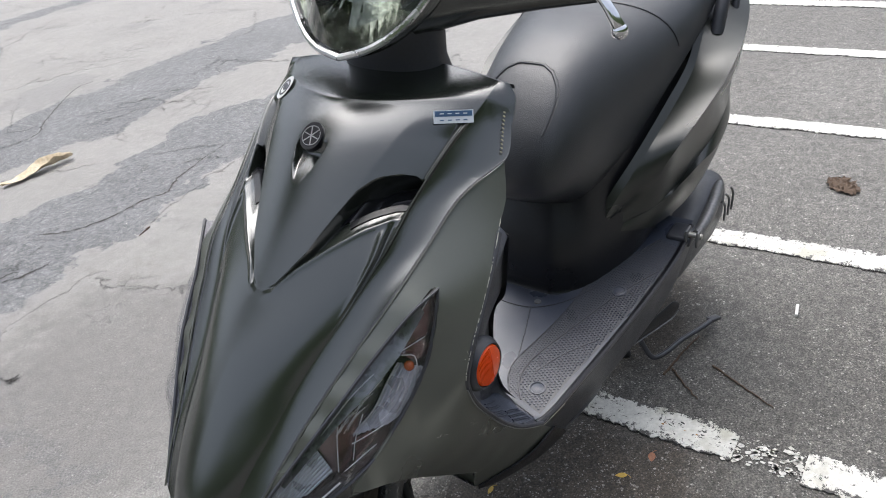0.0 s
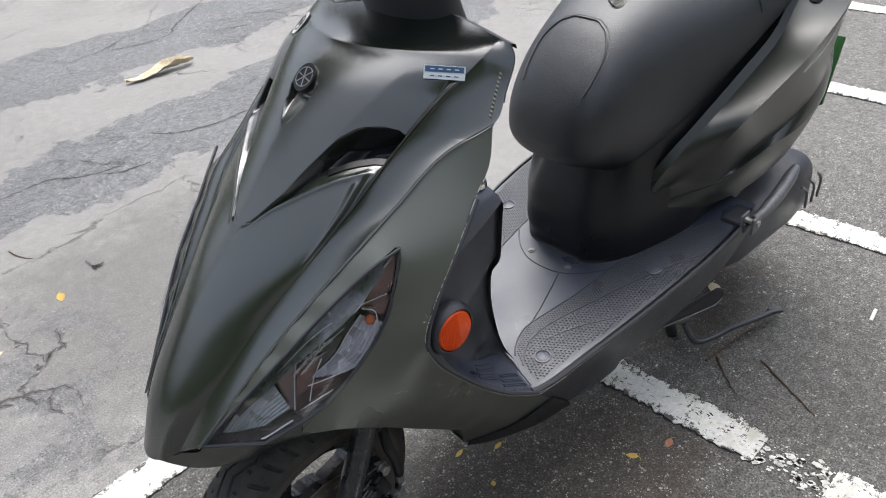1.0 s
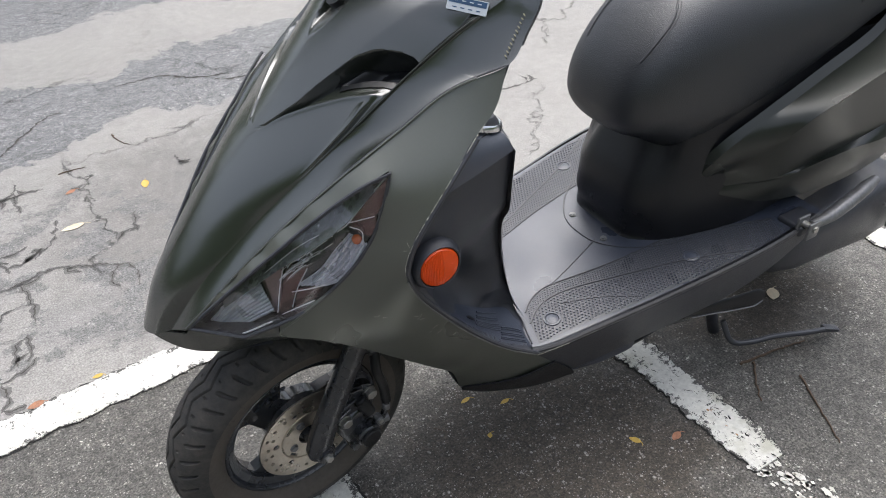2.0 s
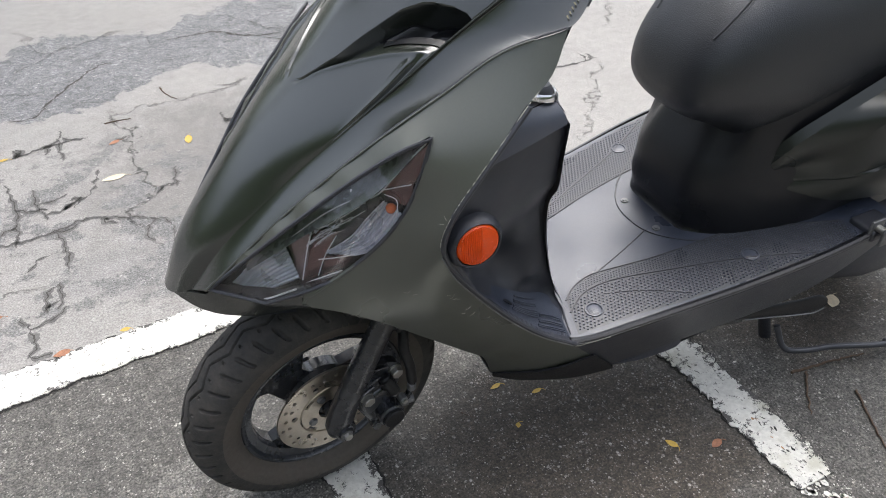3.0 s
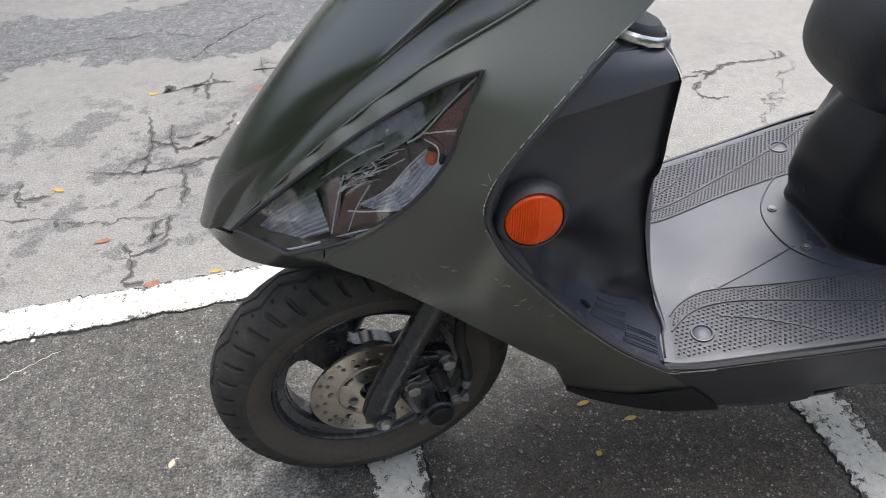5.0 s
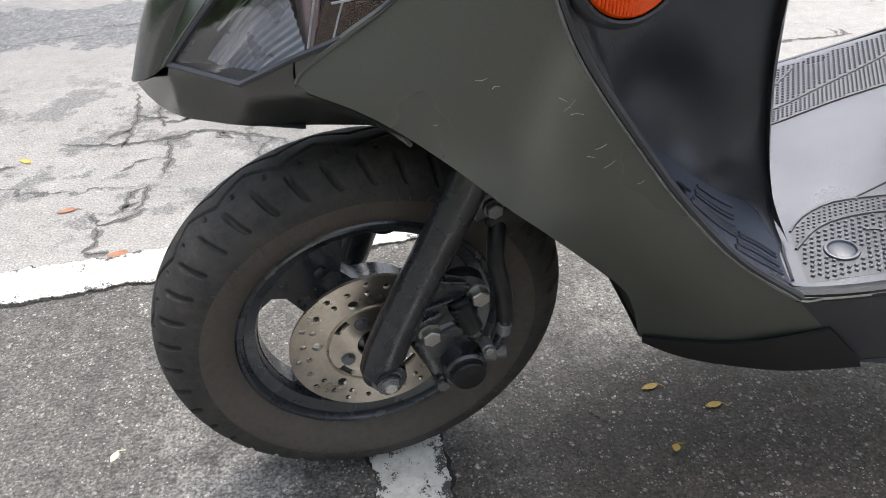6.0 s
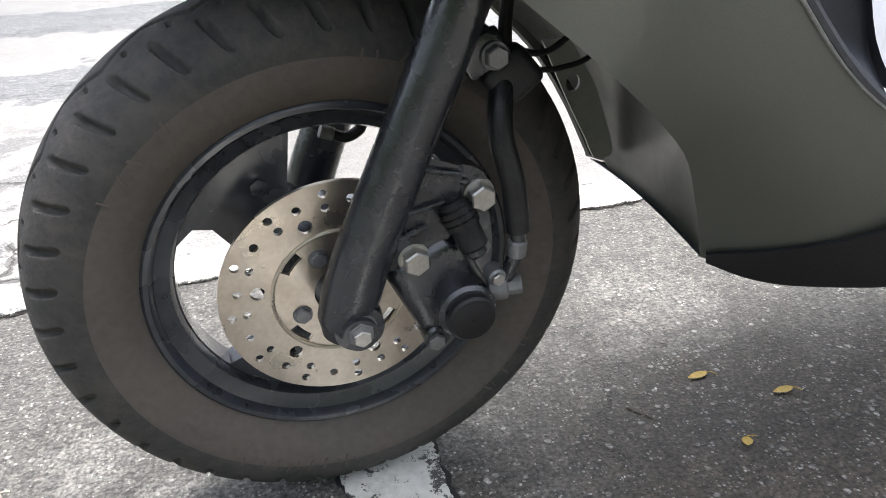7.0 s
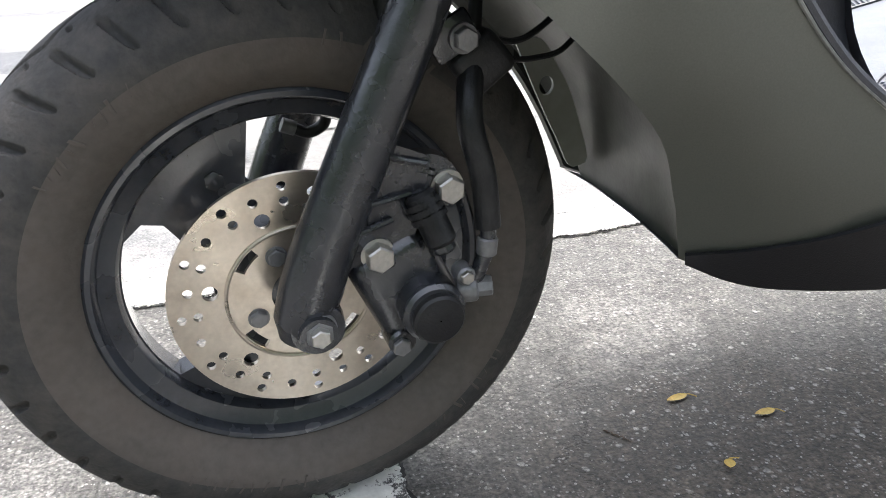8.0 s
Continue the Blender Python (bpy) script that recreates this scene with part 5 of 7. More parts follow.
for k in range(6):
    a = radians(11 + 60 * k)
    holes.append(ring(0.0588 * math.cos(a), 0.0588 * math.sin(a), 0.0052, 14))
for k in range(4):
    c = 42 + 92 * k
    b = np.linspace(radians(c - 11), radians(c + 11), 8)
    holes.append(np.vstack([np.c_[0.0468 * np.cos(b), 0.0468 * np.sin(b)], np.c_[0.0405 * np.cos(b[::-1]), 0.0405 * np.sin(b[::-1])]]))
disc = plate("brake_disc", [ring(0, 0, 0.0856, 128)] + holes, 0.0036, STEEL_DISC, front_wheel, "drilled steel brake disc with light rust", 0.008)
disc.location = (0, 0.0474, 0)
lathe("disc_step", [(0.0500, 0.0468), (0.0500, 0.0486), (0.0488, 0.0492), (0.0476, 0.0486), (0.0476, 0.0468)], STEEL_DISC, front_wheel, 96)
for k in range(4):
    a = radians(66 + 90 * k)
    bolt("disc_bolt", (0.0325 * math.cos(a), 0.0475, 0.0325 * math.sin(a)), (0, 1, 0), 0.011, ENGINE_GREY, front_wheel, 0.004)
lathe("axle_spacer", [(0.008, 0.105), (0.012, 0.105), (0.012, 0.03), (0.008, 0.03)], FORK_PAINT, front_wheel, 24)
tube("valve_stem", along([(-0.038, -0.005, 0.106), (-0.036, -0.009, 0.096), (-0.026, -0.013, 0.090), (-0.016, -0.014, 0.094)], 14), 0.0042, HOSE_BLACK, front_wheel, 10)
tube("valve_cap", [(-0.017, -0.014, 0.0935), (-0.008, -0.0145, 0.0975)], 0.0052, ENGINE_GREY, front_wheel, 10)
# raised, worn-down moulding marks on the sidewall
random.seed(4)
for c0, c1, r in ((-88, -52, 0.166), (-150, -122, 0.170), (35, 62, 0.165), (100, 128, 0.168)):
    b = c0
    while b < c1:
        wdt, h0, h1, lean = random.uniform(0.8, 3.6), random.uniform(0.001, 0.006), random.uniform(0.001, 0.006), random.uniform(-1.2, 1.2)
        loop = [(rr * math.cos(radians(x)), rr * math.sin(radians(x))) for rr, x in ((r - h0, b), (r + h1, b + lean), (r + h1, b + lean + wdt * 0.22), (r - h0, b + wdt * 0.22))]
        ob = plate("moulding_mark", [V3(loop)], 0.0016, TYRE_RUBBER, front_wheel)
        ob.location = (0, 0.0469, 0)
        b += wdt + random.uniform(0.4, 2.6)

# ---- fork, brake and hose ----
mirror_y = lambda q: V3(q) - 2 * ((V3(q) - V3((0.3125, -0.004, 0.2088))) @ V3((-0.1007, 0.9941, -0.0407))) * V3((-0.1007, 0.9941, -0.0407))
LEG = V3([(0.112, 0.074, 0.645), (0.180, 0.0765, 0.494), (0.224, 0.0775, 0.397), (0.262, 0.078, 0.318), (0.290, 0.078, 0.258), (0.302, 0.078, 0.228), (0.311, 0.078, 0.204), (0.317, 0.078, 0.192)])
LEG_R = V3([0.0160, 0.0160, 0.0168, 0.0182, 0.0195, 0.0200, 0.0180, 0.010])
front_fork = tube("front_fork", spline(LEG, 5), np.interp(np.linspace(0, 7, 36), np.arange(8), LEG_R), FORK_PAINT, scooter, 28, "dusty black telescopic front fork")
tube("fork_leg", V3([mirror_y(q) for q in spline(LEG, 5)]), np.interp(np.linspace(0, 7, 36), np.arange(8), LEG_R), FORK_PAINT, front_fork, 28)
tube("fork_crown", V3([(0.118, 0.085, 0.63), (0.118, -0.085, 0.63)]), 0.022, FORK_PAINT, front_fork, 20)
tube("steering_stem", V3([(0.122, 0.0, 0.62), (0.0, 0.0, 0.93)]), 0.026, HOSE_BLACK, front_fork, 20)
for q, r, l, m_, nm in (((0.3025, 0.084, 0.2050), 0.0185, 0.011, FORK_PAINT, "axle_boss"), ((0.3022, 0.0905, 0.2052), 0.0125, 0.005, ENGINE_GREY, "axle_washer")):
    bm = bmesh.new()
    bmesh.ops.create_cone(bm, cap_ends=True, segments=28, radius1=r, radius2=r * 0.92, depth=l)
    ob = part(nm, bm, m_, front_fork)
    ob.matrix_local = basis(q, (-0.1007, 0.9941, -0.0407)) @ pose(0, 0.003, 0, -90)
bolt("axle_nut", (0.3020, 0.0945, 0.2054), (-0.1007, 0.9941, -0.0407), 0.0185, ENGINE_GREY, front_fork, 0.006, False)
bolt("axle_end", (0.3018, 0.0995, 0.2055), (-0.1007, 0.9941, -0.0407), 0.0115, ZINC, front_fork, 0.007, False, "bright zinc axle end")

BR_N = (-0.1007, 0.9941, -0.0407)
bracket_loop = along([(0.262, 0.318), (0.247, 0.3035), (0.226, 0.3055), (0.211, 0.2985), (0.206, 0.284), (0.213, 0.271), (0.230, 0.262), (0.238, 0.250), (0.247, 0.239), (0.262, 0.231), (0.276, 0.236), (0.296, 0.228), (0.300, 0.240), (0.262, 0.318)], 60)[:-1]
bracket = plate("caliper_bracket", [bracket_loop], 0.014, FORK_PAINT, front_fork, "cast black caliper bracket with ribs", 0.012)
bracket.location = (0, 0.078, 0)
for a, b in (((0.262, 0.306), (0.222, 0.293)), ((0.264, 0.298), (0.226, 0.281)), ((0.270, 0.286), (0.236, 0.266)), ((0.278, 0.270), (0.258, 0.246)), ((0.250, 0.303), (0.224, 0.302))):
    tube("bracket_rib", [(a[0], 0.0778, a[1]), (b[0], 0.0778, b[1])], 0.0028, FORK_PAINT, bracket, 8).location = (0, -0.078, 0)
# smooth cast web from the leg to the caliper bracket
leg_side, web_edge = along(V3([(0.262, 0.091, 0.322), (0.276, 0.093, 0.292), (0.288, 0.094, 0.264), (0.297, 0.092, 0.238)]), 20), along(V3([(0.224, 0.0795, 0.304), (0.228, 0.0800, 0.286), (0.240, 0.0800, 0.268), (0.270, 0.0800, 0.238)]), 20)
grid_part("fork_web", [leg_side + (web_edge - leg_side) * k + V3((0, -0.003, 0)) * math.sin(math.pi * k) for k in np.linspace(0, 1, 10)], FORK_PAINT, front_fork, "cast web between fork and caliper bracket")
for q in ([(0.262, 0.0925, 0.322), (0.248, 0.086, 0.308), (0.226, 0.081, 0.300)], [(0.280, 0.0935, 0.285), (0.262, 0.087, 0.281), (0.238, 0.0815, 0.283)], [(0.291, 0.094, 0.257), (0.276, 0.089, 0.262), (0.250, 0.0825, 0.268)]):
    tube("cast_rib", along(V3(q), 16), 0.0022, FORK_PAINT, front_fork, 8)
bolt("bracket_bolt", (0.214, 0.0785, 0.2835), BR_N, 0.0165, ZINC, front_fork, 0.010, True, "bright zinc flange bolt")
bolt("bracket_bolt", (0.260, 0.0800, 0.2447), BR_N, 0.0165, ZINC, front_fork, 0.010, True, "bright zinc flange bolt")


def drum(name, q, axis, r, l, mat, parent, seg=28, bevel=0.15, label=""):
    """A turned cylinder with chamfered ends, centred at q."""
    prof = [(0.0005, -l / 2), (r * (1 - bevel), -l / 2), (r, -l / 2 + r * bevel), (r, l / 2 - r * bevel), (r * (1 - bevel), l / 2), (0.0005, l / 2)]
    ob = lathe(name, prof, mat, parent, seg, label, False)
    ob.matrix_local = basis(q, axis)
    return ob


caliper = part("brake_caliper", rounded_box((0.058, 0.046, 0.070), 0.013, 4), FORK_PAINT, scooter, "grimy black brake caliper")
caliper.matrix_local = pose(0.2435, 0.060, 0.2180, 0, 24, 6)
CAL_INV = caliper.matrix_basis.inverted()


def on_caliper(ob):
    ob.parent = caliper
    ob.matrix_basis = CAL_INV @ ob.matrix_basis
    return ob


on_caliper(drum("piston_cover", (0.2310, 0.078, 0.2080), BR_N, 0.0205, 0.044, FORK_PAINT, scooter, 36, 0.12))
on_caliper(drum("piston_cap", (0.2290, 0.088, 0.2060), BR_N, 0.0170, 0.036, HOSE_BLACK, scooter, 36, 0.10))
on_caliper(drum("slide_boot", (0.2265, 0.086, 0.2665), (-0.35, 0.25, -0.9), 0.0098, 0.036, HOSE_BLACK, scooter, 24, 0.25))
for k in range(3):
    on_caliper(drum("boot_fold", (0.2310 - 0.0018 * k, 0.0835 + 0.001 * k, 0.2765 - 0.0042 * k), (-0.35, 0.25, -0.9), 0.0118, 0.0034, HOSE_BLACK, scooter, 24, 0.3))
on_caliper(drum("slide_pin", (0.2205, 0.0905, 0.2500), (-0.35, 0.25, -0.9), 0.0072, 0.010, FORK_PAINT, scooter, 20, 0.25))
on_caliper(drum("pad_pin", (0.2490, 0.074, 0.1810), BR_N, 0.0095, 0.022, FORK_PAINT, scooter, 20, 0.2))
on_caliper(bolt("pad_pin_head", (0.2495, 0.0835, 0.1790), BR_N, 0.0115, ENGINE_GREY, scooter, 0.005, False))
on_caliper(drum("banjo", (0.2040, 0.083, 0.2135), (-0.95, 0.15, 0.05), 0.0092, 0.014, ENGINE_GREY, scooter, 24, 0.15))
on_caliper(drum("banjo_bolt", (0.1935, 0.085, 0.2145), (-0.95, 0.15, 0.05), 0.0070, 0.012, ENGINE_GREY, scooter, 8, 0.1))
on_caliper(drum("bleed_nipple", (0.2080, 0.090, 0.2290), BR_N, 0.0062, 0.014, ENGINE_GREY, scooter, 12, 0.2))
on_caliper(bolt("bleed_cap", (0.2078, 0.0965, 0.2292), BR_N, 0.0080, ZINC, scooter, 0.004, False))
hose_path = along([(0.1930, 0.064, 0.352), (0.1975, 0.074, 0.336), (0.1985, 0.080, 0.318), (0.1925, 0.084, 0.290), (0.1895, 0.085, 0.256)], 40)
hose = tube("brake_hose", hose_path, 0.0082, HOSE_BLACK, scooter, 16, "black sleeved brake hose")
tube("hose_end", along([(0.1896, 0.085, 0.258), (0.190, 0.085, 0.244), (0.194, 0.085, 0.232), (0.199, 0.084, 0.218)], 12), 0.0052, FORK_PAINT, hose, 12)
drum("hose_ferrule", (0.1905, 0.085, 0.243), (0.1, 0, -1), 0.0068, 0.012, ENGINE_GREY, hose, 16)
tube("brake_line", along([(0.190, 0.060, 0.358), (0.184, 0.050, 0.400), (0.165, 0.042, 0.450), (0.130, 0.030, 0.520)], 20), 0.0045, HOSE_BLACK, hose, 10)
clamp = part("hose_clamp", rounded_box((0.034, 0.020, 0.030), 0.006, 3), HOSE_BLACK, hose)
clamp.matrix_local = pose(0.187, 0.062, 0.354, 0, 38, 0)
tab = part("clamp_tab", rounded_box((0.030, 0.006, 0.022), 0.0025, 2), FORK_PAINT, hose)
tab.matrix_local = pose(0.206, 0.068, 0.371, 0, 30, 0)
bolt("clamp_bolt", (0.200, 0.0725, 0.370), BR_N, 0.0135, ENGINE_GREY, hose, 0.007)
tube("speedo_cable", along([(0.190, 0.058, 0.372), (0.176, 0.052, 0.366), (0.161, 0.048, 0.362), (0.140, 0.035, 0.366), (0.10, 0.02, 0.39)], 30), 0.0022, HOSE_BLACK, scooter, 8)
tube("wiring_lead", along([(0.184, 0.056, 0.358), (0.165, 0.050, 0.352), (0.146, 0.045, 0.350), (0.120, 0.035, 0.354), (0.09, 0.02, 0.38)], 24), 0.0020, HOSE_BLACK, scooter, 8)

# ---- inner fender and belly ----
low = along(LOW[5:] + [SKIRT[0]], 40)
rows = []
for k in np.linspace(-0.72, 1, 25):
    lift = (1 - ((k - 0.14) / 0.86) ** 2) ** 0.6 if abs((k - 0.14) / 0.86) < 1 else 0.0
    q = low * [1, 0, 1] + V3((0, 0, 0)) + np.c_[np.zeros(40), low[:, 1] * 0.97 * k, np.zeros(40)]
    rows.append(q + V3((-0.045, 0, 0.012)) * lift * np.linspace(1, 0, 40)[:, None] ** 0.7 + V3((-0.004, 0, 0.002)))
inner_fender = grid_part("inner_fender", rows, INNER_FENDER, scooter, "dusty green-black inner mudguard panel", angle=60)
tab_loop = along([(0.125, 0.345), (0.104, 0.345), (0.091, 0.325), (0.080, 0.306), (0.069, 0.275), (0.061, 0.247), (0.066, 0.241), (0.077, 0.241), (0.087, 0.262), (0.098, 0.284), (0.111, 0.312), (0.125, 0.345)], 50)[:-1]
fender_tab = plate("fender_tab", [tab_loop, ring(0.099, 0.309, 0.0075, 18, 0.8)], 0.004, PALE_OLIVE, scooter, "olive mudguard bracket with a round hole", 0.012)
fender_tab.location = (0, -0.048, 0)
trim_up = [(-0.116, 0.172, 0.230), (-0.072, 0.174, 0.277), (-0.030, 0.163, 0.262), (0.000, 0.145, 0.247), (0.030, 0.122, 0.234), (0.061, 0.1005, 0.226)]
trim_up = V3(trim_up) + V3((0, 0.006, 0))
trim_low = V3(SKIRT) + V3((0.0, 0.008, -0.001))
for side in (1, -1):
    skin("belly_trim", np.vstack([along(trim_low, 22)[:-1], along([trim_low[-1], trim_up[0]], 3)[:-1], along(trim_up[:2], 5)[:-1], along(trim_up[1:], 20)[:-1], along([trim_up[-1], trim_low[0]], 3)[:-1]]), [], GLOSS_BLACK, scooter, (0.2, 0.95, -0.1), 0.012, 0.003, mirror=side < 0, label="black lower edge trim")
beak_under = []
for k in np.linspace(-1, 1, 17):
    c = along([(0.472, 0.004, 0.471), (0.448, 0.032, 0.466), (0.415, 0.060, 0.470), (0.386, 0.074, 0.470), (0.345, 0.085, 0.467)], 20)
    beak_under.append(c * [1, k, 1] + V3((0, 0, 0.020 * (1 - k * k))))
set_askew(grid_part("nose_underside", beak_under, BLACK_PLASTIC, scooter))
belly_rows = []
sk = along(SKIRT + [(-0.25, 0.19, 0.235), (-0.42, 0.20, 0.27)], 30)
for k in np.linspace(-1, 1, 9):
    belly_rows.append(sk * [1, k, 1] + V3((0, 0, 0.006 * (1 - k * k))))
grid_part("belly_pan", belly_rows, BLACK_PLASTIC, scooter)
for side in (1, -1):
    q = V3([(-0.085, 0.166, 0.232), (-0.150, 0.178, 0.243), (-0.232, 0.196, 0.262), (-0.238, 0.192, 0.232), (-0.205, 0.184, 0.219), (-0.165, 0.176, 0.214), (-0.120, 0.168, 0.218)])
    skin("belly_flap", np.vstack([along(q[:3], 10)[:-1], along(q[2:], 14)[:-1], along([q[-1], q[0]], 4)[:-1]]), [], FLOOR_PLASTIC, scooter, (0, 1, -0.2), 0.015, 0.006, mirror=side < 0)

# ---- inner shield behind the nose, with the glove box ----
INNER_REAR = [(0.150, 0.206, 0.700), (0.095, 0.190, 0.700), (0.026, 0.170, 0.700), (0.023, 0.163, 0.649), (0.018, 0.154, 0.600), (0.012, 0.132, 0.562), (0.001, 0.119, 0.497), (-0.021, 0.108, 0.420), (-0.039, 0.104, 0.370), (-0.050, 0.108, 0.345), (-0.056, 0.120, 0.328), (-0.040, 0.150, 0.318), (-0.030, 0.172, 0.314)]
rear_in = V3(REAR_UP[4:]) - V3((0.0, 0.004, 0.0))
shield_outline = np.vstack([along(rear_in, 50)[:-1], along(INNER_REAR[::-1], 46)[:-1]])
shield_extra = [(0.150, 0.196, 0.68), (0.165, 0.197, 0.60), (0.12, 0.165, 0.545), (0.07, 0.172, 0.62), (0.08, 0.180, 0.66), (0.055, 0.126, 0.50), (0.012, 0.114, 0.41), (0.070, 0.121, 0.432), (0.120, 0.138, 0.478), (0.024, 0.111, 0.39), (-0.020, 0.103, 0.360)]
rim_curve = along(rear_in, 90)


def rim_step(p):
    """The field inside the raised border lies 5 mm deeper."""
    d = np.min(np.linalg.norm(p[:, None] - rim_curve[None], axis=2), axis=1)
    return 0.008 * smooth01((d - 0.013) / 0.008) - 0.0016 * np.exp(-((d - 0.0115) / 0.0035) ** 2)


for side in (1, -1):
    inner_shield = skin("inner_shield", shield_outline, shield_extra, BLACK_PLASTIC, scooter, (0.1, 0.95, 0.2), 0.0045, 0.003, mirror=side < 0, label="matt black inner leg shield", press=rim_step)
    # raised rim along the panel joint
    rimc = along(V3(REAR_UP[2:]), 70) * [1, side, 1]
    tube("shield_rim", rimc + V3((-0.004, -0.001 * side, 0.0)), 0.0035, BLACK_PLASTIC, inner_shield, 8)
back_rows = []
left = along(INNER_REAR[2:11], 30)
for k in np.linspace(-1, 1, 21):
    back_rows.append((left + V3((0.002, 0, 0))) * [1, k, 1] + V3((-0.030, 0, 0)) * (1 - k ** 4) * np.r_[np.linspace(0.5, 1, 15), np.linspace(1, 0.3, 15)][:, None])
glove_box = grid_part("glove_box", back_rows, BLACK_PLASTIC, scooter, "matt black glove box front facing the seat", angle=60)
top_rows = []
for side in (1, -1):
    lo_, hi_ = along(V3([(0.172, 0.207, 0.696), (0.095, 0.1895, 0.701), (0.030, 0.1685, 0.701)]), 24), along(V3([(0.140, 0.190, 0.740), (0.090, 0.172, 0.734), (0.040, 0.150, 0.724)]), 24)
    grid_part("glove_box_shoulder", [(lo_ + (hi_ - lo_) * k + V3((0, 0.004, 0.003)) * math.sin(math.pi * k)) * [1, side, 1] for k in np.linspace(0, 1, 7)], FLOOR_PLASTIC, scooter, "dull grey shoulder of the glove box")
left_top = along([(0.140, 0.190, 0.740), (0.090, 0.172, 0.734), (0.040, 0.150, 0.724), (0.026, 0.1705, 0.701)], 14)
for k in np.linspace(-1, 1, 21):
    top_rows.append(left_top * [1, k, 1] + V3((-0.012, 0, 0.003)) * (1 - k ** 4))
grid_part("glove_box_top", top_rows, FLOOR_PLASTIC, scooter, "dull grey top of the glove box")
ringc = [(0.062 + 0.034 * math.cos(a), 0.130 + 0.032 * math.sin(a), 0.738 + 0.30 * 0.034 * math.cos(a)) for a in np.linspace(0, 2 * math.pi, 40, endpoint=False)]
grid_part("cap_ring", [[V3(q) + V3((0, 0, dz)) + (V3((0.062, 0.130, 0.738)) - V3(q)) * s for q in ringc] for s, dz in ((-0.02, -0.006), (-0.005, -0.001), (0.07, 0.0015), (0.12, 0.0005), (0.14, -0.010))], BRIGHT_ALLOY, scooter, "bright ring round the filler cap", True)
grid_part("filler_cap", [[V3(q) + V3((0, 0, dz)) + (V3((0.062, 0.130, 0.738)) - V3(q)) * s for q in ringc] for s, dz in ((0.15, -0.010), (0.17, 0.003), (0.30, 0.008), (0.7, 0.007), (0.98, 0.006))], BLACK_PLASTIC, scooter, "black filler cap", True)
upper_in = along([(0.0, 0.150, 0.895), (0.018, 0.165, 0.852), (0.050, 0.178, 0.822), (0.070, 0.183, 0.786), (0.105, 0.192, 0.762)], 16)
grid_part("upper_inner_shield", [upper_in * [1, k, 1] + V3((-0.03, 0, 0)) * (1 - k * k) for k in np.linspace(-1, 1, 13)], BLACK_PLASTIC, scooter)

# reflectors on the shield's sides
for side in (1, -1):
    RM = basis((0.163, 0.206 * side, 0.603), (0.02, 0.995 * side, 0.06))
    refl = lathe("side_reflector", [(0.0005, 0.0085), (0.018, 0.0078), (0.0245, 0.0060), (0.0262, 0.0035), (0.0265, -0.006), (0.0005, -0.006)], AMBER, scooter, 56, "round orange side reflector in a black cup", False, 30)
    refl.matrix_local = RM
    lathe("reflector_cup", [(0.0268, -0.008), (0.0270, 0.0045), (0.0285, 0.0052), (0.0310, 0.0020), (0.0345, -0.0045), (0.0345, -0.010)], BLACK_PLASTIC, refl, 56)
    rnd = 0.0245
    for k in range(11):
        x = -0.0215 + 0.0021 * k
        hgt = math.sqrt(max(0, rnd ** 2 - x * x)) * 0.96
        zz = np.linspace(-hgt, hgt, 9)
        tube("reflector_rib", [(-x, 0.0086 - 0.9 * (x * x + z * z) * 4.4, z) for z in zz], 0.0011, AMBER, refl, 6)
    zz = np.linspace(-0.0243, 0.0243, 9)
    tube("reflector_bar", [(-0.0025, 0.0082 - 4 * z * z, z) for z in zz], 0.0013, AMBER, refl, 6)

# ---- floor, rails, grips ----
RAIL_TOP = [(-0.030, 0.178, 0.318), (-0.070, 0.189, 0.3225), (-0.130, 0.198, 0.330), (-0.200, 0.209, 0.340), (-0.300, 0.223, 0.353), (-0.400, 0.236, 0.369), (-0.470, 0.242, 0.379), (-0.540, 0.243, 0.388), (-0.600, 0.238, 0.395)]
RAIL_LOW = [(-0.120, 0.170, 0.222), (-0.180, 0.186, 0.240), (-0.250, 0.204, 0.262), (-0.400, 0.228, 0.290), (-0.500, 0.238, 0.322), (-0.600, 0.236, 0.360)]
rail_outline = np.vstack([along(rail_front[::-1], 10)[:-1], along(RAIL_TOP, 40)[:-1], along([RAIL_TOP[-1], RAIL_LOW[-1]], 6)[:-1], along(RAIL_LOW[::-1], 30)[:-1]])
rt = along(RAIL_TOP, 60)
floor_z = lambda x: 0.3275 + (-x - 0.093) * 0.132
for side in (1, -1):
    rail = skin("side_rail", rail_outline, [(-0.2, 0.207, 0.295), (-0.35, 0.228, 0.33)], BLACK_PLASTIC, scooter, (0, 1, 0.1), 0.014, 0.004, mirror=side < 0, label="satin black side rail of the footboard")
    rows = [rt + V3((0, dy, dz)) for dy, dz in ((0.0, -0.004), (-0.001, 0.0025), (-0.005, 0.0045), (-0.011, 0.003), (-0.0155, -0.003), (-0.017, -0.010))]
    if side > 0:
        grid_part("rail_lip", rows, GLOSS_BLACK, rail)
    sc_ = along([REAR_UP[-3], REAR_UP[-2], REAR_UP[-1], (-0.05, 0.184, 0.320), (-0.085, 0.1915, 0.3245)], 40)
    grid_part("worn_edge", [(sc_ + V3((0, 0.0012, dz))) * [1, side, 1] for dz in (-0.0012, 0.0012)], SCRATCH, rail, "pale worn edge")
fx = np.linspace(0.02, -0.62, 60)
half_w = np.interp(-fx, [-0.02, 0.0, 0.034] + [-q[0] for q in RAIL_TOP[1:]], [0.125, 0.150, 0.174] + [q[1] for q in RAIL_TOP[1:]]) - 0.008
fy = np.linspace(-1, 1, 41)
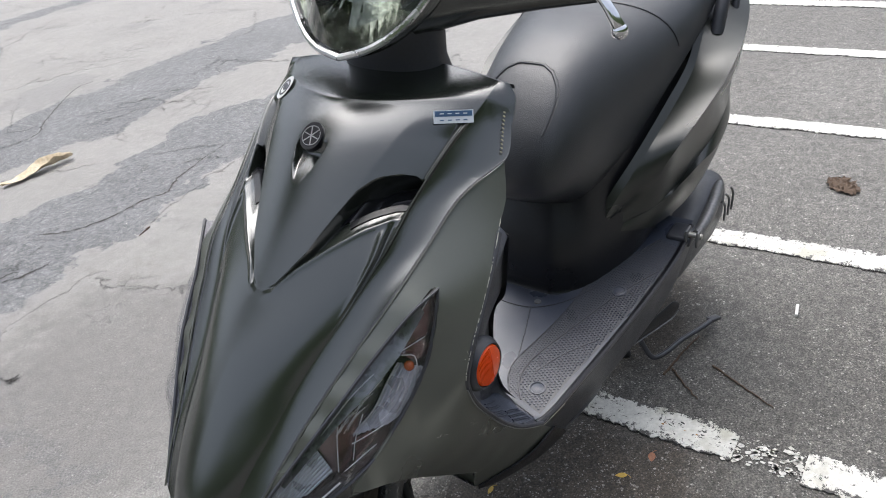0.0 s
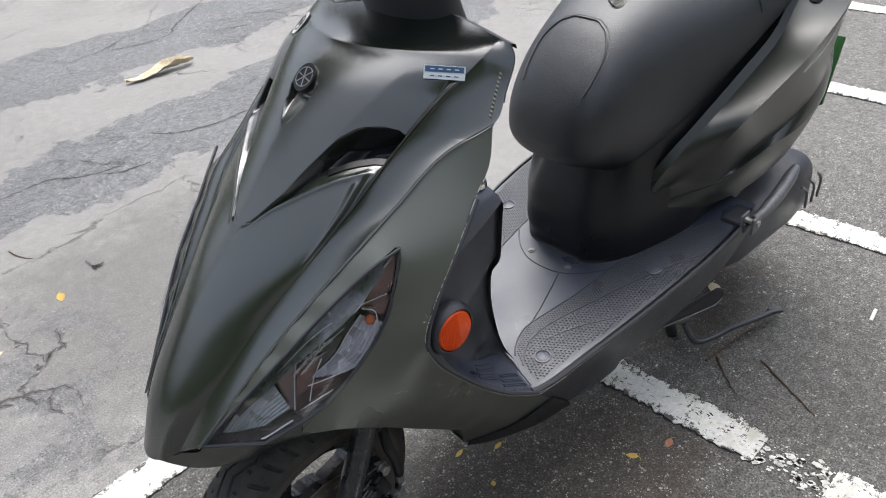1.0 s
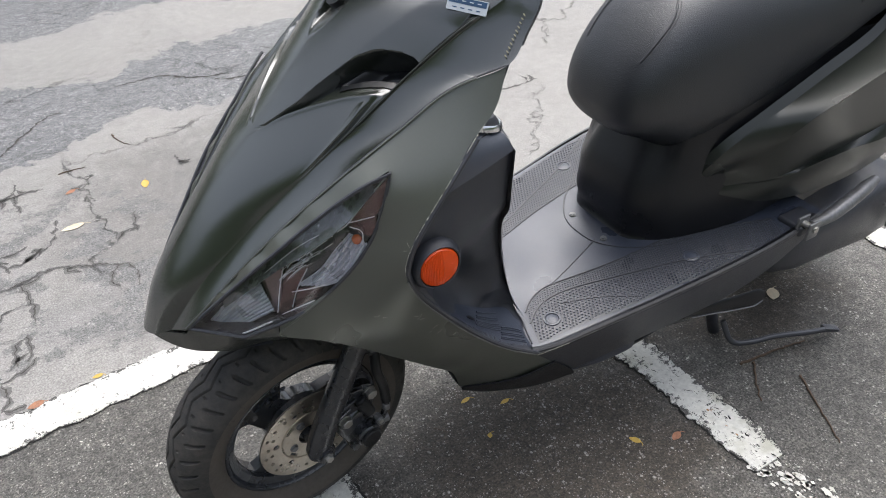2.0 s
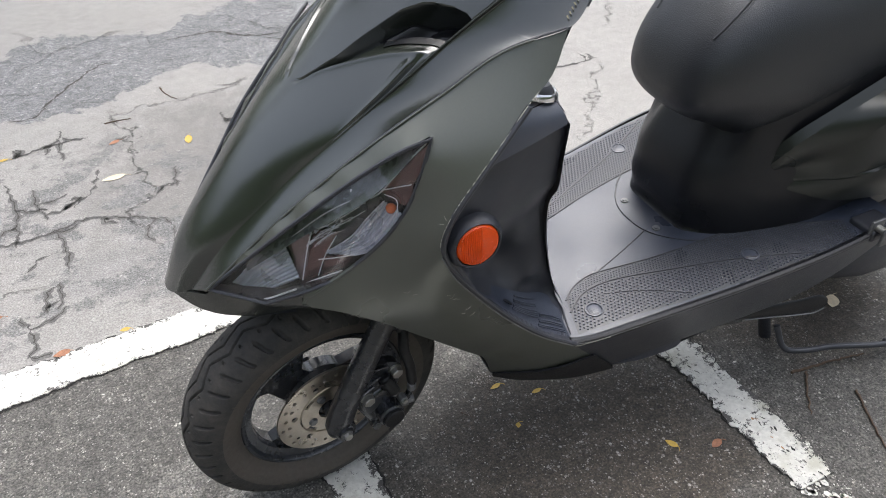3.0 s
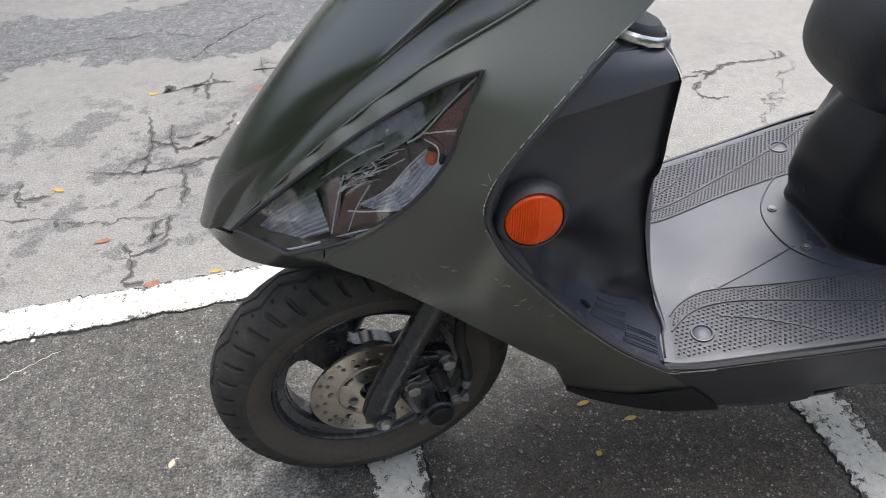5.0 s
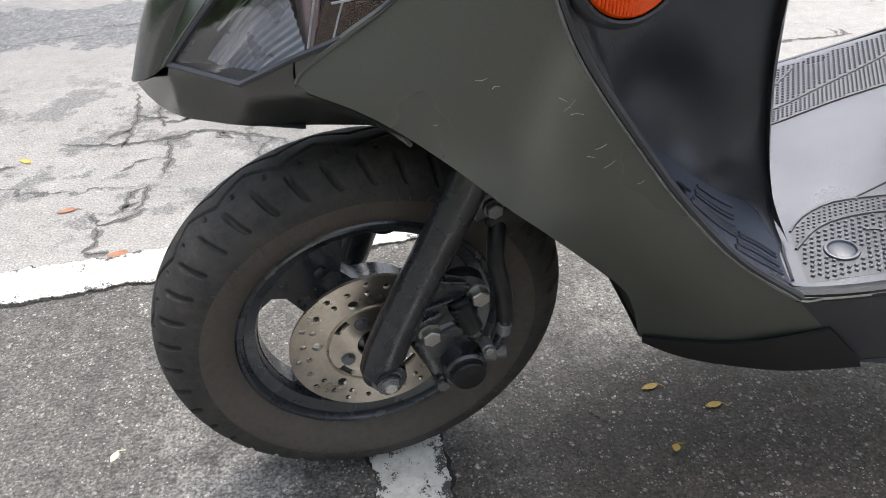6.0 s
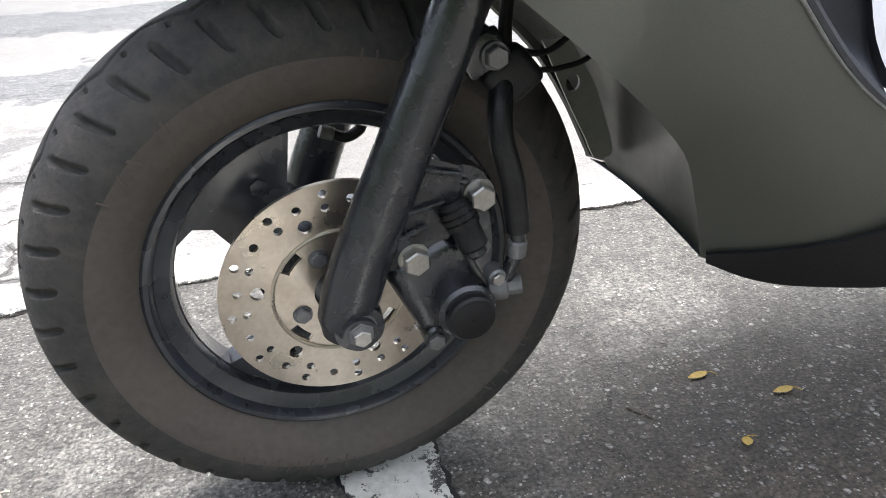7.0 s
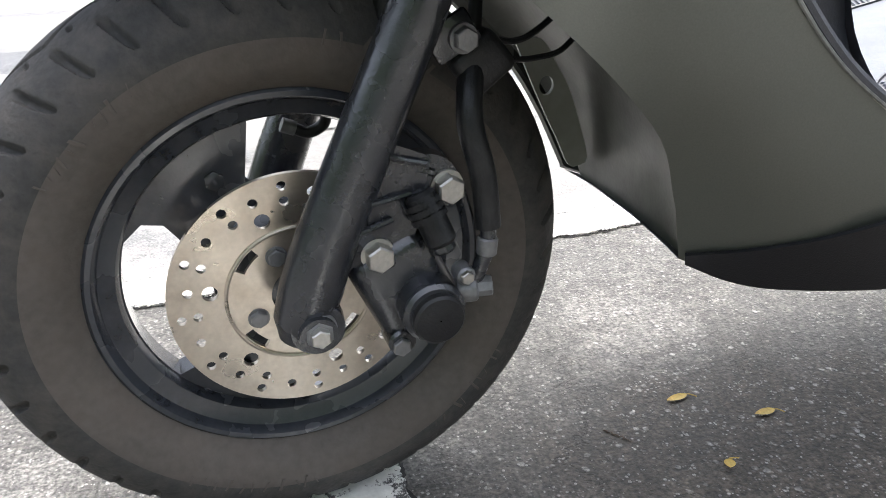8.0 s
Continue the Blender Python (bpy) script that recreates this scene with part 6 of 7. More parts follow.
footboard = grid_part("footboard", [[(x, w * k, floor_z(x) + (0.006 if abs(k) > 1 else 0) + 0.012 * max(0, (x + 0.05) / 0.05) ** 2) for k in fy] for x, w in zip(fx, half_w)], FLOOR_PLASTIC, scooter, "dusty dark grey plastic footboard", angle=60)


def on_floor(x, y, dz=0.0):
    return V3((x, y, floor_z(x) + dz))


def stud_field(name, outline, pitch, r, h, mat, parent, voids=()):
    """Rows of small raised pyramids inside an outline."""
    o = np.asarray(outline)
    lo, hi = o.min(0), o.max(0)
    gx, gy = np.meshgrid(np.arange(lo[0], hi[0], pitch), np.arange(lo[1], hi[1], pitch * 0.87))
    gx[::2] += pitch / 2
    g = np.c_[gx.ravel(), gy.ravel()]
    g = g[inside(g, o)]
    g = g[edge_distance(g, o) > r]
    for cx, cy, cr in voids:
        g = g[np.hypot(g[:, 0] - cx, g[:, 1] - cy) > cr]
    verts, faces = [], []
    for x, y in g:
        i = len(verts)
        verts += [on_floor(x - r, y, -0.0005), on_floor(x, y - r, -0.0005), on_floor(x + r, y, -0.0005), on_floor(x, y + r, -0.0005)]
        t = r * 0.5
        verts += [on_floor(x - t, y, h), on_floor(x, y - t, h), on_floor(x + t, y, h), on_floor(x, y + t, h)]
        faces += [(i, i + 1, i + 5, i + 4), (i + 1, i + 2, i + 6, i + 5), (i + 2, i + 3, i + 7, i + 6), (i + 3, i, i + 4, i + 7), (i + 4, i + 5, i + 6, i + 7)]
    return tagged(mesh_part(name, verts, faces, mat, parent, "", False), kind="stuff")


OUT = [(-0.046, 0.166), (-0.130, 0.178), (-0.200, 0.192), (-0.300, 0.208), (-0.400, 0.223), (-0.470, 0.232), (-0.540, 0.235)]
PAD_IN = [(-0.068, 0.100), (-0.085, 0.086), (-0.110, 0.076), (-0.140, 0.075), (-0.230, 0.094), (-0.300, 0.104), (-0.370, 0.113), (-0.440, 0.142), (-0.540, 0.190)]
SPLIT = [(-0.060, 0.124), (-0.090, 0.104), (-0.125, 0.098), (-0.170, 0.106), (-0.250, 0.134), (-0.330, 0.163), (-0.400, 0.195), (-0.450, 0.222)]
RIB2 = [(-0.125, 0.118), (-0.180, 0.145), (-0.235, 0.186)]
BUTTONS = [(-0.093, 0.138), (-0.365, 0.172)]
for side in (1, -1):
    s2 = V3((1, side))
    vo = [(x, y * side, 0.0165) for x, y in BUTTONS]
    stud_field("grip_studs", np.vstack([along(SPLIT, 30), along(OUT[:6][::-1], 30)]) * s2, 0.0064, 0.0029, 0.0019, FLOOR_PLASTIC, footboard, vo)
    stud_field("grip_studs", np.vstack([along(PAD_IN, 30), along([OUT[-1], OUT[-2], (-0.450, 0.222)], 6), along(SPLIT[::-1], 30)]) * s2, 0.0052, 0.0023, 0.0015, FLOOR_PLASTIC, footboard, vo)
    for loop in (np.vstack([along(SPLIT, 30), along(OUT[:6][::-1], 30)]), np.vstack([along(PAD_IN, 30), along([OUT[-1], OUT[-2], (-0.450, 0.222)], 6)[1:], along(SPLIT[::-1], 30)[1:]])):
        flat_, tri_, _ = fill_2d([loop * s2 if side > 0 else (loop * s2)[::-1]], 0.03)
        mesh_part("grip_pad", [on_floor(x, y, 0.0003) for x, y in flat_], tri_, BLACK_PLASTIC, footboard, "", False)
    for crv, r in ((SPLIT, 0.0016), (RIB2, 0.0016), (PAD_IN, 0.0014)):
        c = along(crv, 40) * s2
        tube("tread_groove", [on_floor(x, y, 0.0006) for x, y in c], r, BLACK_PLASTIC, footboard, 6)
    for x, y in BUTTONS:
        b = lathe("floor_button", [(0.0005, 0.0008), (0.0098, 0.0008), (0.0108, 0.0002), (0.0120, 0.0020), (0.0140, 0.0018), (0.0150, -0.001)], FLOOR_PLASTIC, footboard, 28, "", False)
        b.matrix_local = basis(on_floor(x, y * side, 0.0004), (0.13, 0, 1), (1, 0, 0))
    # ledge at the foot of the shield, with ribbed toe pads
    led_out = along(V3([(0.130, 0.178, 0.482), (0.084, 0.169, 0.423), (0.030, 0.164, 0.366), (-0.032, 0.166, 0.322)]), 50)
    led_in = along(V3([(0.124, 0.128, 0.470), (0.070, 0.120, 0.426), (0.022, 0.110, 0.388), (-0.018, 0.099, 0.362), (-0.046, 0.101, 0.338)]), 50)
    ledge = lambda s, w: led_out[int(s * 49)] + (led_in[int(s * 49)] - led_out[int(s * 49)]) * w + V3((-0.2, 0, -0.98)) * 0.007 * math.sin(math.pi * w)
    rows = [[ledge(s, w) * [1, side, 1] for s in np.linspace(0, 1, 40)] for w in np.linspace(0, 1, 9)]
    grid_part("toe_ledge", rows, FLOOR_PLASTIC, footboard, "dusty grey ledge with ribbed toe pads")
    for s0, s1, w0, w1 in ((0.42, 0.72, 0.40, 0.85), (0.70, 0.97, 0.12, 0.55)):
        for w in np.linspace(w0, w1, 9):
            sk_ = 0.06 * (w - w0) / (w1 - w0)
            tube("toe_rib", V3([ledge(s, w) + V3((-0.0003, 0, 0.0010)) for s in np.linspace(s0 + sk_, s1, 16)]) * [1, side, 1], 0.0012, FLOOR_PLASTIC, footboard, 5)
    slot_at = ledge(0.36, 0.62)
    slot_ = plate("drain_slot", [ring(0, 0, 0.010, 18, 0.45, 0.7)], 0.001, GLOSS_BLACK, footboard)
    slot_.matrix_local = basis((slot_at + V3((-0.0004, 0, 0.0016))) * [1, side, 1], (-0.55, 0, 0.83), (1, 0, 0.6))
joint = [(0.02, 0.060), (-0.005, 0.075), (-0.035, 0.088), (-0.052, 0.103), (-0.050, 0.118), (-0.036, 0.160)]
for side in (1, -1):
    tube("floor_joint", [on_floor(x, y * side, 0.0007 + 0.012 * max(0, (x + 0.05) / 0.05) ** 2) for x, y in along(joint, 36)], 0.0013, BLACK_PLASTIC, footboard, 6)
tube("floor_crease", [on_floor(x, y, 0.0002) for x, y in along([(-0.145, 0.074), (-0.21, 0.055), (-0.27, 0.035)], 14)], 0.0012, BLACK_PLASTIC, footboard, 6)

# ---- body under the seat ----
def half_section(z):
    """Half outline of the under-seat body at height z, from the front middle to the rear."""
    x0 = np.interp(z, [0.33, 0.345, 0.36, 0.40, 0.46, 0.50, 0.54, 0.60, 0.75], [-0.290, -0.296, -0.314, -0.302, -0.304, -0.322, -0.342, -0.36, -0.38])
    g = np.interp(z, [0.33, 0.345, 0.36, 0.46, 0.54, 0.60, 0.75], [0.030, 0.026, 0.016, 0.014, 0.002, 0.002, -0.01])
    s = np.interp(z, [0.33, 0.36, 0.42, 0.47, 0.60, 0.72], [0.0, 0.0, 0.008, 0.008, 0.0, -0.01])
    pts = [(x0, 0.0), (x0 - 0.001, 0.034 + g), (x0 - 0.006, 0.052 + g), (x0 - 0.026, 0.075 + g), (-0.369, 0.100 + g + s * 0.5), (-0.440, 0.132 + g * 0.7 + s), (-0.500, 0.150 + g * 0.5 + s), (-0.585, 0.164 + s), (-0.740, 0.172 + s), (-0.860, 0.165 + s), (-0.930, 0.10 + s), (-0.940, 0.0)]
    return along(pts, 60)


col_rows = []
for z in (0.332, 0.344, 0.350, 0.356, 0.364, 0.38, 0.40, 0.43, 0.46, 0.49, 0.52, 0.55, 0.60, 0.65, 0.70):
    h_ = half_section(z)
    zz = np.where(h_[:, 0] > -0.5, z, z + np.clip((-h_[:, 0] - 0.5) * 0.22, 0, 0.1) * (1 if z < 0.45 else 0))
    lft = np.c_[h_, zz]
    col_rows.append(np.vstack([lft, (lft * [1, -1, 1])[::-1][1:-1]]))
under_seat = grid_part("under_seat_body", col_rows, GLOSS_BLACK, scooter, "deep black body panel under the seat", True, angle=50)
for side in (1, -1):
    clip = lathe("panel_clip", [(0.0004, 0.0022), (0.0035, 0.0020), (0.0040, 0.0006), (0.0060, 0.0008), (0.0068, -0.001)], ENGINE_GREY, footboard, 18, "", False)
    clip.matrix_local = basis(on_floor(-0.283, 0.043 * side, 0.0015), (0.13, 0, 1), (1, 0, 0))
tube("flange_joint", [on_floor(x, y, 0.0006) for x, y in along([(-0.39, -0.150), (-0.350, -0.125), (-0.300, -0.088), (-0.268, -0.045), (-0.260, 0.0), (-0.268, 0.045), (-0.300, 0.088), (-0.350, 0.122), (-0.40, 0.140)], 60)], 0.0013, BLACK_PLASTIC, footboard, 6)

# tail cowls
TIP = (-0.390, 0.113, 0.463)
TAIL_SEAM = [TIP, (-0.417, 0.146, 0.537), (-0.472, 0.165, 0.584), (-0.581, 0.180, 0.644), (-0.683, 0.185, 0.689), (-0.749, 0.180, 0.740), (-0.830, 0.170, 0.785), (-0.920, 0.140, 0.812)]
CREASE_A = [TIP, (-0.448, 0.156, 0.511), (-0.489, 0.185, 0.544), (-0.527, 0.222, 0.612), (-0.617, 0.250, 0.672), (-0.692, 0.255, 0.699), (-0.800, 0.250, 0.737), (-0.900, 0.225, 0.775), (-0.970, 0.180, 0.800)]
VALLEY = [TIP, (-0.460, 0.160, 0.480), (-0.527, 0.188, 0.480), (-0.638, 0.207, 0.505), (-0.753, 0.217, 0.528), (-0.860, 0.214, 0.560), (-0.965, 0.185, 0.600)]
CREASE_B = [TIP, (-0.460, 0.160, 0.470), (-0.530, 0.189, 0.474), (-0.597, 0.212, 0.498), (-0.664, 0.222, 0.507), (-0.748, 0.228, 0.506), (-0.860, 0.222, 0.520), (-0.960, 0.195, 0.540)]
TAIL_LOW = [TIP, (-0.450, 0.158, 0.448), (-0.520, 0.182, 0.428), (-0.650, 0.195, 0.412), (-0.760, 0.200, 0.418), (-0.840, 0.197, 0.428), (-0.920, 0.187, 0.450)]
for side in (1, -1):
    bands = [along(c, 60) for c in (V3(TAIL_SEAM) + V3((0, -0.012, 0.012)), TAIL_SEAM, CREASE_A, VALLEY, CREASE_B, TAIL_LOW, V3(TAIL_LOW) + V3((0, -0.015, 0.002)))]
    rows = []
    for b0, b1, bow in zip(bands, bands[1:], (0, 0.003, -0.003, 0.001, 0.002, 0)):
        for k in np.linspace(0, 1, 6, endpoint=False):
            rows.append(b0 + (b1 - b0) * k + V3((0, bow * math.sin(math.pi * k), 0)))
    rows.append(bands[-1])
    rows = V3(rows) * [1, side, 1]
    grid_part("tail_cowl", rows[::-1] if side > 0 else rows, TAIL_PAINT, scooter, "satin dark green tail cowl with long creases", angle=22)
tube("tail_scuff", along([(-0.658, 0.249, 0.655), (-0.720, 0.252, 0.676), (-0.772, 0.250, 0.704), (-0.82, 0.244, 0.732)], 14), 0.0016, SCRATCH, scooter, 5, "pale scuff along the tail")

# seat
SEAT = [  # x, top, bottom, half width, crown
    (-0.252, 0.632, 0.612, 0.030), (-0.257, 0.655, 0.592, 0.058), (-0.268, 0.682, 0.575, 0.080), (-0.290, 0.715, 0.560, 0.098), (-0.325, 0.752, 0.545, 0.114), (-0.370, 0.785, 0.520, 0.128),
    (-0.440, 0.812, 0.535, 0.146), (-0.515, 0.825, 0.582, 0.160), (-0.590, 0.832, 0.638, 0.172), (-0.680, 0.845, 0.697, 0.183), (-0.780, 0.872, 0.752, 0.186), (-0.880, 0.880, 0.775, 0.165), (-0.940, 0.865, 0.785, 0.120), (-0.955, 0.84, 0.80, 0.06)]
seat_c = spline(V3(SEAT), 8)


def seat_point(k, a):
    x, zt, zb, w = seat_c[k]
    zc, h_ = zb + (zt - zb) * 0.42, None
    c, s = math.cos(a), math.sin(a)
    ex = 0.72
    y = w * math.copysign(abs(c) ** ex, c)
    z = zc + ((zt - zc) if s > 0 else (zc - zb)) * math.copysign(abs(s) ** 0.86, s)
    lean_x = 0.030 * c * c * float(smooth01((-x - 0.25) / 0.20))
    return V3((x - lean_x, y, z))


seat = grid_part("seat", [[seat_point(k, a) for a in np.linspace(0, 2 * math.pi, 64, endpoint=False)] for k in range(len(seat_c))], SEAT_VINYL, scooter, "smooth black vinyl dual seat", True, True, angle=70)


def on_seat(x, y):
    """Point on the seat's upper side at x (of the section) and lateral y."""
    k = int(np.argmin(np.abs(seat_c[:, 0] - x)))
    w = seat_c[k][3]
    c = min(1, abs(y) / w) ** (1 / 0.72)
    return seat_point(k, math.acos(c) if y >= 0 else math.pi - math.acos(c))


u_line = along([(-0.283, 0.060), (-0.300, 0.064), (-0.330, 0.064), (-0.352, 0.052), (-0.366, 0.030), (-0.370, 0.0), (-0.366, -0.030), (-0.352, -0.052), (-0.330, -0.064), (-0.300, -0.064), (-0.283, -0.060)], 70)
u_pts = V3([on_seat(x, y) for x, y in u_line])
for _ in range(3):
    u_pts[1:-1] = (u_pts[:-2] + 2 * u_pts[1:-1] + u_pts[2:]) / 4
tube("seat_piping", u_pts + V3((0.0006, 0, 0.0004)), 0.0016, SEAT_VINYL, seat, 8)
for k in range(1, len(u_pts) - 1, 1):
    a, b = u_pts[k], u_pts[k] + (u_pts[k + 1] - u_pts[k]) * 0.6
    o = V3((-0.003, 0, 0.0022)) + V3((0, 0.0035 if a[1] > 0 else -0.0035, 0)) * min(1, abs(a[1]) / 0.05)
    tube("stitch", [a + o, b + o], 0.0007, ENGINE_GREY, seat, 5)
seam2 = V3([seat_point(int(np.argmin(np.abs(seat_c[:, 0] + 0.60))), a) for a in np.linspace(0.2, math.pi - 0.2, 40)])
tube("seat_seam", seam2 + V3((0, 0, 0.0005)), 0.0016, SEAT_VINYL, seat, 6)

# grab rail ends behind the seat
for side in (1, -1):
    for path, r in (([(-0.770, 0.200, 0.735), (-0.800, 0.200, 0.800), (-0.860, 0.190, 0.850), (-0.960, 0.160, 0.870)], 0.0135), ([(-0.835, 0.212, 0.728), (-0.865, 0.208, 0.790), (-0.92, 0.190, 0.830)], 0.0085)):
        gr = tube("grab_rail", along(path, 20) * [1, side, 1], r, BLACK_PLASTIC, scooter, 16, "black grab rail beside the seat")

# ---- engine, rear wheel, stands ----
case_rows = []
for x, r0, zc, y0, y1 in ((-0.58, 0.025, 0.270, 0.10, 0.180), (-0.60, 0.045, 0.270, 0.08, 0.200), (-0.66, 0.058, 0.268, 0.07, 0.210), (-0.78, 0.066, 0.268, 0.07, 0.214), (-0.88, 0.082, 0.272, 0.07, 0.216), (-0.95, 0.080, 0.272, 0.07, 0.212), (-0.985, 0.055, 0.272, 0.08, 0.200), (-0.998, 0.02, 0.272, 0.09, 0.18)):
    yc, hw = (y0 + y1) / 2, (y1 - y0) / 2
    case_rows.append([(x, yc + hw * math.copysign(abs(math.cos(a)) ** 0.5, math.cos(a)), zc + r0 * math.copysign(abs(math.sin(a)) ** 0.7, math.sin(a))) for a in np.linspace(0, 2 * math.pi, 40, endpoint=False)])
engine = grid_part("engine_case", case_rows, BLACK_PLASTIC, scooter, "black engine and belt case", True, True)
# folded passenger footpeg
peg = tube("passenger_footpeg", along([(-0.560, 0.254, 0.404), (-0.600, 0.258, 0.412), (-0.660, 0.256, 0.424), (-0.728, 0.248, 0.436)], 20), np.r_[np.linspace(0.008, 0.012, 6), np.full(10, 0.0125), np.linspace(0.012, 0.008, 4)], ENGINE_GREY, scooter, 14, "folded grey metal passenger footpeg")
for dy in (-0.012, 0.010):
    lug = part("peg_lug", rounded_box((0.030, 0.006, 0.034), 0.0028, 2), ENGINE_GREY, peg)
    lug.location = (-0.556, 0.250 + dy, 0.398)
drum("peg_pin", (-0.555, 0.250, 0.402), (0, 1, 0), 0.006, 0.034, ZINC, peg, 16)
part("peg_bracket", rounded_box((0.060, 0.050, 0.022), 0.006, 3), BLACK_PLASTIC, peg).location = (-0.575, 0.222, 0.386)
for k in range(3):
    tube("case_fin", along([(-0.84 - 0.04 * k, 0.231, 0.33), (-0.88 - 0.035 * k, 0.231, 0.30), (-0.90 - 0.03 * k, 0.228, 0.25)], 10), 0.003, ENGINE_GREY, engine, 6)
rear_wheel = lathe("rear_wheel", [(0.1385, 0.0265), (0.1395, 0.0295), (0.1325, 0.0300), (0.1160, 0.0175), (0.03, 0.020), (0.03, -0.020), (0.1160, -0.0175), (0.1325, -0.0300), (0.1395, -0.0295), (0.1385, -0.0265)], RIM_PAINT, scooter, 64, "black rear wheel behind the engine")
rear_wheel.matrix_local = pose(-0.90, 0.0, 0.2240)
grid_part("tyre", tyre_rows(160, False), TYRE_RUBBER, rear_wheel, "", True, angle=50)
centre_stand = tube("centre_stand", along([(-0.500, 0.02, 0.215), (-0.510, 0.11, 0.210), (-0.545, 0.105, 0.150), (-0.590, 0.105, 0.040), (-0.605, 0.105, 0.004)], 24), 0.0125, BLACK_PLASTIC, scooter, 14, "black tubular centre stand on the ground")
tube("stand_leg", along([(-0.500, -0.02, 0.215), (-0.510, -0.11, 0.210), (-0.520, -0.145, 0.150), (-0.545, -0.165, 0.040), (-0.552, -0.170, 0.012)], 24), 0.0125, BLACK_PLASTIC, centre_stand, 14)
tube("stand_tang", along([(-0.530, 0.165, 0.120), (-0.540, 0.190, 0.078), (-0.580, 0.208, 0.070), (-0.640, 0.222, 0.066), (-0.720, 0.245, 0.054), (-0.765, 0.256, 0.048)], 30), 0.0060, BLACK_PLASTIC, centre_stand, 12)
tp = part("tang_pad", rounded_box((0.040, 0.018, 0.010), 0.004, 2), BLACK_PLASTIC, centre_stand)
tp.matrix_local = pose(-0.778, 0.258, 0.046, 0, -15, -20)
blade_c, blade_h = along(V3([(-0.352, 0.196, 0.250), (-0.400, 0.212, 0.256), (-0.450, 0.230, 0.262), (-0.495, 0.246, 0.268)]), 20), np.interp(np.linspace(0, 1, 20), [0, 0.15, 0.6, 0.92, 1], [0.006, 0.009, 0.016, 0.020, 0.010])
side_stand = grid_part("side_stand", [[q + V3((-0.05 * h_ * math.sin(a), 0.0045 * math.cos(a), h_ * math.sin(a))) for a in np.linspace(0, 2 * math.pi, 20, endpoint=False)] for q, h_ in zip(blade_c, blade_h)], GLOSS_BLACK, scooter, "folded black side stand with a return spring", True, True)
tube("stand_edge", blade_c[2:] + np.c_[np.zeros(18), np.full(18, 0.003), -blade_h[2:]], 0.0014, ENGINE_GREY, side_stand, 8)
sp = []
for k in range(140):
    a = k / 140 * 2 * math.pi * 14
    base = V3((-0.335, 0.178, 0.226)) + (V3((-0.378, 0.190, 0.228)) - V3((-0.335, 0.178, 0.226))) * k / 140
    sp.append(base + V3((0, math.cos(a), math.sin(a))) * 0.005)
tube("stand_spring", sp, 0.0011, ENGINE_GREY, side_stand, 5)
sp = []
for k in range(160):
    a = k / 160 * 2 * math.pi * 16
    base = V3((-0.560, 0.135, 0.115)) + (V3((-0.545, 0.130, 0.185)) - V3((-0.560, 0.135, 0.115))) * k / 160
    sp.append(base + V3((math.cos(a), math.sin(a), 0)) * 0.0075)
tube("stand_spring", sp, 0.0015, ENGINE_GREY, centre_stand, 5)

# rear number plate carrier with its green guard
pl = part("plate_carrier", rounded_box((0.008, 0.24, 0.17), 0.003, 2), BLACK_PLASTIC, scooter)
pl.matrix_local = pose(-1.06, 0.02, 0.52, 0, -18, 0)
gp = part("plate_guard", rounded_box((0.010, 0.03, 0.15), 0.003, 2), GREEN_PLATE, scooter, "green plastic plate edging")
gp.matrix_local = pose(-1.055, 0.155, 0.50, 0, -18, 0)

# ---- steering head: headlamp and bars, turned slightly left ----
HEAD = Matrix.Translation((0, 0, 0)) @ pose(0, 0.0, 0, 0, 0, 6)
head_cowl_rows, lens_out = [], [(0.118, 0.0, 0.950), (0.110, 0.034, 0.958), (0.092, 0.064, 0.974), (0.066, 0.092, 1.004), (0.044, 0.106, 1.045), (0.050, 0.112, 1.100), (0.050, 0.06, 1.135), (0.055, 0.0, 1.145)]
half_l = along(lens_out, 30)
loop_l = np.vstack([half_l, (half_l * [1, -1, 1])[::-1][1:-1]])
cen = V3((0.03, 0, 1.05))
for s, dx in ((1.0, 0.0), (1.06, -0.006), (1.09, -0.018), (1.05, -0.06), (0.8, -0.10), (0.5, -0.12)):
    head_cowl_rows.append((loop_l - cen) * [1, s, s] + cen + V3((dx, 0, 0)))
headlamp = grid_part("headlamp_cowl", head_cowl_rows, DARK_PAINT, scooter, "dark handlebar cowl round a clear headlamp", True)
headlamp.matrix_local = HEAD
lens_rows = [(loop_l - cen) * [1, s, s] + cen + V3((0.030 * (1 - s * s), 0, 0)) for s in (0.995, 0.9, 0.75, 0.5, 0.25, 0.02)]
ln = grid_part("headlamp_lens", lens_rows, LENS, headlamp, "clear headlamp lens", True)
ln.visible_shadow = False
bowl = [(loop_l - cen) * [1, s, s] + cen + V3((-0.055 * (1 - s * s), 0, 0)) for s in (0.96, 0.9, 0.75, 0.5, 0.25, 0.02)]
grid_part("reflector_bowl", bowl, HEADLAMP_SILVER, headlamp, "faceted chrome reflector", True, smooth=False)
tube("lens_bezel", np.vstack([loop_l, loop_l[:1]]) + V3((0.003, 0, 0)), 0.0042, BRIGHT_ALLOY, headlamp, 8)
neck = [[(x0 + w * math.cos(a), 0.074 * s_ * math.sin(a), z) for a in np.linspace(0, 2 * math.pi, 28, endpoint=False)] for z, s_, w, x0 in ((0.855, 1.25, 0.06, -0.01), (0.885, 1.1, 0.05, -0.005), (0.92, 1.0, 0.045, 0.0), (0.96, 1.1, 0.05, 0.01), (1.0, 1.5, 0.06, 0.0))]
grid_part("steering_neck", neck, BLACK_PLASTIC, scooter, "black steering neck cover", True)
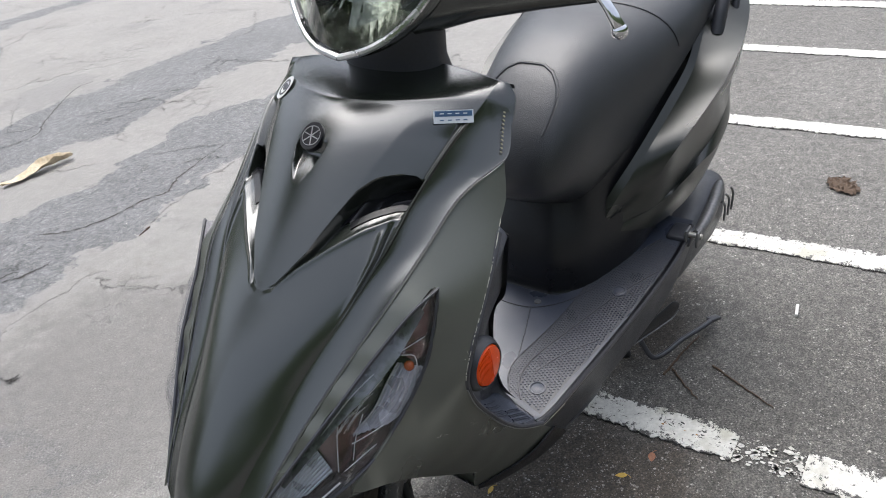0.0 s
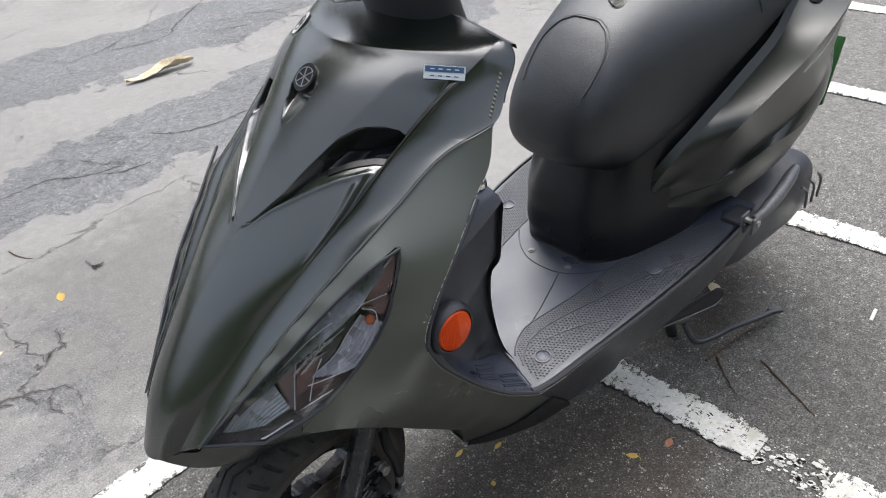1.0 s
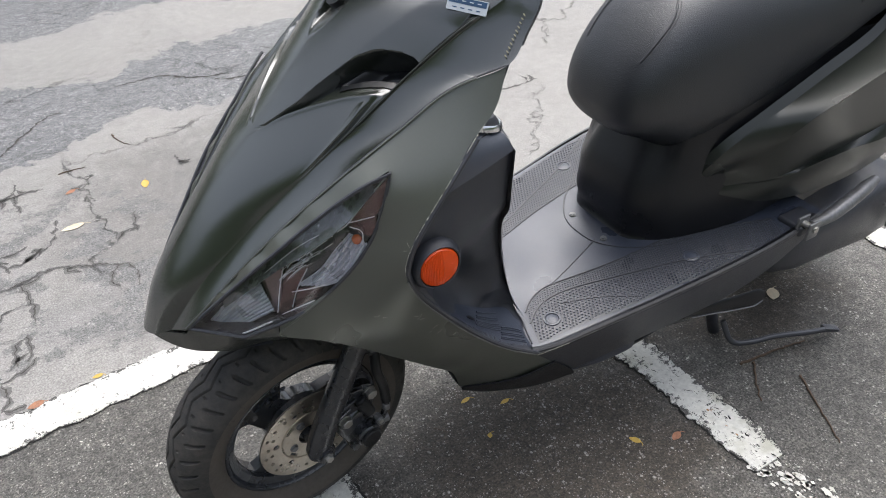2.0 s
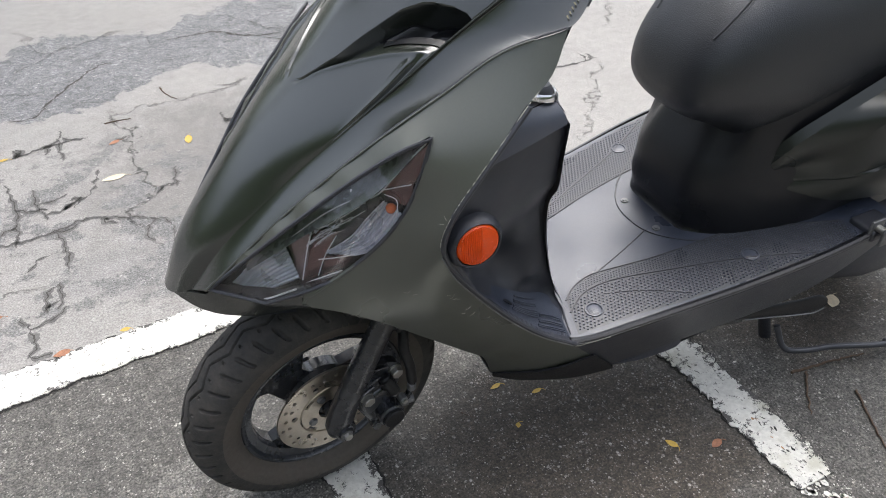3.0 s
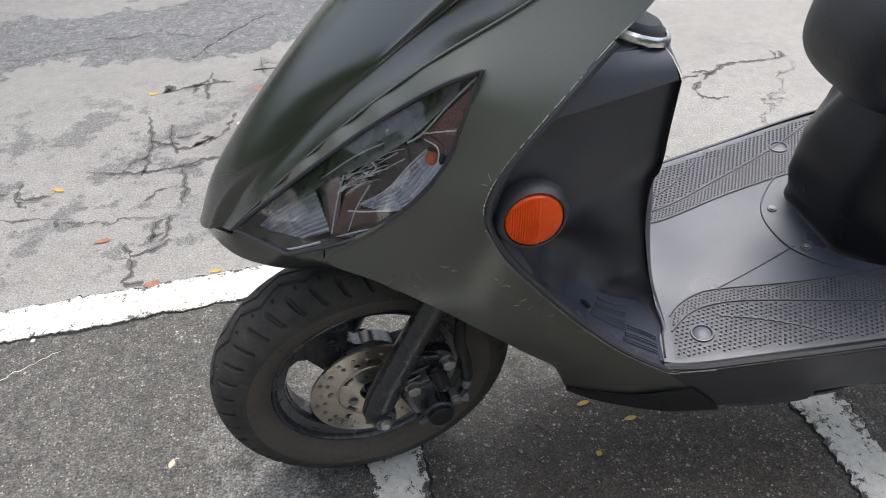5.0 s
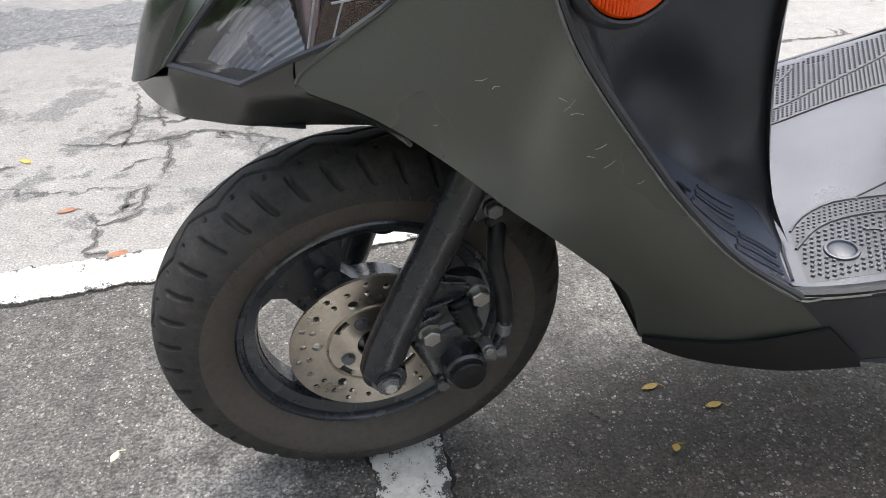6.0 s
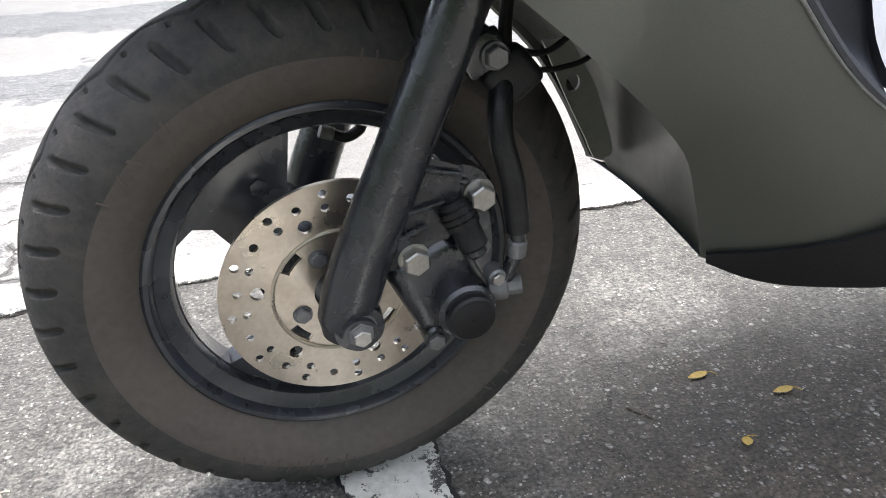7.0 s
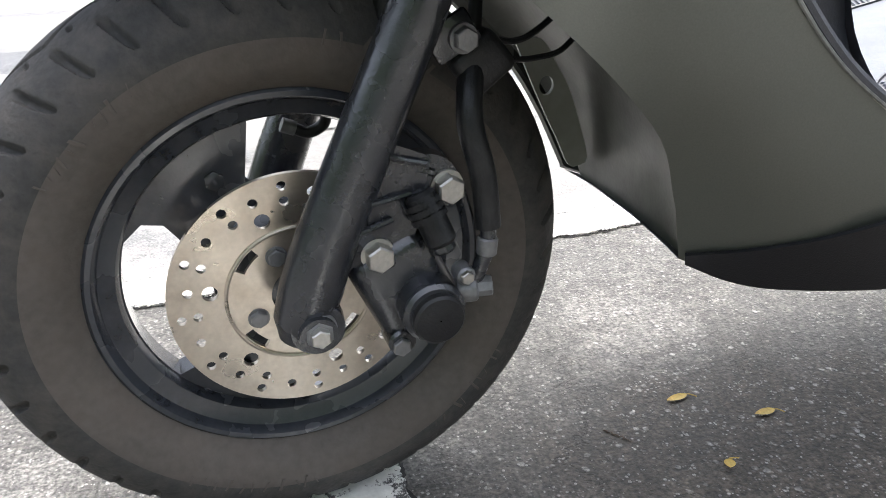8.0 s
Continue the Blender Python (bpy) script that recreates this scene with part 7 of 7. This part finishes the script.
for side in (1, -1):
    arm = []
    for y, x, z, ry, rx in ((0.06, 0.02, 1.00, 0.050, 0.05), (0.12, -0.015, 0.998, 0.036, 0.04), (0.18, -0.055, 0.992, 0.028, 0.030), (0.24, -0.085, 0.990, 0.024, 0.026), (0.27, -0.098, 0.990, 0.020, 0.022)):
        arm.append([(x + rx * math.cos(a), y * side, z + ry * math.sin(a)) for a in np.linspace(0, 2 * math.pi, 24, endpoint=False)])
    bar = grid_part("handlebar", arm, DARK_PAINT, scooter, "dark handlebar cover with a chrome brake lever", True, True)
    bar.matrix_local = HEAD
    up = 0.0 if side > 0 else 0.05
    lev = V3((0, 0, up)) + along([(0.000, 0.225, 1.030), (0.020, 0.250, 1.022), (0.034, 0.280, 1.000), (0.038, 0.294, 0.982), (0.036, 0.298, 0.973)], 24) * [1, side, 1]
    tube("brake_lever", lev, np.r_[np.full(18, 0.0058), np.linspace(0.006, 0.0072, 6)], CHROME, bar, 12, "chrome brake lever")
    bm = bmesh.new()
    bmesh.ops.create_uvsphere(bm, u_segments=18, v_segments=12, radius=0.0092)
    ball = part("lever_ball", bm, CHROME, bar)
    ball.location = (0.036, 0.299 * side, 0.969 + up)
    tube("grip", [(-0.10, 0.27 * side, 0.99), (-0.135, 0.37 * side, 0.985)], 0.017, BLACK_PLASTIC, bar, 16)

# ---- small things on the ground ----
def leaf(at, length, width, turn, mat, label, curl=0.15, group="fallen leaves"):
    """A pointed leaf blade with a midrib, cupped and lightly curled, lying on the ground."""
    n, m = 12, 5
    rows = []
    for i in range(n + 1):
        t = i / n
        w = width / 2 * math.sin(math.pi * t ** 0.85) ** 0.8 + 0.0003
        row = []
        for j in range(-m, m + 1):
            k = j / m
            z = 0.0008 + curl * length * (0.25 * (t - 0.5) ** 2 + 0.10 * k * k) + 0.02 * width * noise.noise(Vector((t * 5, k * 2, at[0] * 9)))
            row.append(((t - 0.5) * length, k * w, z))
        rows.append(row)
    top = V3(rows)
    top[..., 2] -= top[..., 2].min() - 0.0006
    lf = grid_part("leaf", top, mat, None, label, angle=60)
    lf.matrix_world = pose(at[0], at[1], 0.001, 0, 0, turn)
    stem = tube("stalk", [(-length / 2, 0, 0.0012), (-length * 0.62, 0.003, 0.0012), (-length * 0.72, 0.008, 0.001)], 0.0006, mat, lf, 5)
    return tagged(lf, label, "leaf", group)


Y, B = "small yellow fallen leaf on dark asphalt", "small brown fallen leaf on pale asphalt"
for at, l, w, turn, mat, lab in (
        ((-0.036, -0.025), 0.024, 0.009, 10, YELLOW_LEAF, Y), ((-0.100, 0.021), 0.022, 0.009, 5, YELLOW_LEAF, Y), ((-0.026, 0.076), 0.012, 0.009, 60, YELLOW_LEAF, Y),
        ((-0.247, 0.236), 0.024, 0.012, -60, YELLOW_LEAF, Y), ((-0.318, 0.272), 0.026, 0.014, 15, BROWN_LEAF, "small reddish fallen leaf on dark asphalt"),
        ((0.627, -0.046), 0.016, 0.009, 70, PALE_LEAF, "small pale fallen leaf on dark asphalt"), ((0.584, 0.052), 0.016, 0.007, -60, PALE_LEAF, "small pale fallen leaf on dark asphalt"), ((0.513, -1.163), 0.062, 0.026, 5, PALE_LEAF, "pale orange fallen leaf on cracked asphalt"),
        ((0.702, -0.505), 0.034, 0.020, 8, BROWN_LEAF, "reddish brown leaf beside the white line"), ((0.959, -0.921), 0.036, 0.014, -35, YELLOW_LEAF, "small yellow fallen leaf on pale asphalt"),
        ((0.786, -1.407), 0.036, 0.014, 5, YELLOW_LEAF, "small yellow fallen leaf on pale asphalt"), ((0.484, -1.370), 0.036, 0.018, 30, BROWN_LEAF, B), ((0.577, -0.520), 0.022, 0.012, 0, YELLOW_LEAF, "small yellow fallen leaf on pale asphalt"),
        ((0.823, -0.680), 0.036, 0.014, 12, BROWN_LEAF, B), ((0.285, -1.286), 0.05, 0.022, 80, YELLOW_LEAF, "small yellow fallen leaf on pale asphalt"), ((-0.81, 0.098), 0.045, 0.028, 40, PALE_LEAF, "rust-coloured dry leaf beside the stand")):
    leaf(at, l, w, turn, mat, lab)
# long curled dry leaf on the road
rows = []
for i in range(25):
    t = i / 24
    w = 0.042 * (math.sin(math.pi * (0.06 + 0.9 * t)) ** 0.6) * (1 + 0.25 * noise.noise(Vector((t * 7, 0, 0))))
    y0 = 0.022 * noise.noise(Vector((t * 4, 3, 0)))
    rows.append([((t - 0.5) * 0.35, y0 + w * k, 0.004 + 0.035 * abs(k) ** 1.5 * (0.5 + 0.5 * math.sin(6 * t)) + 0.010 * (1 + noise.noise(Vector((t * 9, k * 2, 5))))) for k in np.linspace(-1, 1, 11)])
big_leaf = grid_part("leaf", rows, PALE_LEAF, None, "long curled pale dry leaf lying on the road", angle=70)
big_leaf.matrix_world = pose(-0.80, -2.81, 0.0, 0, 0, -3)
tagged(big_leaf, category="leaf", group="fallen leaves")


def twig(path, r, label):
    p = along([(x, y, 0.0) for x, y in path], 24)
    p[:, 2] = r * 1.05
    p[:, :2] += V3([[noise.noise(Vector((k * 0.7, 1, x0[0] * 5))), noise.noise(Vector((k * 0.7, 9, x0[1] * 5)))] for k, x0 in enumerate(p)]) * 0.004
    return tagged(tube("twig", p, np.linspace(r, r * 0.5, 24), TWIG, None, 6, label), category="twig", group="fallen twigs")


twig([(-0.568, 0.211), (-0.65, 0.222), (-0.733, 0.238)], 0.0032, "pale dry twig on dark asphalt")
twig([(-0.595, 0.222), (-0.560, 0.255), (-0.520, 0.300)], 0.0026, "thin dark forked twig on asphalt")
twig([(-0.640, 0.300), (-0.600, 0.370), (-0.555, 0.450)], 0.0026, "thin dark twig on asphalt")
twig([(0.298, -1.69), (0.285, -1.62), (0.262, -1.576)], 0.0022, "thin reddish twig on pale road")
twig([(0.495, -1.504), (0.455, -1.506), (0.416, -1.503)], 0.0020, "thin dark twig on pale road")
twig([(0.806, 0.059), (0.79, 0.036), (0.779, 0.02)], 0.0014, "thin dark twig on asphalt")
twig([(0.052, 0.0), (0.042, 0.016), (0.036, 0.024)], 0.0007, "thin dark twig on asphalt")
twig([(-0.62, -1.75), (-0.56, -1.73)], 0.003, "thin dark twig on pale road")
twig([(0.56, 0.092), (0.51, 0.097)], 0.0012, "thin brown twig on asphalt")
butt = tube("cigarette_butt", [(-0.900, 0.424, 0.0042), (-0.945, 0.418, 0.0042)], 0.004, PAPER, None, 10, "white cigarette end on asphalt")
tagged(butt, category="litter")
# flattened dark scrap in the far bay
rows = []
for i in range(19):
    u = i / 9 - 1
    rows.append([(0.062 * u * (1 + 0.25 * noise.noise(Vector((j * 0.7, 4.3, 1)))), 0.040 * (j / 5 - 1) * (1 - 0.6 * u * u) * (1 + 0.5 * noise.noise(Vector((i * 0.7, j * 0.5, 7)))), 0.004 + 0.022 * abs(noise.noise(Vector((i * 0.55, j * 0.6, 2))))) for j in range(11)])
scrap = grid_part("scrap", rows, TWIG, None, "crumpled dark brown scrap lying on asphalt", angle=20)
scrap.matrix_world = pose(-1.64, 0.41, -0.002, 0, 0, 40)
tagged(scrap, category="litter")
# stones standing out of the bay's surface and loose grit on it
random.seed(12)
verts, faces = [], []
for _ in range(2600):
    x, y = random.uniform(-0.55, 0.95), random.uniform(-0.36, 0.40)
    r = random.uniform(0.0008, 0.0026)
    i = len(verts)
    a0 = random.uniform(0, 6.28)
    for k in range(5):
        a = a0 + k * 1.2566
        q = r * random.uniform(0.7, 1.2)
        verts.append((x + q * math.cos(a), y + q * math.sin(a), -0.0004))
    verts.append((x, y, r * random.uniform(0.3, 0.7)))
    faces += [(i + k, i + (k + 1) % 5, i + 5) for k in range(5)]
GRIT = material("pale_grit", (0.34, 0.32, 0.29), 0.8, 0, 0.3, 0.5, 40, 90, 0.2)
tagged(mesh_part("grit", verts, faces, GRIT, None, "loose pale grit on the dark asphalt", False), category="grit", kind="stuff")
